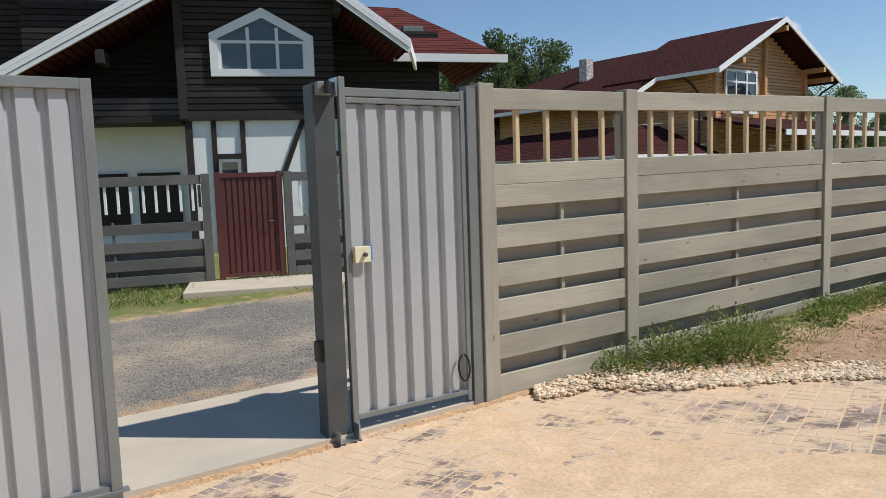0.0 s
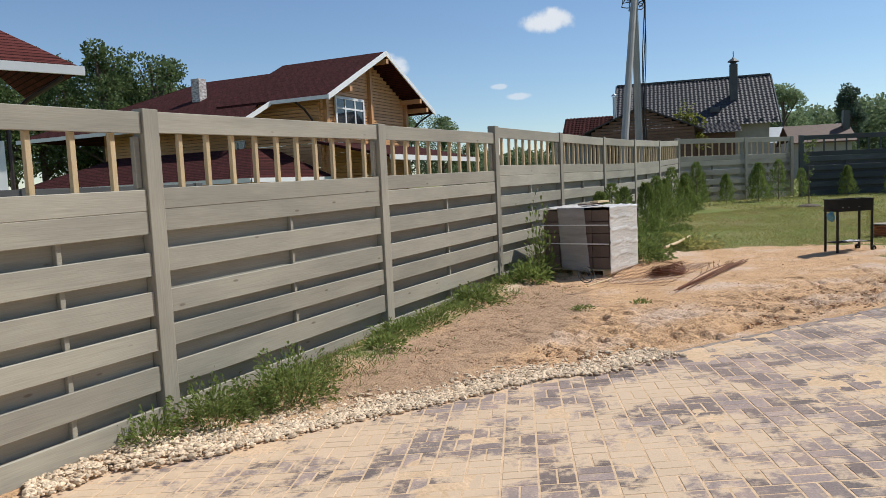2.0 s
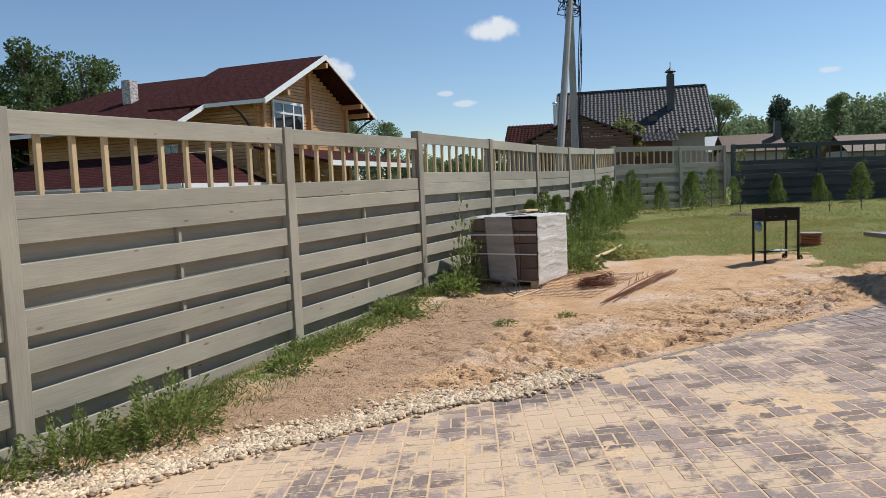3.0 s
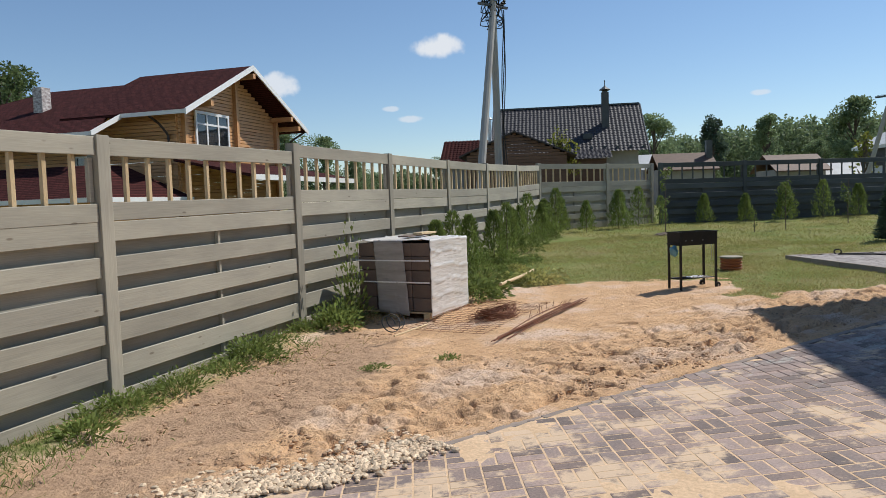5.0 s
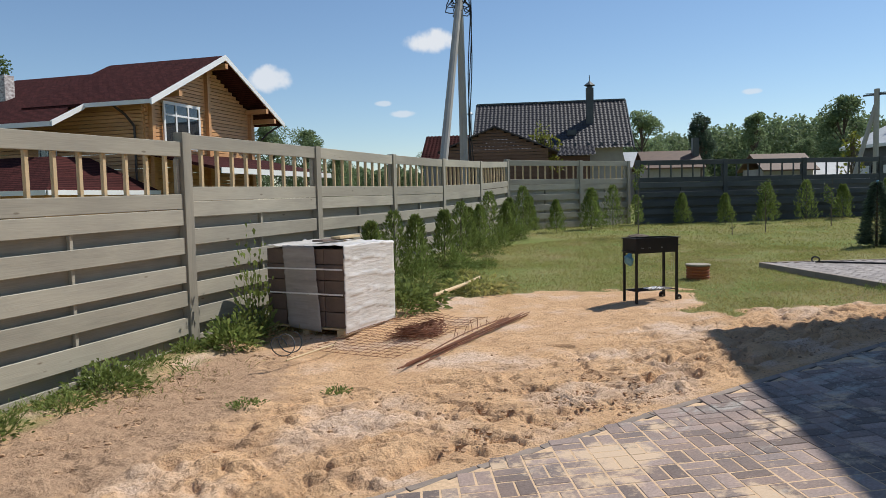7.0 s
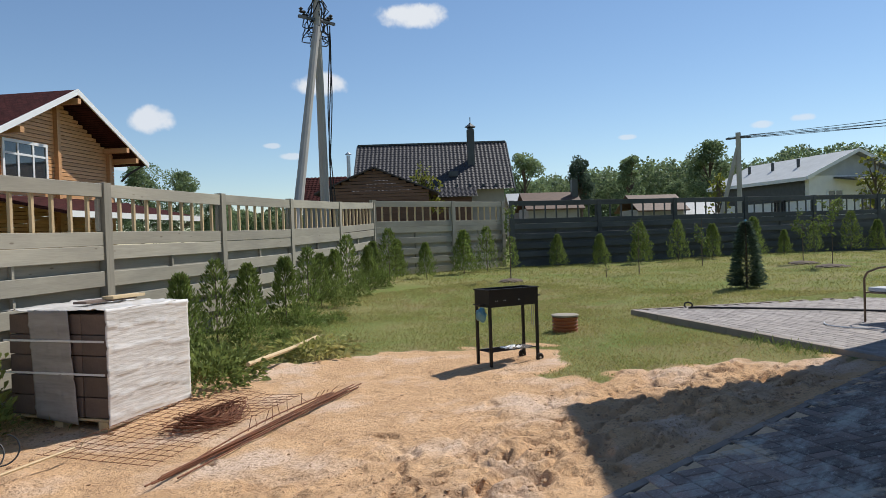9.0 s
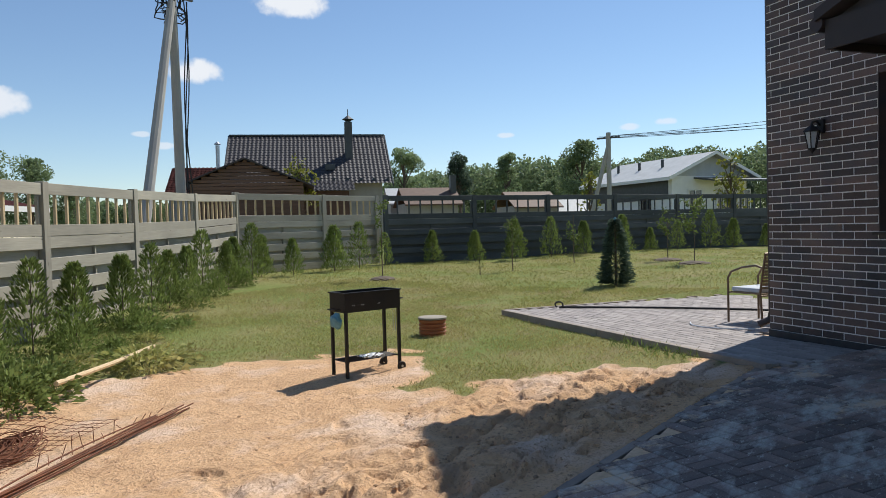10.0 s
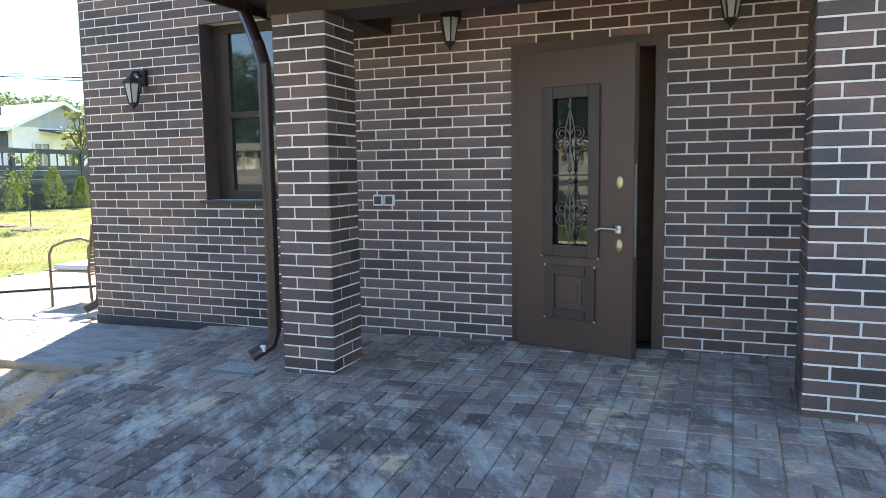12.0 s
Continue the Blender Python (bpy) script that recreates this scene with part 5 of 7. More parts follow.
part("top_rail", pipe(bmesh.new(), [(-0.28 + 0.56 * t, -0.30 - 0.05 * math.sin(math.pi * t), 0.87 + 0.03 * math.sin(math.pi * t)) for t in np.linspace(0, 1, 9)], 0.014, 8), TUBE, ch)
hose = thing("garden_hose", HOUSE, "dark garden hose lying along the patio edge", "hose")
hp_ = [(-3.0 - 3.5 * t, 3.4 - 2.9 * t + 0.5 * math.sin(3.0 * t), patio_z(-3.0 - 3.5 * t) + 0.02) for t in np.linspace(0, 1, 18)]
part("tube", pipe(bmesh.new(), hp_, 0.016, 8), CABLE, hose)
part("coupling", pipe(bmesh.new(), [(-6.5 + 0.06 * math.cos(a), 0.52 + 0.035 * math.cos(a), patio_z(-6.5) + 0.06 + 0.045 * math.sin(a)) for a in np.linspace(-1.5, 4.2, 14)], 0.014, 6), CABLE, hose)
h2 = [(-3.1 - 0.9 * t, 1.15 - 0.35 * math.sin(2.6 * t), patio_z(-3.1 - 0.9 * t) + 0.014) for t in np.linspace(0, 1, 10)]
tagged(link("white_cable", pipe(bmesh.new(), h2, 0.009, 6), CUSH), "pale cable lying on the patio pavers", "cable").matrix_basis = HOUSE

# ---------------------------------------------------------------- plants
PR = np.random.RandomState(5)


def sprays(centres, dirs, length, width, bend=0.0):
    """Pointed leaves: each a bent pair of triangles from centre along dir."""
    n = len(centres)
    d = dirs / np.linalg.norm(dirs, axis=1, keepdims=True)
    side = np.cross(d, PR.normal(size=(n, 3)))
    side /= np.linalg.norm(side, axis=1, keepdims=True) + 1e-9
    L = (length * PR.uniform(0.6, 1.3, n))[:, None]
    W = (width * PR.uniform(0.7, 1.3, n))[:, None]
    midp = centres + d * L * 0.5
    tip = centres + d * L
    tip[:, 2] -= (bend * L[:, 0])
    v = np.stack([centres, midp + side * W / 2, tip, midp - side * W / 2], 1).reshape(-1, 3)
    f = np.arange(4 * n).reshape(-1, 4)
    return v, f


def foliage(name, v, f, material, parent=None):
    return raw(name, v.tolist(), f.tolist(), material, parent)


def thuja(height, seed, n=2200):
    PR.seed(seed)
    t = PR.uniform(0.03, 1, n) ** 0.85
    a = PR.uniform(0, 2 * math.pi, n)
    lump = 1 + 0.3 * np.sin(3 * a + 7 * t + seed) + 0.25 * np.sin(5 * a - 17 * t + 2 * seed)
    r = 0.25 * height * (1 - t) ** 0.6 * (0.35 + 0.65 * PR.uniform(0, 1, n) ** 0.5) * lump + 0.01
    c = np.stack([r * np.cos(a), r * np.sin(a), t * height * 0.92], 1)
    d = np.stack([np.cos(a) * 0.7, np.sin(a) * 0.7, PR.uniform(0.5, 1.6, n)], 1)
    return sprays(c, d, 0.07 * height, 0.018 * height)


def plant_thing(name, m, label, category, group, crown, leaf, trunk_h, trunk_r=0.012):
    e = thing(name, m, label, category, group)
    part("trunk", tube(bmesh.new(), (0, 0, -0.05), (0, 0, trunk_h), trunk_r, trunk_r * 0.4, 6), BARK, e)
    foliage("crown", *crown, leaf, e)
    return e


protos = [plant_thing("thuja", standing(*fence_place(9.9, -0.55).xy), "young bushy thuja planted beside the fence", "shrub", "thuja hedge", thuja(1.15, 30 + k), THUJA, 0.9) for k in range(1)]
protos.append(plant_thing("thuja", standing(*fence_place(10.9, -0.5).xy), "slim sparse young thuja beside the fence", "shrub", "thuja hedge", thuja(1.25, 77, 1100), THUJA, 1.1))
protos.append(plant_thing("thuja", standing(*fence_place(11.9, -0.5).xy), "young bushy thuja planted beside the fence", "shrub", "thuja hedge", thuja(1.1, 91, 2600), THUJA, 0.9))
hr = random.Random(21)
for k in range(9):
    p = fence_place(12.8 + k * 0.93 + hr.uniform(-0.15, 0.15), -0.6 - hr.uniform(0, 0.25))
    copy_thing(protos[k % 3], standing(p.x, p.y, hr.uniform(0, 360), 0, hr.uniform(0.85, 1.15)))
for k in range(19):
    if k < 4:
        x, y = 19.6 + k * 1.25, 15.9 - 0.05 * k
    else:
        q = k - 4
        x, y = 24.6 + q * 1.45 * 0.866, 15.0 - q * 1.45 * 0.5
    x, y = x + hr.uniform(-0.25, 0.25), y + hr.uniform(-0.2, 0.2)
    copy_thing(protos[(k * 2 + k // 3) % 3], standing(x, y, hr.uniform(0, 360), 0, hr.uniform(0.75, 1.25)))


def sapling(name, x, y, h, crown_r, n, leaf, label, leafsize=0.07, low=0.45, group="", lean=0.0):
    e = thing(name, standing(x, y, hr.uniform(0, 360)), label, "tree", group)
    tr = bmesh.new()
    pipe(tr, [(lean * t, 0.02 * math.sin(4 * t), h * 0.93 * t - 0.04) for t in np.linspace(0, 1, 6)], 0.012, 6, [0.016 * (1 - 0.7 * t) for t in np.linspace(0, 1, 6)])
    part("trunk", tr, BARK, e)
    cs, ds = [], []
    for k in range(max(7, int(h * 7))):
        t = low + (1 - low) * hr.random()
        a = hr.uniform(0, 6.28)
        L = crown_r * (1.15 - 0.5 * t) * hr.uniform(0.6, 1.1)
        p0 = Vector((lean * t, 0, h * 0.93 * t))
        p1 = p0 + Vector((math.cos(a) * L, math.sin(a) * L, L * hr.uniform(0.4, 1.0)))
        part("limb", tube(bmesh.new(), p0, p1, 0.006, 0.003, 5), BARK, e)
        for j in range(n // max(7, int(h * 7))):
            q = p0.lerp(p1, hr.uniform(0.2, 1.05))
            cs.append(q + Vector((hr.gauss(0, 0.04), hr.gauss(0, 0.04), hr.gauss(0, 0.04))))
            ds.append((hr.gauss(0, 1), hr.gauss(0, 1), hr.gauss(0.1, 0.7)))
    foliage("crown", *sprays(np.array([tuple(c) for c in cs]), np.array(ds), leafsize, leafsize * 0.6, 0.15), leaf, e)
    return e


sapling("apple_tree", 26.5, 7.7, 1.85, 0.55, 420, APPLE, "young apple tree with pale leaves in a mulched ring", 0.09)
sapling("apple_tree", 27.8, 8.8, 1.5, 0.4, 260, APPLE, "small young fruit tree on the lawn", 0.08)
sapling("fruit_sapling", 20.0, 13.3, 1.95, 0.28, 200, APPLE, "thin whip sapling with few leaves on the lawn", 0.07, 0.25)
sapling("fruit_sapling", 23.4, 11.6, 1.5, 0.3, 190, APPLE, "thin young sapling on the lawn", 0.07, 0.3)
sapling("fruit_sapling", 26.5, 11.2, 1.6, 0.3, 200, APPLE, "slender young sapling by the shaded fence", 0.07, 0.3)
sapling("fruit_sapling", 22.2, 11.9, 0.5, 0.12, 40, APPLE, "very small sapling in the grass", 0.05, 0.3)
PR.seed(3)
n = 5200
t = PR.uniform(0, 1, n) ** 1.3
a = PR.uniform(0, 6.283, n)
r = (0.37 + 0.06 * np.sin(4 * a + 9 * t)) * (t + 0.06) ** 0.18 * (1 - t) ** 0.85 * PR.uniform(0.3, 1.1, n) + 0.02
sp = sprays(np.stack([r * np.cos(a), r * np.sin(a), 0.05 + t * 1.3], 1), np.stack([np.cos(a), np.sin(a), PR.uniform(-0.2, 0.6, n)], 1), 0.10, 0.022, 0.2)
plant_thing("spruce", standing(20.6, 7.72), "small dense blue green spruce on the lawn", "tree", "", sp, SPRUCE, 1.3, 0.03)
bl = thing("rag", standing(20.6, 7.72, 0, 1.33), "blue rag tied to the spruce tip", "rag")
part("cloth", lathe(bmesh.new(), ((0.03, -0.04), (0.045, 0.0), (0.03, 0.04), (0.008, 0.07)), 9), BAGBLUE, bl)
for x, y, rad in ((26.5, 7.7, 0.42), (27.8, 8.8, 0.4), (20.0, 13.3, 0.3)):
    mo_ = bmesh.new()
    bmesh.ops.create_icosphere(mo_, subdivisions=3, radius=1)
    for q in mo_.verts:
        q.co = Vector((q.co.x * rad, q.co.y * rad, q.co.z * 0.09)) * (1 + 0.25 * noise.noise(q.co * 4))
    tagged(link("mulch_ring", mo_, BARK), "dark mulch heaped round a young tree", "mulch").matrix_basis = standing(x, y)


def blades(xs, ys, h, w, material, name, label, zoff=0.0, spread=0.5):
    n = len(xs)
    z = terrain(xs, ys) + zoff
    c = np.stack([xs, ys, z], 1)
    d = np.stack([PR.normal(0, spread, n), PR.normal(0, spread, n), np.ones(n)], 1)
    v, f = sprays(c, d, h, w, 0.15)
    return tagged(foliage(name, v, f, material), label, "grass", kind="stuff")


PR.seed(8)
# mown lawn: fine near the soil, coarser tufts farther off
for N, x0, x1, y0, y1, h, w, material, name, label, seed in ((150000, 10.2, 20, 4.2, 14, 0.05, 0.008, LAWN, "lawn_grass", "short mown grass with dry patches", 3), (60000, 10.2, 20, 4.2, 14, 0.05, 0.007, STRAW, "dry_lawn_grass", "dry straw in the mown grass", 8),
                                                              (70000, 18, 34, 4.5, 17.5, 0.07, 0.016, LAWN, "far_lawn_grass", "short mown grass at the back of the garden", 3)):
    lx, ly = PR.uniform(x0, x1, N), PR.uniform(y0, y1, N)
    huu = (lx - H0.x) * HU2.x + (ly - H0.y) * HU2.y
    hvv = (lx - H0.x) * HV2.x + (ly - H0.y) * HV2.y
    tuft = np.clip(1.9 * value_noise(lx, ly, 1.1, seed + 1) - 0.15, 0.12, 1) * (0.4 + 0.6 * value_noise(lx, ly, 6.0, seed))
    okk = (lawn_mask(lx, ly) > PR.uniform(0.1, 0.9, N)) & ~((hvv > -0.4) & (huu > -6.9)) & (PR.uniform(0, 1, N) < tuft) & (((lx - F0.x) * FN.x + (ly - F0.y) * FN.y) < -0.05)
    blades(lx[okk], ly[okk], h, w, material, name, label, 0.0, 0.75)
# weeds along the foot of the fence and round the pallet
N = 46000
s_ = PR.uniform(0.2, 13, N)
w_ = -np.abs(PR.normal(0, 0.33, N)) - 0.04
w_ = np.where((s_ > 8.2), w_ * 2.2, w_)
clump = value_noise(s_, w_ * 2, 1.4, 3) + 0.35 * np.exp(-((s_ - 1.6) / 0.8) ** 2) + 0.4 * (s_ > 8.3)
okk = (clump - 0.05 * ((s_ > 2.4) & (s_ < 7.6)) > PR.uniform(0.35, 0.8, N)) & (w_ > -1.7)
wx, wy = F0.x + FD.x * s_ + FN.x * w_, F0.y + FD.y * s_ + FN.y * w_
inpal = (np.abs((wx - 8.2) * 0.91 + (wy - 8.58) * 0.41 - 0.52) < 0.56) & (np.abs(-(wx - 8.2) * 0.41 + (wy - 8.58) * 0.91 - 0.57) < 0.6)
okk &= ~inpal
okk &= PR.uniform(0, 1, N) < 0.6
blades(wx[okk], wy[okk], 0.10, 0.008, WEED, "weeds", "unmown weeds and grass along the fence", 0.0, 0.7)
N = 5200
s_ = PR.uniform(0.9, 8.6, N)
w_ = -np.abs(PR.normal(0, 0.26, N)) - 0.05
okk = value_noise(s_, w_ * 2, 1.7, 19) > PR.uniform(0.35, 0.75, N)
blades((F0.x + FD.x * s_ + FN.x * w_)[okk], (F0.y + FD.y * s_ + FN.y * w_)[okk], 0.20, 0.007, WEED, "long_grass", "long sprawling green grass along the fence", 0.0, 1.1)
N = 16000
s_ = PR.uniform(0.2, 9, N)
w_ = -np.abs(PR.normal(0.15, 0.4, N)) - 0.03
okk = value_noise(s_, w_ * 2, 1.1, 9) > PR.uniform(0.4, 0.8, N)
blades((F0.x + FD.x * s_ + FN.x * w_)[okk], (F0.y + FD.y * s_ + FN.y * w_)[okk], 0.15, 0.006, STRAW, "dry_grass", "dry straw coloured grass in the weeds", 0.0, 1.3)


def weed_bush(x, y, h, rad, n, leaf, leafsize, label, seed):
    PR.seed(seed)
    e = thing("weed_clump", standing(x, y), label, "weed", "clumps of weeds")
    c = PR.normal(0, 1, (n, 3))
    c /= np.linalg.norm(c, axis=1, keepdims=True)
    c *= PR.uniform(0.2, 1, (n, 1)) ** 0.4
    c = np.stack([c[:, 0] * rad, c[:, 1] * rad, np.abs(c[:, 2]) * h], 1) * (1 + 0.3 * np.sin(5 * c[:, :1] / rad))
    d = c + PR.normal(0, 0.25 * rad, (n, 3)) + np.array([0, 0, 0.1])
    foliage("leaves", *sprays(c, d, leafsize, leafsize * 0.38, 0.3), leaf, e)
    st = bmesh.new()
    for k in range(8):
        q = Vector((PR.normal(0, rad * 0.5), PR.normal(0, rad * 0.5), h * PR.uniform(0.6, 1)))
        tube(st, (q.x * 0.2, q.y * 0.2, -0.02), q, 0.005, 0.002, 4)
    tagged(part("stems", st, WEED, e), kind="stuff")
    return e


weed_bush(1.72, 5.82, 0.32, 0.33, 1500, WEED, 0.05, "leafy green weed clump at the fence post", 1)
weed_bush(2.35, 5.95, 0.38, 0.38, 2000, WEED, 0.05, "round bushy weed on the gravel edge", 2)
weed_bush(1.25, 5.72, 0.2, 0.22, 700, WEED, 0.045, "low weed clump at the fence foot", 3)
weed_bush(7.4, 9.25, 1.1, 0.22, 330, WEED, 0.10, "tall leafy weed beside the block pallet", 4)
weed_bush(7.05, 9.05, 0.3, 0.27, 600, WEED, 0.10, "weed clump with long leaves by the fence", 5)
weed_bush(9.6, 9.45, 0.35, 0.5, 900, WEED, 0.11, "broad leaved weeds beside the pallet", 6)
weed_bush(10.2, 9.9, 0.28, 0.4, 500, WEED, 0.10, "weeds before the thuja hedge", 7)
weed_bush(9.9, 10.5, 0.6, 0.36, 700, THUJA, 0.09, "bushy green growth by the fence", 8)
weed_bush(11.3, 9.8, 0.22, 0.45, 420, LAWN, 0.12, "dry grass clump at the lawn edge", 9)
weed_bush(6.3, 6.95, 0.05, 0.14, 220, WEED, 0.04, "small weed in the sand", 10)
weed_bush(7.0, 6.7, 0.05, 0.11, 150, WEED, 0.04, "small weed in the sand", 12)
weed_bush(5.6, 8.3, 0.2, 0.35, 500, WEED, 0.07, "weed clump at the fence foot", 13)
weed_bush(4.0, 7.4, 0.18, 0.3, 420, WEED, 0.06, "weed clump at the fence foot", 14)
wr = random.Random(61)
for k in range(10):
    q = fence_place(2.4 + k * 0.6 + wr.uniform(-0.1, 0.1), -0.16 - abs(wr.gauss(0, 0.16)))
    weed_bush(q.x, q.y, wr.uniform(0.10, 0.24), wr.uniform(0.16, 0.30), 420, WEED, wr.uniform(0.045, 0.085), "low sprawling weed at the fence foot", 100 + k)
for k in range(6):
    q = fence_place(9.4 + k * 1.7 + wr.uniform(-0.2, 0.2), -0.75 - abs(wr.gauss(0, 0.2)))
    weed_bush(q.x, q.y, wr.uniform(0.25, 0.55), wr.uniform(0.22, 0.34), 700, THUJA if k % 3 else WEED, 0.07, "bushy green growth between the thujas", 130 + k)
for k in range(10):
    q = fence_place(8.9 + k * 0.5, -1.15 - wr.uniform(0, 0.6))
    weed_bush(q.x, q.y, wr.uniform(0.08, 0.16), wr.uniform(0.13, 0.24), 260, WEED if k % 3 else LAWN, 0.07, "rank grass and weeds before the hedge", 160 + k)
# grass tufts where the patio kerb meets the soil
PR.seed(12)
tx, ty = PR.uniform(13.4, 14.6, 900), PR.uniform(4.2, 5.4, 900)
okk = np.abs((ty - 4.35) - (tx - 13.5) * 1.2 - PR.normal(0.1, 0.15, 900)) < 0.2
blades(tx[okk], ty[okk], 0.12, 0.01, WEED, "kerb_grass", "longer grass along the patio kerb")
# birch pole in the weeds
tagged(link("wooden_pole", pipe(bmesh.new(), [(9.9, 9.1, 0.20), (10.8, 9.65, 0.19), (11.6, 10.1, 0.22)], 0.026, 8), PINE), "peeled pale pole lying in the weeds", "pole")

# gravel along the paving edge
PR.seed(14)
gv, gf = [], []
N = 6500
px_ = 0.45 + 4.95 * PR.uniform(0, 1, N) ** 1.35
off = np.abs(PR.normal(0, 1, N)) * (0.2 + 0.30 * np.exp(-((px_ - 0.8) / 1.0) ** 2)) * (1 + 0.8 * (value_noise(px_, px_ * 0, 1.6, 4) - 0.5)) - 0.08 + PR.normal(0, 0.05, N) + 0.25 * (value_noise(px_, px_ * 0, 2.3, 14) - 0.5)
py_ = np.minimum(paved_edge(px_), fence_y(px_) - 0.35) + off
sel = (py_ < fence_y(px_) - 0.06)
ico = bmesh.new()
bmesh.ops.create_icosphere(ico, subdivisions=1, radius=1)
octa = np.array([tuple(q.co) for q in ico.verts])
of = [tuple(q.index for q in f.verts) for f in ico.faces]
ico.free()
for x, y in zip(px_[sel], py_[sel]):
    s = PR.uniform(0.009, 0.02) if PR.uniform() < 0.6 else PR.uniform(0.018, 0.036)
    k = len(gv)
    q = octa * s * PR.uniform(0.7, 1.25, (len(octa), 3)) * (1, 0.75, 0.6)
    an = PR.uniform(0, 6.28)
    ca, sa = math.cos(an), math.sin(an)
    z = ground_at(x, y) + 0.012 + 0.03 * PR.uniform(0, 1) * math.exp(-((x - 0.8) / 1.0) ** 2)
    gv += [(x + ca * u0 - sa * v0, y + sa * u0 + ca * v0, z + w0) for u0, v0, w0 in q]
    gf += [tuple(k + i for i in f) for f in of]
tagged(raw("gravel", gv, gf, GRAVEL), "pale limestone gravel spilled along the paving", "gravel", kind="stuff")
# clods of earth
cv, cf = [], []
for k0 in range(7600):
    x, y = PR.uniform(2, 12.5), 0.0
    y = paved_edge(x) + abs(PR.normal(0.5, 0.8)) * (1 if x > 4.5 else 1.4) + 0.08
    if k0 > 4200:                                     # crumbs of the dug strip below the fence
        q = fence_place(PR.uniform(1.6, 7.4), -abs(PR.normal(0.95, 0.4)))
        x, y = q.x, q.y
    if value_noise(x, y, 1.7, 41) < PR.uniform(0.15, 0.75):
        continue
    if y > fence_y(x) - 0.2 or y < paved_edge(x) + 0.05 or lawn_mask(x, y) > 0.4:
        continue
    s = 0.005 + (0.026 if k0 > 4200 else 0.017) * PR.uniform() ** 3
    k = len(cv)
    q = octa * s * PR.uniform(0.6, 1.3, (len(octa), 3)) * (1.1, 1, 0.55)
    cv += [(x + a0, y + b0, ground_at(x, y) + 0.004 + c0) for a0, b0, c0 in q]
    cf += [tuple(k + i for i in f) for f in of]
CLOD = mat("brown_clod", (0.50, 0.32, 0.185), (0.36, 0.23, 0.135), 6, 60, 0.95, 0.5, island=0.5)
tagged(raw("clods", cv, cf, CLOD), "brown clods of earth scattered on the sand", "earth", kind="stuff")
tagged(link("wire_hoop", pipe(bmesh.new(), [(6.95 + 0.1 * math.cos(a) + 0.02 * a, 7.72 + 0.05 * math.sin(a) + 0.015 * a, 0.03 + 0.09 * (1 + math.sin(a))) for a in np.linspace(0, 14, 50)], 0.006, 5), CABLE), "loose coil of dark wire on the sand", "wire")
tagged(link("wooden_stick", pipe(bmesh.new(), [(7.05, 7.75, -0.02), (7.7, 8.0, 0.0)], 0.012, 6), PINE), "thin pale stick lying on the sand", "stick")
# ---------------------------------------------------------------- neighbours' houses
def frame_of(origin, heading):
    """Local x along heading, y to its left, z up."""
    h = Vector(heading).normalized()
    return Matrix(((h.x, -h.y, 0, origin[0]), (h.y, h.x, 0, origin[1]), (0, 0, 1, 0), (0, 0, 0, 1)))


def roof_slab(bm, a, b, c, d, t=0.16):
    """A roof plane through four corners, thickened downwards."""
    top = [bm.verts.new(Vector(q)) for q in (a, b, c, d)]
    low = [bm.verts.new(Vector(q) - Vector((0, 0, t))) for q in (a, b, c, d)]
    bm.faces.new(top)
    bm.faces.new(low[::-1])
    for i in range(4):
        bm.faces.new((top[i], low[i], low[(i + 1) % 4], top[(i + 1) % 4]))
    bmesh.ops.recalc_face_normals(bm, faces=list(bm.faces))
    return bm


def strip(bm, p, q, w, h):
    """A plank from p to q, w thick sideways and h deep downwards."""
    p, q = Vector(p), Vector(q)
    d = (q - p).normalized()
    s = d.cross(Vector((0, 0, 1))).normalized() * w / 2
    dn = Vector((0, 0, -h))
    v = [bm.verts.new(c) for c in (p - s, p + s, p + s + dn, p - s + dn, q - s, q + s, q + s + dn, q - s + dn)]
    for f in ((0, 1, 2, 3), (7, 6, 5, 4), (0, 4, 5, 1), (1, 5, 6, 2), (2, 6, 7, 3), (3, 7, 4, 0)):
        bm.faces.new([v[i] for i in f])
    bmesh.ops.recalc_face_normals(bm, faces=list(bm.faces))
    return bm


def planks(parent, material, z0, z1, span, plane, pitch=0.2, thick=0.05, name="plank"):
    """Horizontal boards; span(z) gives the two ends, plane(t) maps an end to x, y."""
    z = z0
    while z < z1 - 0.02:
        a, b = span(z + pitch / 2)
        if b - a > 0.05:
            (ax, ay), (bx, by) = plane(a), plane(b)
            zt = min(z + pitch - 0.012, z1)
            part(name, strip(bmesh.new(), (ax, ay, zt), (bx, by, zt), thick, pitch - 0.03), material, parent)
        z += pitch


def window_of(parent, m, w, h, cols, rows, frame_material=WHITETRIM, pane_material=GLASS, back=CURTAIN, fw=0.09):
    """A window standing in x and z of m, its face towards -y."""
    o = part("window", boxed(0, -0.05, 0, fw, 0.05, h), frame_material, parent)
    o.matrix_basis = m
    bars = [(w - fw, -0.05, 0, w, 0.05, h), (fw, -0.05, 0, w - fw, 0.05, fw), (fw, -0.05, h - fw, w - fw, 0.05, h)]
    bars += [(i * w / cols - fw * 0.4, -0.04, fw, i * w / cols + fw * 0.4, 0.04, h - fw) for i in range(1, cols)]
    bars += [(fw, -0.035, j * h - fw * 0.35, w - fw, 0.035, j * h + fw * 0.35) for j in rows]
    for b in bars:
        part("bar", boxed(*b), frame_material, o)
    part("pane", boxed(fw, 0.0, fw, w - fw, 0.012, h - fw), pane_material, o).visible_shadow = False
    part("backing", boxed(fw, 0.2, fw, w - fw, 0.22, h - fw), back, o)
    return o


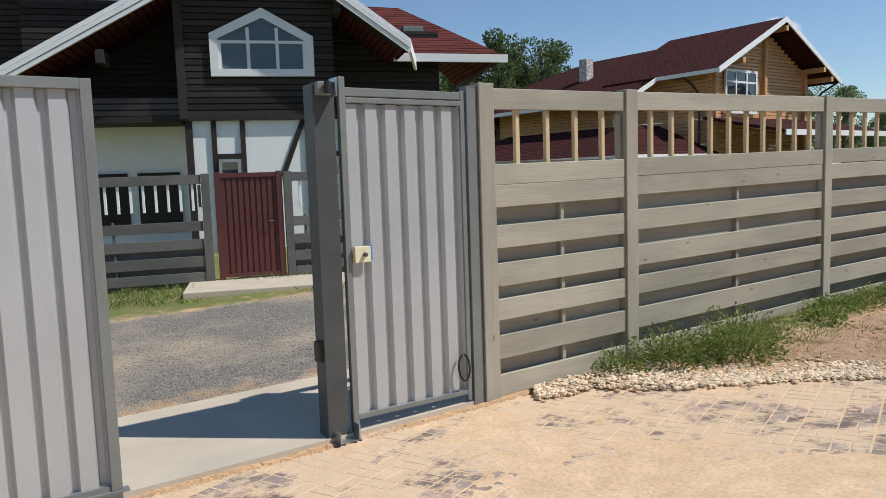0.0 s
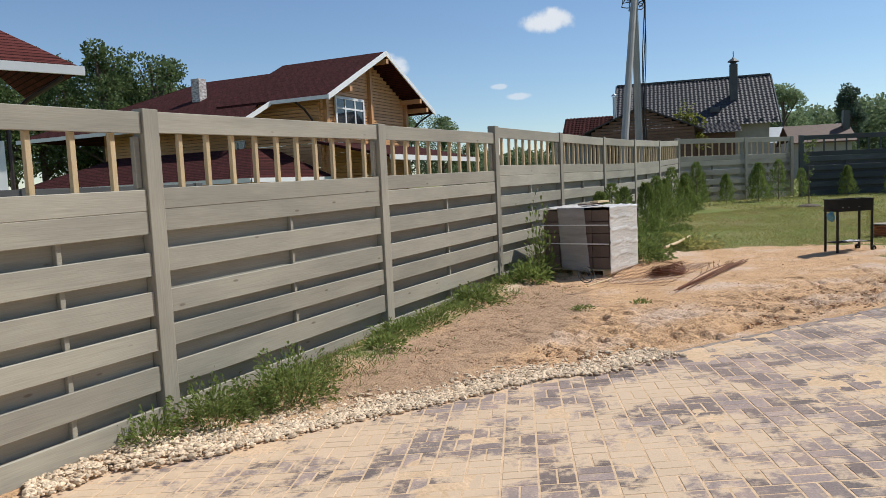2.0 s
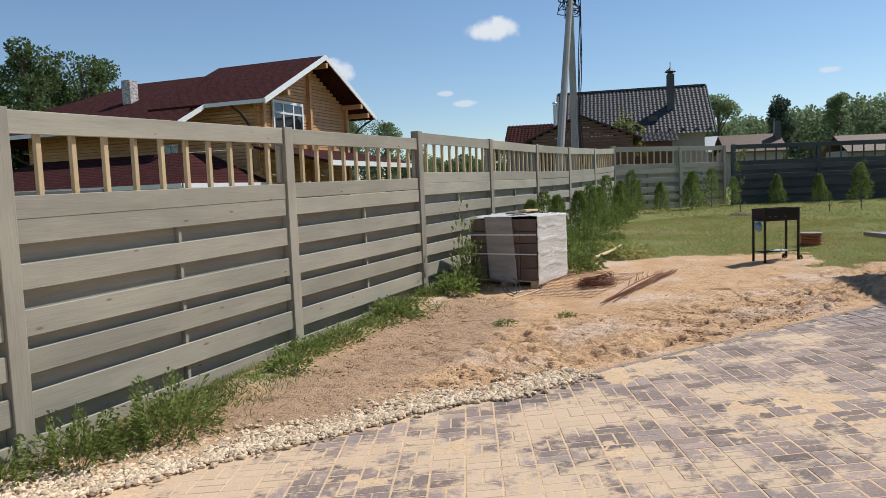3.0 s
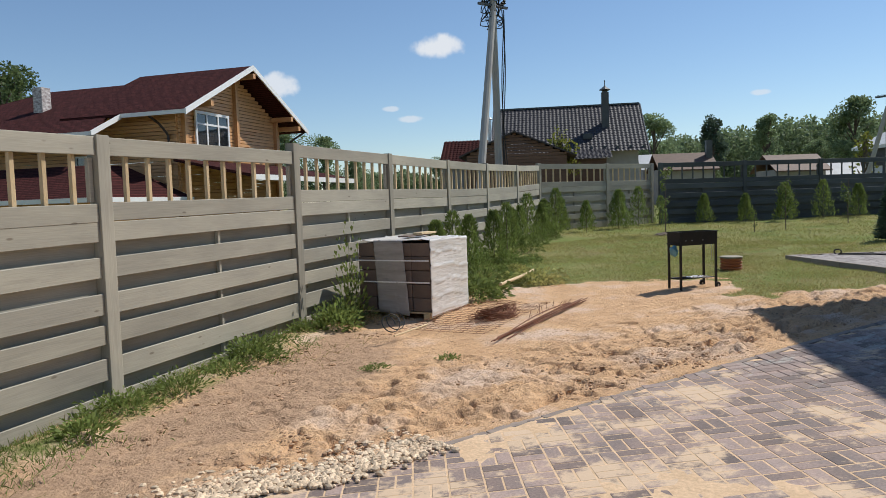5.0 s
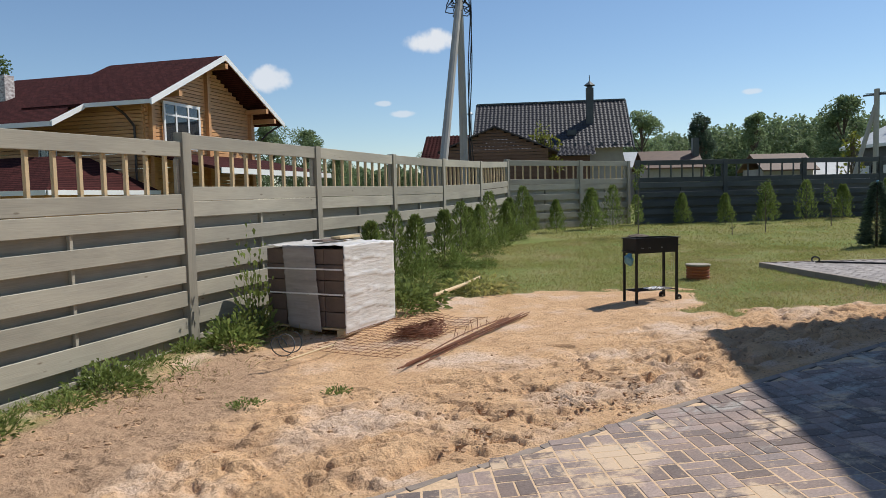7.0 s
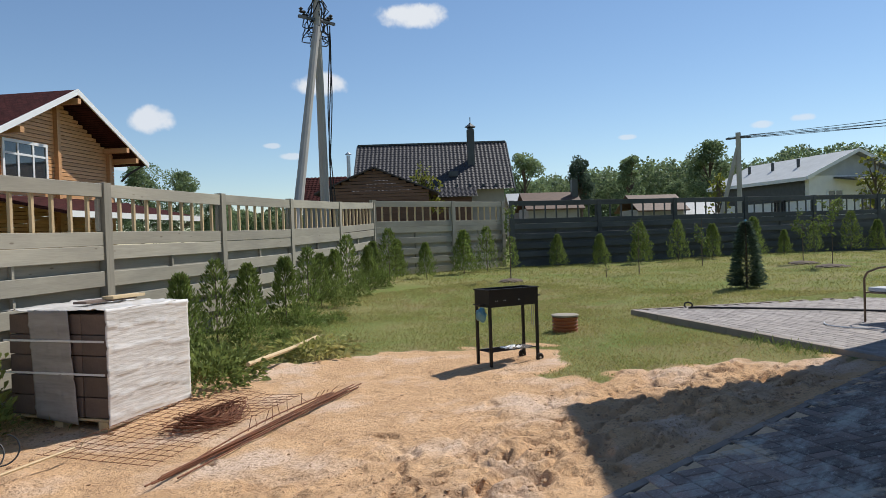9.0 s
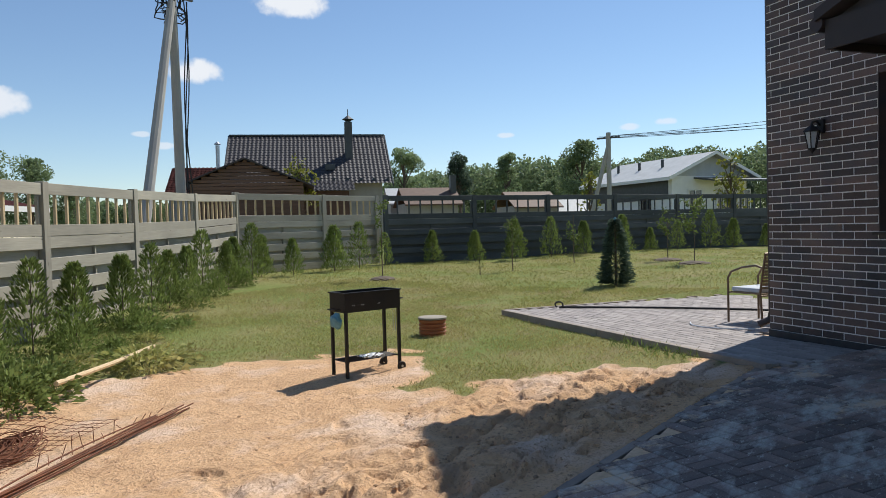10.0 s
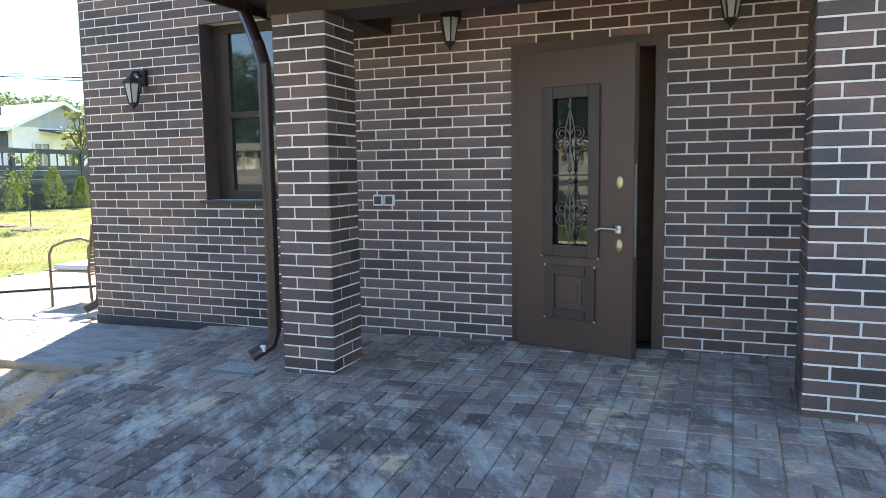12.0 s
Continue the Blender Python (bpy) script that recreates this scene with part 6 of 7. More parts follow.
# log chalet with a broad brown roof
chm = frame_of((21.44, 44.28), (-0.5793, 0.8151))        # x along the ridge, away from the gable; y is towards us
chalet = thing("log_chalet", chm, "varnished log chalet with a broad brown shingle roof and white verges", "house")
PZ, EZ, HW = 10.3, 6.88, 6.96
rf = bmesh.new()
roof_slab(rf, (0, 0, PZ), (8.35, 0, PZ), (8.35, HW, EZ), (0, HW, EZ))
roof_slab(rf, (8.35, 0, PZ), (0, 0, PZ), (0, -HW, EZ), (8.35, -HW, EZ))
part("roof", rf, ROOFBROWN, chalet)
wg = bmesh.new()
roof_slab(wg, (8.2, 0.0, 9.86), (15.7, 0.0, 9.86), (24.4, 9.23, 5.75), (4.21, 9.23, 5.75))
roof_slab(wg, (15.7, 0, 9.86), (8.2, 0, 9.86), (8.2, -9, 5.75), (24.4, -9, 5.75))
roof_slab(wg, (15.7, 0.05, 9.86), (15.7, -0.05, 9.86), (24.4, -9, 5.75), (24.4, 9.23, 5.75))
part("wing_roof", wg, ROOFBROWN, chalet)
tr = bmesh.new()
strip(tr, (-0.03, 0, PZ + 0.03), (-0.03, HW + 0.05, EZ + 0.03), 0.08, 0.32)
strip(tr, (-0.03, 0, PZ + 0.03), (-0.03, -HW - 0.05, EZ + 0.03), 0.08, 0.32)
strip(tr, (0, HW + 0.03, EZ), (4.2, HW + 0.03, EZ), 0.06, 0.22)
strip(tr, (4.18, HW, EZ), (4.18, 9.25, 5.78), 0.08, 0.28)
strip(tr, (4.2, 9.26, 5.75), (24.4, 9.26, 5.75), 0.06, 0.25)
part("fascia", tr, WHITETRIM, chalet)
GW2 = 5.6
planks(chalet, LOG, 1.0, 9.7, lambda z: (-min(GW2, (9.95 - z) * 2.0), min(GW2, (9.95 - z) * 2.0)), lambda t: (1.6, t), 0.21, 0.2, "log")
planks(chalet, LOG, -1.2, 6.9, lambda z: (1.6, 20.0), lambda t: (t, 5.6), 0.21, 0.2, "log")
planks(chalet, LOG, -1.2, 5.0, lambda z: (-5.6, 5.6), lambda t: (20.0, t), 0.21, 0.2, "log")
planks(chalet, LOG, -1.2, 5.0, lambda z: (1.6, 20.0), lambda t: (t, -5.6), 0.21, 0.2, "log")
for y in (-0.05, 5.2, -4.9):
    part("post", boxed(1.25, y - 0.13, -1.0, 1.5, y + 0.13, 9.8 - abs(y) * 0.5), LOG, chalet)
for y, z in ((0, 9.8), (-4.6, 7.6), (-5.6, 7.05), (4.6, 7.6)):
    part("beam", boxed(-0.1, y - 0.14, z - 0.3, 1.5, y + 0.14, z), LOG, chalet)
window_of(chalet, Matrix.Translation((1.36, 4.25, 4.6)) @ Matrix.Rotation(radians(-90), 4, "Z"), 3.4, 2.6, 3, (0.72,), back=DARKROOM, fw=0.16)
window_of(chalet, Matrix.Translation((8.5, 5.8, 3.3)) @ Matrix.Rotation(radians(180), 4, "Z"), 1.2, 1.5, 2, (), back=DARKROOM)
CHIMNEYBRICK = mat("whitewashed_chimney", (0.74, 0.70, 0.66), (0.22, 0.16, 0.15), 4.5, 14, 0.9, 0.4, wear=0.6, stretch=(1, 1, 1.8))
part("chimney", boxed(11.6, 4.2, 6.0, 12.3, 4.9, 9.22, 0.03), CHIMNEYBRICK, chalet, "pale brick chimney")
part("downpipe", pipe(bmesh.new(), [(2.5, HW, EZ - 0.1), (2.2, 6.3, EZ - 0.6), (2.0, 5.85, EZ - 1.2), (2.0, 5.85, 0)], 0.07, 8), BROWNPIPE, chalet)
part("downpipe", pipe(bmesh.new(), [(0.2, -HW, EZ - 0.1), (0.8, -6.2, EZ - 0.7), (1.2, -5.9, EZ - 1.2)], 0.07, 8), BROWNPIPE, chalet)
an = bmesh.new()
roof_slab(an, (4, 9.2, 4.0), (15, 9.2, 4.0), (19, 13.5, 2.2), (0.5, 13.5, 2.2))
roof_slab(an, (4, 9.2, 4.0), (0.5, 13.5, 2.2), (0.5, 6.0, 2.2), (4, 7.0, 4.0))
part("annex_roof", an, ROOFBROWN, chalet)
af = bmesh.new()
strip(af, (0.5, 13.55, 2.2), (19, 13.55, 2.2), 0.06, 0.22)
strip(af, (0.45, 13.5, 2.2), (0.45, 6, 2.2), 0.06, 0.22)
part("annex_fascia", af, WHITETRIM, chalet)
part("annex_wall", boxed(1.5, 6, -1.5, 18, 12.6, 2.1), LOG, chalet)
part("base", boxed(1.7, -5.4, -1.8, 19.8, 5.4, -1.0), CONCRETE, chalet)
porch = bmesh.new()
roof_slab(porch, (-3.4, 6.2, 3.3), (1.5, 6.2, 4.35), (1.5, -7, 4.35), (-3.4, -7, 3.3))
part("porch_roof", porch, ROOFBROWN, chalet)
part("porch_fascia", strip(bmesh.new(), (-3.45, 6.2, 3.3), (-3.45, -7.0, 3.3), 0.06, 0.3), WHITETRIM, chalet)

# house with a dark metal tile roof
dtm = frame_of((47.6, 40.9), (0.698, -0.716))
dth = thing("tiled_house", dtm, "low house with a dark wavy metal tile roof", "house")


def tile_roof(parent, x0, x1, y0, z0, y1, z1, material, wave=0.30, step=0.36):
    nx_ = int((x1 - x0) / wave * 6)
    ny_ = int(math.hypot(y1 - y0, z1 - z0) / step)
    v, f = [], []
    for j in range(ny_ + 1):
        for s in (0, 1):
            t = (j + s * 0.98) / (ny_ + 1)
            for i in range(nx_ + 1):
                x = x0 + (x1 - x0) * i / nx_
                v.append((x, y0 + (y1 - y0) * t, z0 + (z1 - z0) * t + 0.026 * math.sin(2 * math.pi * x / wave) + 0.035 * s))
    w = nx_ + 1
    for r_ in range(2 * (ny_ + 1) - 1):
        for i in range(nx_):
            f.append((r_ * w + i, r_ * w + i + 1, (r_ + 1) * w + i + 1, (r_ + 1) * w + i))
    return raw("roof", v, f, material, parent)


tile_roof(dth, -6.8, 4.75, 0.0, 8.75, -5.2, 4.75, ROOFDARK)
tile_roof(dth, -6.8, 4.75, 0.0, 8.75, 5.2, 4.75, ROOFDARK)
tile_roof(dth, -2.1, 2.0, -4.9, 4.98, -7.0, 4.2, ROOFDARK)
rb = bmesh.new()
strip(rb, (-6.85, 0, 8.8), (-6.85, -5.3, 4.75), 0.08, 0.25)
strip(rb, (4.8, 0, 8.8), (4.8, -5.3, 4.75), 0.08, 0.25)
strip(rb, (-6.8, 0, 8.86), (4.75, 0, 8.86), 0.2, 0.12)
part("verge", rb, STEELDARK, dth)
GREYBLOCK = mat("grey_block_wall", (0.38, 0.37, 0.35), (0.32, 0.31, 0.29), 2, 30, 0.9, 0.3)
part("wall", boxed(-6.1, -4.3, -1, 4.1, 4.3, 4.9), GREYBLOCK, dth)
part("porch_wall", boxed(-1.8, -6.4, -1, 1.6, -4.31, 4.2), BROWNWOOD, dth)
gg = bmesh.new()
prism(gg, [(-4.3, 4.9), (4.3, 4.9), (0, 8.3)], -6.1, -5.9)
for q in gg.verts:
    q.co = Vector((q.co.y, q.co.x, q.co.z))
part("gable", gg, BROWNWOOD, dth)
cm_ = part("chimney", boxed(1.62, -2.6, 5.5, 2.17, -2.05, 9.45, 0.02), STEELDARK, dth)
part("cowl", lathe(bmesh.new(), ((0.2, 0), (0.2, 0.1), (0.45, 0.2), (0.1, 0.45), (0.03, 0.55), (0.03, 0.95)), 8, (1.895, -2.32, 9.45)), STEELDARK, cm_)
part("rooflight", boxed(0.1, -3.9, 5.85, 0.8, -3.2, 6.25, 0.02), STEELDARK, dth)
for k in range(12):
    part("snow_guard", boxed(-6.1 + k * 0.95, -4.9, 5.0, -5.9 + k * 0.95, -4.82, 5.18), STEELDARK, dth)
bgm = frame_of((35.0, 35.2), (0.698, -0.716))
bgh = thing("plank_shed", bgm, "weathered brown plank outbuilding with a shallow gable", "shed")
planks(bgh, BROWNWOOD, 0.0, 5.7, lambda z: (-min(3.1, (5.75 - z) * 2.3), min(3.3, (5.75 - z) * 2.3)), lambda t: (t, 0.0), 0.2, 0.06)
srf = bmesh.new()
roof_slab(srf, (0, -0.3, 5.85), (0, 7, 5.85), (-3.6, 7, 4.35), (-3.6, -0.3, 4.35), 0.1)
roof_slab(srf, (0, 7, 5.85), (0, -0.3, 5.85), (3.9, -0.3, 4.2), (3.9, 7, 4.2), 0.1)
part("roof", srf, DARKTRIM, bgh)
part("wall", boxed(-3.1, 0.05, 0, 3.2, 6.5, 4.2), BROWNWOOD, bgh)
part("flue", tube(bmesh.new(), (-1.7, 2, 4.9), (-1.7, 2, 6.8), 0.12, seg=12), ZINC, bgh)
part("cap", lathe(bmesh.new(), ((0.2, 0), (0.2, 0.04), (0.05, 0.16)), 10, (-1.7, 2, 6.85)), ZINC, bgh)
sm2 = thing("tiled_house", frame_of((41.0, 50.5), (0.698, -0.716)), "small far house with a dark red tile roof", "house")
tile_roof(sm2, 0.2, 5, 0, 6.6, -4.0, 4.2, ROOFBROWN)
tile_roof(sm2, 0.2, 5, 0, 6.6, 4.0, 4.2, ROOFBROWN)
part("wall", boxed(0.5, -3.6, -1, 4.7, 3.6, 4.3), GREYBLOCK, sm2)

# white house with a grey roof
whm = frame_of((60.6, 18.2), (0.584, 0.812))        # x along the long wall, away; gable along -y
wh_ = thing("white_house", whm, "single storey white house with a pale grey roof", "house")
part("wall", boxed(0, -7.0, 0, 11.2, 0, 4.9), WHITEPLASTER, wh_)
wrf = bmesh.new()
roof_slab(wrf, (-0.7, -3.5, 6.7), (11.8, -3.5, 6.7), (11.8, 0.7, 4.8), (-0.7, 0.7, 4.8), 0.14)
roof_slab(wrf, (11.8, -3.5, 6.7), (-0.7, -3.5, 6.7), (-0.7, -7.7, 4.8), (11.8, -7.7, 4.8), 0.14)
part("roof", wrf, ROOFGREY, wh_)
wgb = bmesh.new()
prism(wgb, [(-7.0, 4.9), (0, 4.9), (-3.5, 6.55)], -0.02, 0.15)
for q in wgb.verts:
    q.co = Vector((q.co.y, q.co.x, q.co.z))
part("gable", wgb, ROOFGREY, wh_)
wt = bmesh.new()
strip(wt, (-0.72, 0.75, 4.82), (-0.72, -3.5, 6.75), 0.08, 0.25)
strip(wt, (-0.72, -7.75, 4.82), (-0.72, -3.5, 6.75), 0.08, 0.25)
strip(wt, (-0.7, 0.72, 4.8), (11.8, 0.72, 4.8), 0.08, 0.25)
part("fascia", wt, WHITETRIM, wh_)
part("porch_roof", roof_slab(bmesh.new(), (-2.2, -2.0, 4.5), (0, -2.0, 4.8), (0, -7.5, 4.8), (-2.2, -7.5, 4.5), 0.12), STEELDARK, wh_)
part("band", boxed(0.4, 0.005, 3.2, 11, 0.06, 4.7), STEELDARK, wh_)
for x in (2.5, 7.5):
    window_of(wh_, Matrix.Translation((x + 1.2, 0.08, 2.0)) @ Matrix.Rotation(radians(180), 4, "Z"), 1.2, 1.3, 2, (), DARKTRIM, back=DARKROOM)
for y in (-1.4, -4.0, -6.0):
    window_of(wh_, Matrix.Translation((-0.08, y, 2.2)) @ Matrix.Rotation(radians(-90), 4, "Z"), 1.3, 1.7, 2, (), WHITETRIM, back=DARKROOM)
for k in range(3):
    part("vent", tube(bmesh.new(), (3 + k * 3, -1.5, 5.6), (3 + k * 3, -1.5, 6.4), 0.12, seg=8), STEELDARK, wh_)
# small roofs in the distance
for k, (x, y, w, h, hd_, m_) in enumerate(((62, 42.5, 6, 5.3, (0.7, -0.7), ROOFGREY), (68, 34, 5, 4.7, (0.8, -0.6), BROWNWOOD), (72, 31, 8, 4.2, (0.6, -0.8), ROOFGREY), (80, 30, 5, 5.5, (0.6, -0.8), ROOFRED), (58, 38.5, 5, 5.0, (0.75, -0.66), BROWNWOOD))):
    e = thing("far_house", frame_of((x, y), hd_), "far low house with a plain pitched roof", "house", "far houses")
    part("wall", boxed(-w / 2 + 0.3, -2, -1, w / 2 - 0.3, 2, h - 1.4), GREYBLOCK, e)
    q = roof_slab(bmesh.new(), (-w / 2, 0, h), (w / 2, 0, h), (w / 2, -2.6, h - 1.5), (-w / 2, -2.6, h - 1.5), 0.12)
    roof_slab(q, (w / 2, 0, h), (-w / 2, 0, h), (-w / 2, 2.6, h - 1.5), (w / 2, 2.6, h - 1.5), 0.12)
    part("roof", q, m_, e)
    if k == 4:
        part("chimney", boxed(1.9, -0.9, h - 1.2, 2.4, -0.4, h + 1.0), STEELDARK, e)

# black timber house over the road
bhm = frame_of((-4.4, 18.15), (0.975, 0.22))         # x along its front, y away from us
bh_ = thing("timber_house", bhm, "black timber house with white half timbered ground floor and red roof", "house")
planks(bh_, BLACKSID, 3.05, 7.0, lambda z: (-1.95, 1.75), lambda t: (t, 0.0), 0.155, 0.05)
part("wall", boxed(-1.95, 0.03, 3.0, 1.75, 6.0, 6.9), BLACKSID, bh_)
part("post", boxed(-2.05, -0.06, 3.0, -1.85, 0.1, 7.2), BLACKSID, bh_)
planks(bh_, BLACKSID, 3.05, 5.6, lambda z: (1.75, 5.0), lambda t: (t, 2.1), 0.155, 0.05)
part("wall", boxed(1.75, 2.13, 0.0, 5.0, 6.0, 5.2), BLACKSID, bh_)
planks(bh_, BLACKSID, 2.95, 6.3, lambda z: (-6.0, -2.05), lambda t: (t, 2.2), 0.155, 0.05)
part("wall", boxed(-6.0, 2.23, 0.0, -2.05, 6.0, 6.2), BLACKSID, bh_)
part("balcony_floor", boxed(-6.0, 0.2, 2.95, -2.06, 2.15, 3.1), BLACKSID, bh_)
planks(bh_, BROWNPIPE, 3.1, 3.55, lambda z: (-6.0, -2.06), lambda t: (t, 0.25), 0.15, 0.05, "rail_board")
part("plaster", boxed(-1.95, 0.08, -0.6, 1.9, 0.3, 2.98), WHITEPLASTER, bh_)
part("plaster", boxed(-6.0, 1.6, -0.6, -1.96, 1.8, 2.95), WHITEPLASTER, bh_)
part("plaster", boxed(-1.96, 0.31, -0.6, -1.8, 1.59, 2.95), WHITEPLASTER, bh_)
part("plaster", boxed(1.91, 1.8, -0.6, 5.0, 2.0, 2.98), WHITEPLASTER, bh_)
part("shutter", boxed(-3.35, 1.5, 0.2, -2.3, 1.59, 1.75), BLACKSID, bh_)
part("shutter", boxed(-5.6, 1.5, 0.2, -3.6, 1.59, 1.75), BLACKSID, bh_)
for x, w in ((-1.95, 0.17), (-1.34, 0.12), (-0.65, 0.12), (0.94, 0.12), (1.78, 0.12)):
    part("timber", boxed(x, 0.02, -0.6, x + w, 0.12, 3.0), BLACKSID, bh_)
part("timber", boxed(-2.1, -0.04, 2.96, 1.9, 0.14, 3.08), BLACKSID, bh_)
part("timber", boxed(-1.22, 0.03, 2.02, -0.65, 0.11, 2.14), BLACKSID, bh_)
part("timber", boxed(1.06, 0.03, 2.02, 1.78, 0.11, 2.14), BLACKSID, bh_)
br = bmesh.new()
prism(br, [(0.84, 2.96), (0.98, 2.96), (0.42, 1.55), (0.28, 1.55)], 0.03, 0.11)
part("brace", br, BLACKSID, bh_)
GREYTRIM = mat("grey_window_frame", (0.35, 0.36, 0.37), None, 3, 40, 0.5, 0.05)
for x in (-1.2, 1.12):
    window_of(bh_, Matrix.Translation((x, 0.02, 0.9)), 0.52, 1.1, 1, (), GREYTRIM, back=DARKROOM, fw=0.07)
# five-cornered gable window
pw = bmesh.new()
outer = [(-1.25, 4.02), (1.25, 4.02), (1.25, 5.0), (0.02, 5.68), (-1.25, 5.05)]
inner = [(-1.05, 4.2), (1.05, 4.2), (1.05, 4.88), (0.02, 5.44), (-1.05, 4.93)]
for i in range(5):
    j = (i + 1) % 5
    q = [outer[i], outer[j], inner[j], inner[i]]
    a_ = [pw.verts.new((x, -0.10, z)) for x, z in q]
    b_ = [pw.verts.new((x, 0.04, z)) for x, z in q]
    pw.faces.new(a_)
    for k in range(4):
        pw.faces.new((a_[k], b_[k], b_[(k + 1) % 4], a_[(k + 1) % 4]))
bmesh.ops.recalc_face_normals(pw, faces=list(pw.faces))
gw_ = part("gable_window", pw, WHITETRIM, bh_, "white framed pentagonal window")
for b in ((-0.38, -0.08, 4.2, -0.30, 0.03, 5.2), (0.32, -0.08, 4.2, 0.40, 0.03, 5.2), (-1.05, -0.075, 4.82, 1.05, 0.03, 4.89), (-1.05, -0.07, 4.2, -0.98, 0.02, 4.82), (0.98, -0.07, 4.2, 1.05, 0.02, 4.82)):
    part("bar", boxed(*b), WHITETRIM, gw_)
gp = bmesh.new()
prism(gp, inner, -0.035, -0.028)
part("pane", gp, glass_mat("clear_window_glass", (0.8, 0.84, 0.88), 0.72), gw_).visible_shadow = False
gc = bmesh.new()
prism(gc, inner, -0.027, -0.024)
part("curtain", gc, CURTAIN, gw_)
brf = bmesh.new()
PK = 7.35
roof_slab(brf, (0, -0.6, PK), (0, 7, PK), (-6.2, 7, PK - 6.2 * 0.57), (-6.2, -0.6, PK - 6.2 * 0.57), 0.2)
roof_slab(brf, (0, 7, PK), (0, -0.6, PK), (3.6, -0.6, PK - 3.6 * 0.70), (3.6, 7, PK - 3.6 * 0.70), 0.2)
part("roof", brf, ROOFRED, bh_)
rw = bmesh.new()
roof_slab(rw, (2.0, 3.9, 6.72), (4.2, 3.9, 6.66), (6.75, 1.2, 4.78), (3.5, 1.2, 4.82), 0.12)
roof_slab(rw, (4.2, 3.9, 6.66), (4.2, 5.4, 6.66), (6.75, 7, 4.78), (6.75, 1.2, 4.78), 0.12)
part("wing_roof", rw, ROOFRED, bh_)
planks(bh_, BLACKSID, 3.0, 7.0, lambda z: (-11.0, -6.05), lambda t: (t, 2.6), 0.155, 0.05)
part("wall", boxed(-11.0, 2.63, 0.0, -6.05, 6.0, 7.0), BLACKSID, bh_)
part("side_roof", roof_slab(bmesh.new(), (-11.5, 1.9, 6.95), (-2.0, 1.9, 6.95), (-2.0, 5.5, 9.0), (-11.5, 5.5, 9.0), 0.14), ROOFRED, bh_)
part("side_fascia", strip(bmesh.new(), (-11.5, 1.86, 6.98), (-3.2, 1.86, 6.98), 0.06, 0.22), BLACKSID, bh_)
part("rooflight", boxed(4.0, 2.2, 5.4, 4.6, 2.7, 5.78, 0.02), STEELGREY, bh_)
for k in range(3):
    dy, dz = -0.64 - 0.02 * (k % 2), 0.06 - k * 0.13
    part("fascia", strip(bmesh.new(), (0, dy, PK + dz), (-6.2, dy, PK - 6.2 * 0.57 + dz), 0.07, 0.115), WHITETRIM, bh_)
    part("fascia", strip(bmesh.new(), (0, dy, PK + dz), (3.6, dy, PK - 3.6 * 0.70 + dz), 0.07, 0.115), WHITETRIM, bh_)
part("fascia", strip(bmesh.new(), (3.6, -0.62, PK - 3.6 * 0.7 + 0.05), (4.1, 1.15, 4.66), 0.07, 0.3), WHITETRIM, bh_)
part("fascia", strip(bmesh.new(), (3.5, 1.16, 4.82), (6.8, 1.16, 4.8), 0.08, 0.22), WHITETRIM, bh_)
part("soffit", roof_slab(bmesh.new(), (0, -0.55, PK - 0.23), (0, 0.0, PK - 0.23), (3.5, 0.0, PK - 2.68), (3.5, -0.55, PK - 2.68), 0.02), DARKTRIM, bh_)
for x in (-3.75, 1.75):
    part("bracket", boxed(x, -0.5, PK - 0.62 * abs(x) - 0.75, x + 0.18, 0.2, PK - 0.62 * abs(x) - 0.45), BLACKSID, bh_)
part("downpipe", pipe(bmesh.new(), [(6.3, 1.2, 4.5), (5.6, 1.7, 4.0), (5.15, 2.0, 3.5), (5.15, 2.0, 0)], 0.06, 8), BROWNPIPE, bh_)

# fence and wicket across the road
acr = Vector((0.955, 0.297)).normalized()
SIX = tuple((a - 0.06, b - 0.06) for a, b in BOARDS[1:])
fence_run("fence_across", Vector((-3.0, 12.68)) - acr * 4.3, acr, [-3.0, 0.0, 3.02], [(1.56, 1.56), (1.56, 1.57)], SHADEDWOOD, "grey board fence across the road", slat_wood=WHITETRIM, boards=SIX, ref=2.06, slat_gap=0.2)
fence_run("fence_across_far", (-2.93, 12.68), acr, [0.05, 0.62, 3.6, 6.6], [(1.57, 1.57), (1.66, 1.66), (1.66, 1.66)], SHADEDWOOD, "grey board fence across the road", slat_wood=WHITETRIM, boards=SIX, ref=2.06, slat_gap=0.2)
rwk = thing("red_wicket", frame_of((-4.08, 12.34), acr), "closed brown red wicket of profiled steel across the road", "gate")
for n_, b in (("post", (0.0, -0.04, -0.6, 0.1, 0.06, 1.6)), ("post", (1.05, -0.04, -0.6, 1.15, 0.06, 1.6)), ("rail", (0.1, -0.03, 1.5, 1.05, 0.03, 1.58)), ("rail", (0.1, -0.03, -0.24, 1.05, 0.03, -0.18))):
    part(n_, boxed(*b, bevel=0.004), REDSTEEL, rwk)
o = part("sheet", sheet_mesh(0.95, 1.68, 0.1, 0.02), REDSTEEL, rwk)
o.location = (0.1, -0.01, -0.18)
part("door_handle", pipe(bmesh.new(), [(0.98, -0.03, 0.72), (0.98, -0.08, 0.72), (0.88, -0.08, 0.72)], 0.012, 6), STEELDARK, rwk)
sl = boxed(0, 0, -0.12, 3.2, 1.4, 0.0, 0.01)
tagged(link("pavement_step", sl, CONCRETE), "pale concrete slab before the red wicket", "slab", kind="structure").matrix_basis = frame_of((-4.25, 10.9), (0.97, 0.24)) @ Matrix.Translation((0, 0, -0.28))
PR.seed(31)
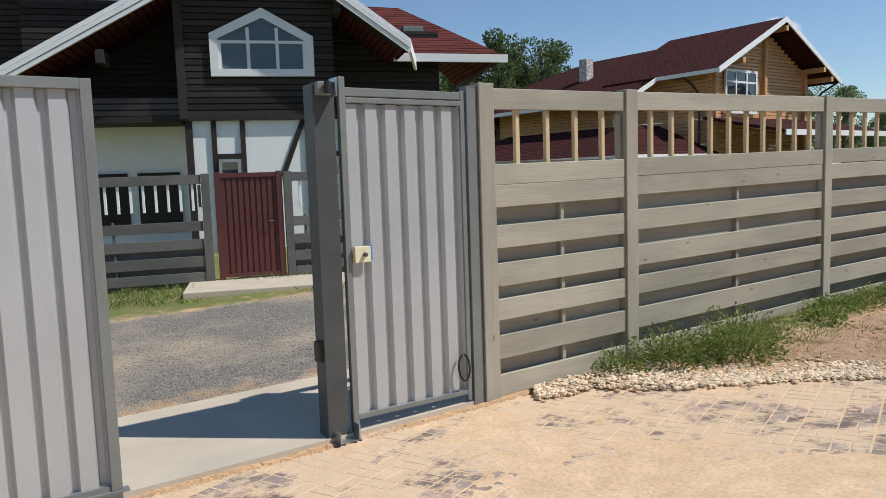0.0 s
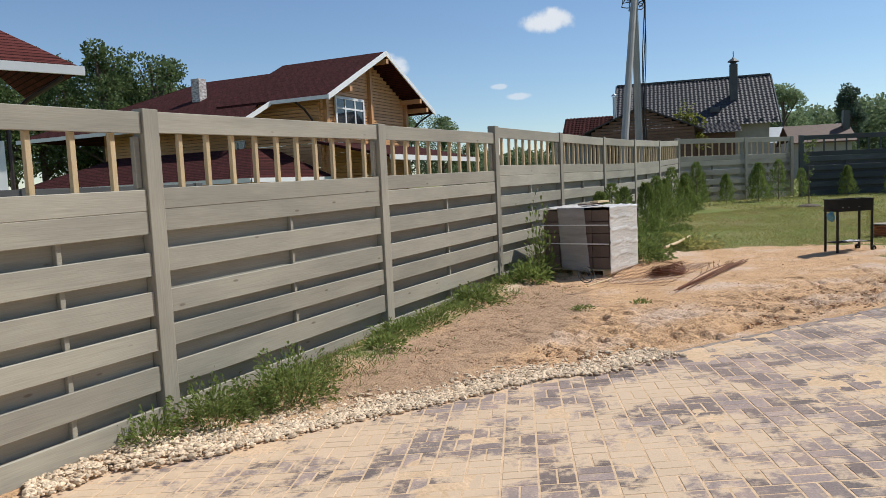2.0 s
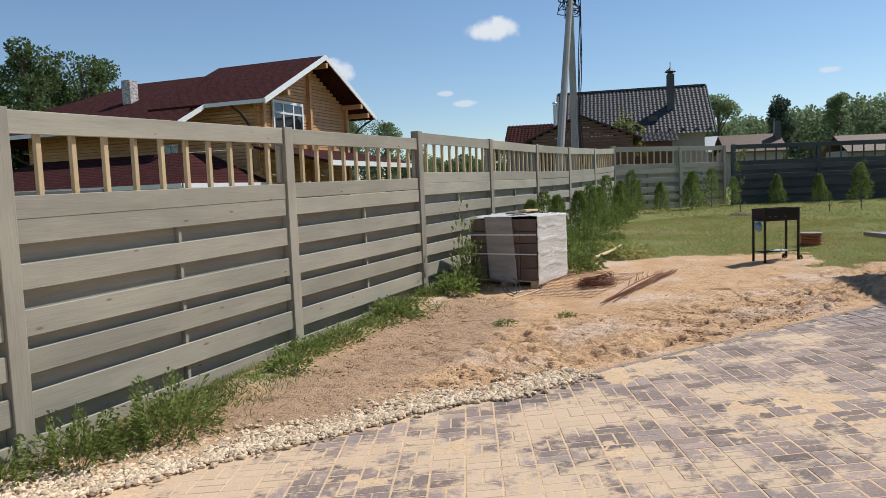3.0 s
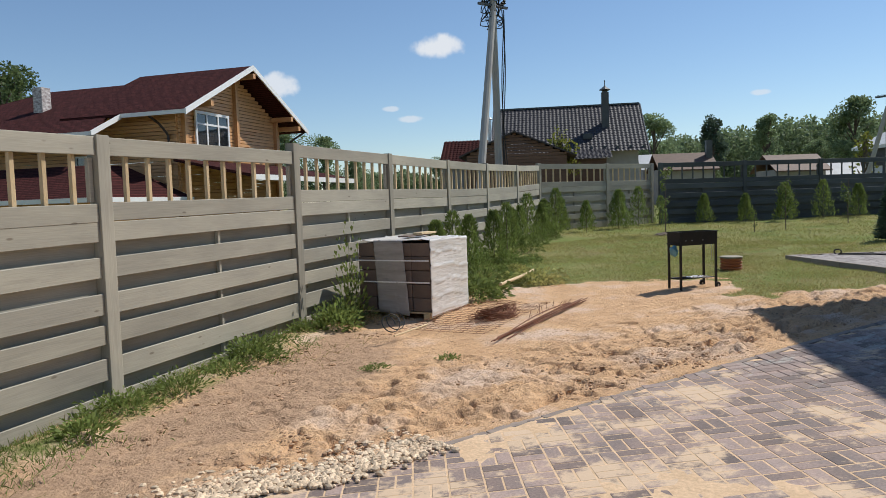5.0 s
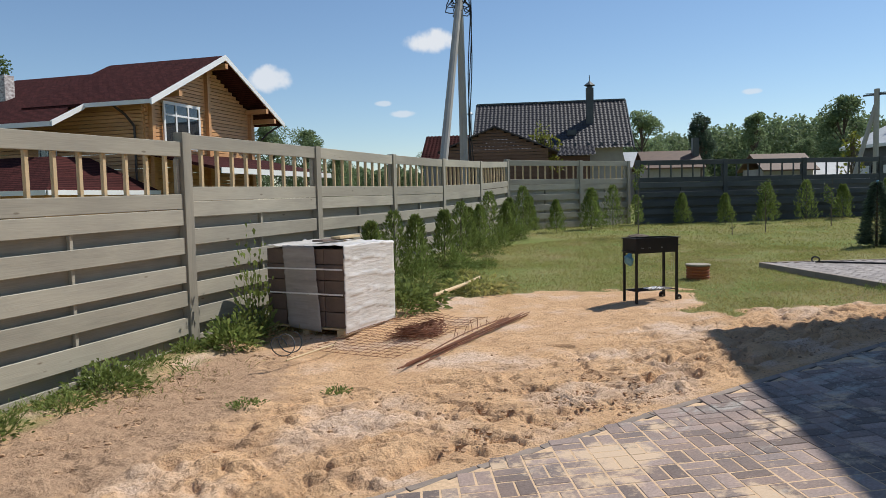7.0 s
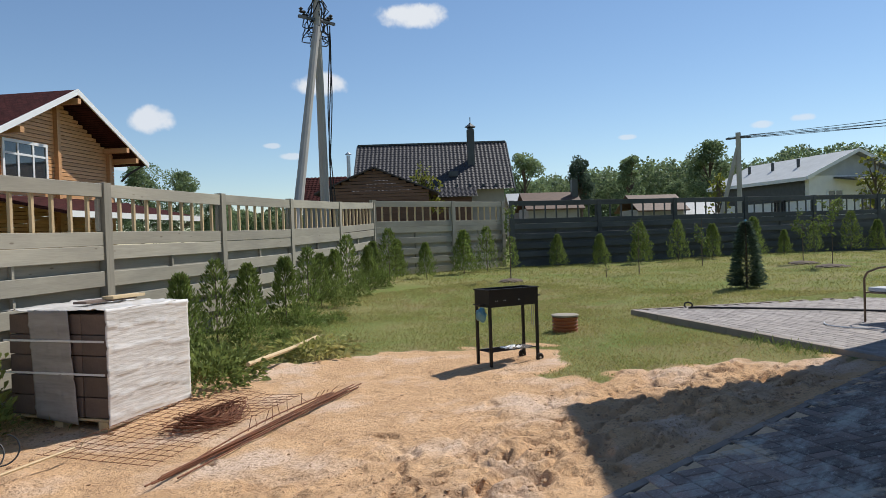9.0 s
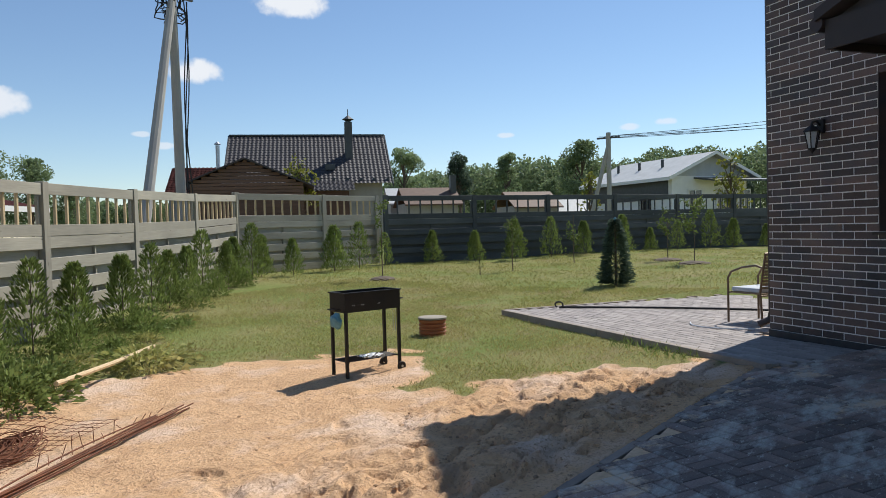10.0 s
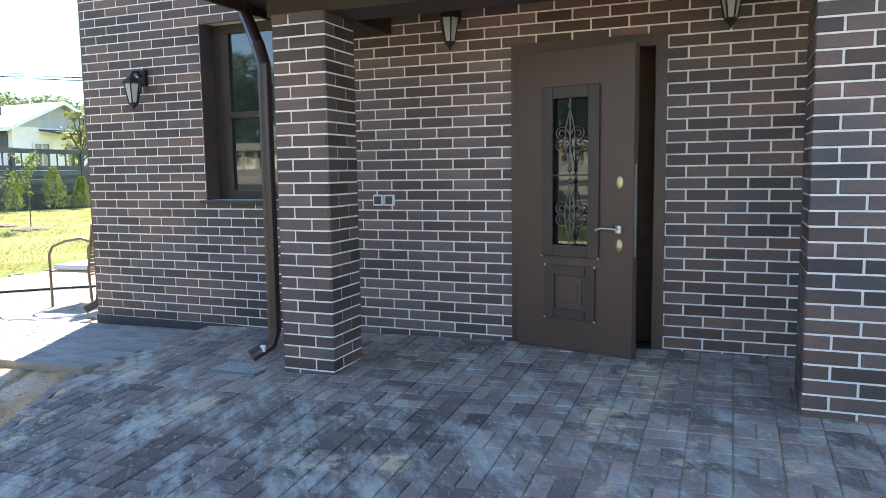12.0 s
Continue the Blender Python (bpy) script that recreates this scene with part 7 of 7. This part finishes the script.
vx, vy = PR.uniform(-7, 1, 9000), PR.uniform(9.5, 13.2, 9000)
dd = (vx + 3.0) * -acr.y + (vy - 12.68) * acr.x
okk = (dd < 0.1) & (dd > -1.9) & (value_noise(vx, vy, 1.3, 4) > PR.uniform(0.3, 0.75, 9000)) & ~((vx > -4.3) & (vx < -1.2) & (dd > -1.75) & (dd < -0.25))
blades(vx[okk], vy[okk], 0.16, 0.014, WEED, "verge_weeds", "weeds and grass on the verge across the road", 0.0, 0.7)

# ---------------------------------------------------------------- poles and wires
pl = thing("power_pole", Matrix.Translation((17.5, 17.4, 0.21)) @ Matrix.Scale(0.857, 4), "tall concrete power pole with a slanting brace and cables", "pole")
part("pole", pipe(bmesh.new(), [(0.0, 0.0, -0.5), (-0.04, 0.02, 4), (-0.08, 0.05, 9.4)], 0.14, 10, [0.16, 0.135, 0.105]), POLE, pl)
part("brace", pipe(bmesh.new(), [(-2.9, -1.9, -0.5), (-0.14, -0.02, 8.0)], 0.14, 10, [0.145, 0.11]), POLE, pl)
cbl = bmesh.new()
for k in range(3):
    pipe(cbl, [(0.17 + 0.03 * k + 0.10 * math.sin(t * 7 + k), -0.14 + 0.03 * k, 8.1 - 7.6 * t) for t in np.linspace(0, 1, 16)], 0.018, 5)
part("riser_cable", cbl, CABLE, pl)
cr2 = random.Random(6)
bun = bmesh.new()
for k in range(16):
    s = cr2.choice((-1, 1))
    h = cr2.uniform(7.3, 8.5)
    rad = cr2.uniform(0.2, 0.48)
    pipe(bun, [(-0.08 + s * rad * math.sin(t * 3.0), 0.06 + cr2.uniform(-0.2, 0.2), h + 0.9 * t - 0.5 * math.sin(t * 3.0)) for t in np.linspace(0, 1, 9)], 0.018, 5)
part("cable_loops", bun, CABLE, pl)
for s in (-1, 1):
    for k in range(3):
        part("insulator", lathe(bmesh.new(), ((0.03, 0), (0.07, 0.04), (0.03, 0.08), (0.07, 0.12), (0.03, 0.16)), 8, (-0.08 + s * (0.36 + 0.1 * k), 0.06, 8.2 + 0.08 * k)), BLACKSTEEL, pl)
part("crossarm", boxed(-0.75, 0.0, 8.2, 0.6, 0.08, 8.28), STEELDARK, pl)
p2 = thing("power_pole", Matrix.Translation((47.9, 18.2, 0)), "far concrete pole with a brace carrying wires", "pole")
part("pole", pipe(bmesh.new(), [(0, 0, 0), (0, 0, 6.9)], 0.15, 8), POLE, p2)
part("brace", pipe(bmesh.new(), [(-0.7, 1.4, 0), (0, 0.05, 6.0)], 0.13, 8), POLE, p2)
part("crossarm", boxed(-0.05, -0.7, 6.55, 0.05, 0.7, 6.65), STEELDARK, p2)
for k in range(5):
    a_, b_ = Vector((47.9, 18.2 + (k - 2) * 0.3, 6.7 - 0.12 * (k % 2))), Vector((44 + k, -14.0, 7.6 - 0.2 * k))
    pts = [a_.lerp(b_, t) - Vector((0, 0, 1.0 * 4 * t * (1 - t) * 0.5)) for t in np.linspace(0, 1, 14)]
    part("wire", pipe(bmesh.new(), pts, 0.018, 4), CABLE, p2).matrix_basis = Matrix.Translation((-47.9, -18.2, 0))

# ---------------------------------------------------------------- trees
def tree(name, x, y, h, r, n, leafsize, label, group, seed, leaf=FOLIAGE, base=0.0, bare=0.3, slim=1.0):
    PR.seed(seed)
    e = thing(name, Matrix.Translation((x, y, base)), label, "tree", group)
    part("trunk", tube(bmesh.new(), (0, 0, -0.3), (0, 0, h * 0.85), 0.022 * h, 0.006 * h, 7), BARK, e)
    k = 26
    t = np.sort(PR.uniform(bare, 1.0, k))
    a = PR.uniform(0, 6.283, k)
    rr_ = r * (1.25 - t) * PR.uniform(0.5, 1.0, k)
    cc = np.stack([rr_ * np.cos(a), rr_ * np.sin(a), h * t * 0.93], 1)
    lb = bmesh.new()
    for q in cc:
        tube(lb, (0, 0, q[2] * 0.72), tuple(q), 0.008 * h, 0.003 * h, 5)
    part("branching", lb, BARK, e)
    size = r * PR.uniform(0.2, 0.48, k) * (1.3 - 0.6 * t)
    which = PR.randint(0, k, n)
    d = PR.normal(0, 1, (n, 3))
    d /= np.linalg.norm(d, axis=1, keepdims=True)
    pos = cc[which] + d * (size[which] * PR.uniform(0.35, 1.1, n) ** 0.6)[:, None] * np.array([1, 1, 0.8 * slim])
    foliage("crown", *sprays(pos, d + PR.normal(0, 0.7, (n, 3)), leafsize, leafsize * 0.75), leaf, e)
    return e


tproto = [tree("birch_tree", 6.3, 70.0, 15.6, 4.5, 9000, 0.28, "full leafy birch behind the timber house", "trees behind the houses", 1),
          tree("birch_tree", 10.6, 70.8, 15.8, 4.3, 9000, 0.28, "full leafy birch behind the timber house", "trees behind the houses", 2),
          tree("birch_tree", 13.2, 77.0, 16.2, 4.3, 9000, 0.28, "full leafy birch behind the timber house", "trees behind the houses", 3)]
copy_thing(tproto[0], Matrix.Translation((1.5, 72, -0.5)))
for k, (x, y, s) in enumerate(((3.8, 76, 0.95), (8.4, 76, 1.05), (-0.8, 70, 0.9), (-5.5, 72, 1.0), (12.0, 84, 0.95), (-11, 75, 1.0))):
    copy_thing(tproto[k % 3], Matrix.Translation((x, y, -0.5)) @ Matrix.Rotation(k * 1.3, 4, "Z") @ Matrix.Scale(s, 4))
copy_thing(tproto[1], Matrix.Translation((-3.0, 74, -1.0)) @ Matrix.Rotation(1, 4, "Z"))
copy_thing(tproto[2], Matrix.Translation((-8.0, 76, -0.5)) @ Matrix.Rotation(2, 4, "Z"))
fproto = [tree("forest_tree", 78.1, 55.9, 12.0, 3.6, 9000, 0.27, "tall leafy tree at the wood's edge", "wood's edge", 11, HAZELEAF),
          tree("forest_tree", 85.0, 45.2, 10.9, 2.2, 4600, 0.26, "slim open crowned tree at the wood's edge", "wood's edge", 12, HAZELEAF, bare=0.45),
          tree("forest_tree", 98.0, 41.0, 13.0, 4.5, 10000, 0.28, "broad leafy tree at the wood's edge", "wood's edge", 13, HAZELEAF),
          tree("pine_tree", 82.0, 50.3, 11.2, 2.3, 5000, 0.24, "dark pine at the wood's edge", "wood's edge", 14, SPRUCE, bare=0.5)]
fr_ = random.Random(17)
for k in range(44):
    b = radians(-6 + k * 1.42 + fr_.uniform(-0.5, 0.5))
    D = fr_.uniform(95, 135)
    hgt = 0.78 + 0.35 * max(0, (math.degrees(b) * -1 + 45) / 60) + fr_.uniform(-0.12, 0.14)
    if 36 < math.degrees(b) < 58 and k % 3:
        hgt *= 0.75
    copy_thing(fproto[fr_.choice((0, 0, 2, 2, 1, 3, 2))], Matrix.Translation((6 + D * math.cos(b), 2 + D * math.sin(b), 0)) @ Matrix.Rotation(fr_.uniform(0, 6), 4, "Z") @ Matrix.Scale(hgt * 0.68 * D / 105, 4))
for x, y, s in ((46.8, 82.4, 0.8), (42.9, 84.2, 0.85), (50, 80, 0.55), (36, 86, 0.6), (64, 70, 0.6), (30, 90, 0.7)):
    copy_thing(fproto[2], Matrix.Translation((x, y, 0)) @ Matrix.Rotation(x, 4, "Z") @ Matrix.Scale(s, 4))
# the wood beyond, as one thicket
PR.seed(40)
N = 190000
b = np.radians(PR.uniform(-12, 62, N))
D = PR.uniform(125, 165, N)
topz = 6.5 + 6.5 * np.clip((50 - np.degrees(b)) / 22, 0, 1) + 2.5 * (value_noise(np.degrees(b), D * 0, 0.5, 3) - 0.5) + 2 * (value_noise(np.degrees(b), D * 0, 1.7, 5) - 0.5)
pos = np.stack([6 + D * np.cos(b), 2 + D * np.sin(b), topz * PR.uniform(0, 1, N) ** 0.6], 1)
tagged(foliage("far_wood", *sprays(pos, PR.normal(0, 1, (N, 3)), 0.6, 0.45), HAZELEAF), "dense green wood on the horizon", "wood", kind="stuff")
tree("yellow_birch", 39.5, 35.3, 6.6, 1.5, 420, 0.25, "thin yellowing birch before the tiled house", "", 51, YELLOWLEAF, bare=0.55)
tree("yellow_birch", 58.5, 23.8, 5.6, 1.0, 260, 0.25, "thin yellowing birch by the white house", "", 52, YELLOWLEAF, bare=0.5)
tree("yellow_birch", 52, 12.2, 5.8, 1.2, 300, 0.25, "thin young birch by the white house", "", 53, YELLOWLEAF, bare=0.4)

# ---------------------------------------------------------------- drive kerb
drive_kerb = thing("pavement_kerb", Matrix.Identity(4), "grey concrete kerb flush with the drive", "kerb", kind="structure")
kerb_line((2.0, paved_edge(2.0) - 0.03), (13.3, paved_edge(13.3) - 0.03), drive_kerb, None, lambda c: ground_at(c.x, c.y) - 0.004, 24, 0.08, 0.2, EDGING)
# ---------------------------------------------------------------- pieces: bricks
brick_lib = {}
near_left = 300
rest_v, rest_f = [], []
for length, m, near in BRICKS:
    if length not in brick_lib:
        brick_lib[length] = brick_mesh(length)
    me = brick_lib[length]
    if near and near_left > 0:
        near_left -= 1
        shared("brick", me, house, m)
    else:
        k = len(rest_v)
        rest_v += [tuple(m @ v.co) for v in me.vertices]
        rest_f += [tuple(k + i for i in p.vertices) for p in me.polygons]
tagged(raw("brickwork", rest_v, rest_f, BRICK, house), kind="stuff")

# ---------------------------------------------------------------- pieces: paving, basket weave laid square to the house
PW = 0.203
PAVED_Z = 0.0
paver_me = bpy.data.meshes.new("paver")
pb = boxed(-0.0988, -0.0481, -0.05, 0.0988, 0.0481, 0.0)
bmesh.ops.bevel(pb, geom=[e for e in pb.edges if all(v.co.z > -0.01 for v in e.verts)], offset=0.005, segments=1, affect="EDGES")
pb.to_mesh(paver_me)
pb.free()
paver_me.materials.append(PAVER)
paving = thing("pavement_drive", Matrix.Identity(4), "grey brown paving in basket weave, half covered with drifted sand", "paving", kind="structure")
prng = random.Random(11)
pv, pf, count = [], [], 0
to_house = HOUSE.inverted()
yaw_h = math.atan2(HU2.y, HU2.x)
for i in range(-20, 62):
    for j in range(-66, 6):
        cu, cv = -4.0 + i * PW, 0.9 + j * PW
        c = HOUSE @ Vector((cu, cv, 0))
        if not (c.y < paved_edge(c.x) - 0.09 and c.y < fence_y(c.x) - 0.25 and c.x > -4 and c.y > -2.6 and cv < WV + 0.06):
            continue
        if cu < -1.42 and cv > -0.40:
            continue
        flip = (i + j) % 2
        for half in (-1, 1):
            off = Vector((0, half * PW / 4, 0)) if flip else Vector((half * PW / 4, 0, 0))
            w = HOUSE @ Vector((cu + off.x, cv + off.y, 0))
            z = ground_at(w.x, w.y) + PAVED_Z + prng.uniform(-0.0015, 0.0015)
            sl_x, sl_y = (ground_at(w.x + 0.1, w.y) - ground_at(w.x - 0.1, w.y)) / 0.2, (ground_at(w.x, w.y + 0.1) - ground_at(w.x, w.y - 0.1)) / 0.2
            lay = Vector((0, 0, 1)).rotation_difference(Vector((-sl_x, -sl_y, 1))).to_matrix().to_4x4()
            m = Matrix.Translation((w.x, w.y, z)) @ lay @ Matrix.Rotation(yaw_h + (0 if flip else math.pi / 2) + prng.uniform(-0.012, 0.012), 4, "Z") @ Matrix.Rotation(prng.uniform(-0.004, 0.004), 4, "X")
            if count < 300 and -1.2 < cu < 2.6 and -2.9 < cv < -0.4:
                count += 1
                shared("paver", paver_me, paving, m)
            else:
                k = len(pv)
                pv += [tuple(m @ v.co) for v in paver_me.vertices]
                pf += [tuple(k + a for a in p.vertices) for p in paver_me.polygons]
tagged(raw("pavers", pv, pf, PAVER, paving), kind="stuff")
# sand swept into the joints and drifted over the stones
sx, sy = np.arange(-4, 14.2, 0.035), np.arange(-2.6, 5.4, 0.035)
SX, SY = np.meshgrid(sx, sy)
hu = (SX - H0.x) * HU2.x + (SY - H0.y) * HU2.y
hv = (SX - H0.x) * HV2.x + (SY - H0.y) * HV2.y
inside = (SY < paved_edge(SX) - 0.06) & (SY < fence_y(SX) - 0.12) & (hv < WV - 0.02) & ~((hu < -1.4) & (hv > -0.42))
cover = 0.008 * smooth(SY - paved_edge(SX), -1.0, -0.15) * smooth(SX, 8.0, 10.0) - 0.0012 * (1 - smooth(SX, 0.0, 3.0)) - 0.0034 * smooth(SX, 1.0, 4.0) - 0.0065 * smooth(SX, 7.2, 9.5) + 0.0004 * smooth(SY - paved_edge(SX), -0.35, -0.1)
drift = (value_noise(SX, SY, 0.55, 7) - 0.5) * 0.007 + (value_noise(SX, SY, 1.7, 8) - 0.5) * 0.006 + (value_noise(SX, SY, 6, 9) - 0.5) * 0.003 + (value_noise(SX, SY, 19, 10) - 0.5) * 0.002
level = np.maximum(cover + drift, -0.0018) - 0.008 * smooth(SX, 7.6, 8.8)
SZ = terrain(SX, SY) + level
keep = inside[:-1, :-1] & inside[1:, :-1] & inside[:-1, 1:] & inside[1:, 1:]
full = np.arange(SX.size).reshape(SX.shape)
quad = np.stack([full[:-1, :-1], full[:-1, 1:], full[1:, 1:], full[1:, :-1]], -1)[keep]
used = np.unique(quad)
remap = np.zeros(SX.size, int)
remap[used] = np.arange(len(used))
sv = np.stack([SX, SY, SZ], -1).reshape(-1, 3)[used]
tagged(raw("sand", sv.tolist(), remap[quad].tolist(), SAND, paving, smooth=True), kind="stuff")
# patio pavers, laid in courses along the house
pm = bpy.data.meshes.new("paver")
q = boxed(-0.099, -0.0485, -0.04, 0.099, 0.0485, 0.0)
bmesh.ops.bevel(q, geom=[e for e in q.edges if all(v.co.z > -0.01 for v in e.verts)], offset=0.005, segments=1, affect="EDGES")
q.to_mesh(pm)
q.free()
pm.materials.append(PAVERLIGHT)
pv, pf, count = [], [], 0
for j in range(44):
    for i in range(28):
        uu, vv = -6.65 + i * PW + (PW / 2 if j % 2 else 0), -0.2 + j * 0.101
        if uu > -1.42 or (vv > 0.97 and uu > -2.9):
            continue
        m = Matrix.Translation((uu, vv, patio_z(uu) + prng.uniform(-0.002, 0.002))) @ Matrix.Rotation(prng.uniform(-0.01, 0.01), 4, "Z")
        if vv < 1.2 and count < 300:
            count += 1
            shared("paver", pm, patio, m)
        else:
            k = len(pv)
            pv += [tuple(m @ a.co) for a in pm.vertices]
            pf += [tuple(k + b for b in p.vertices) for p in pm.polygons]
tagged(raw("pavers", pv, pf, PAVERLIGHT, patio), kind="stuff")
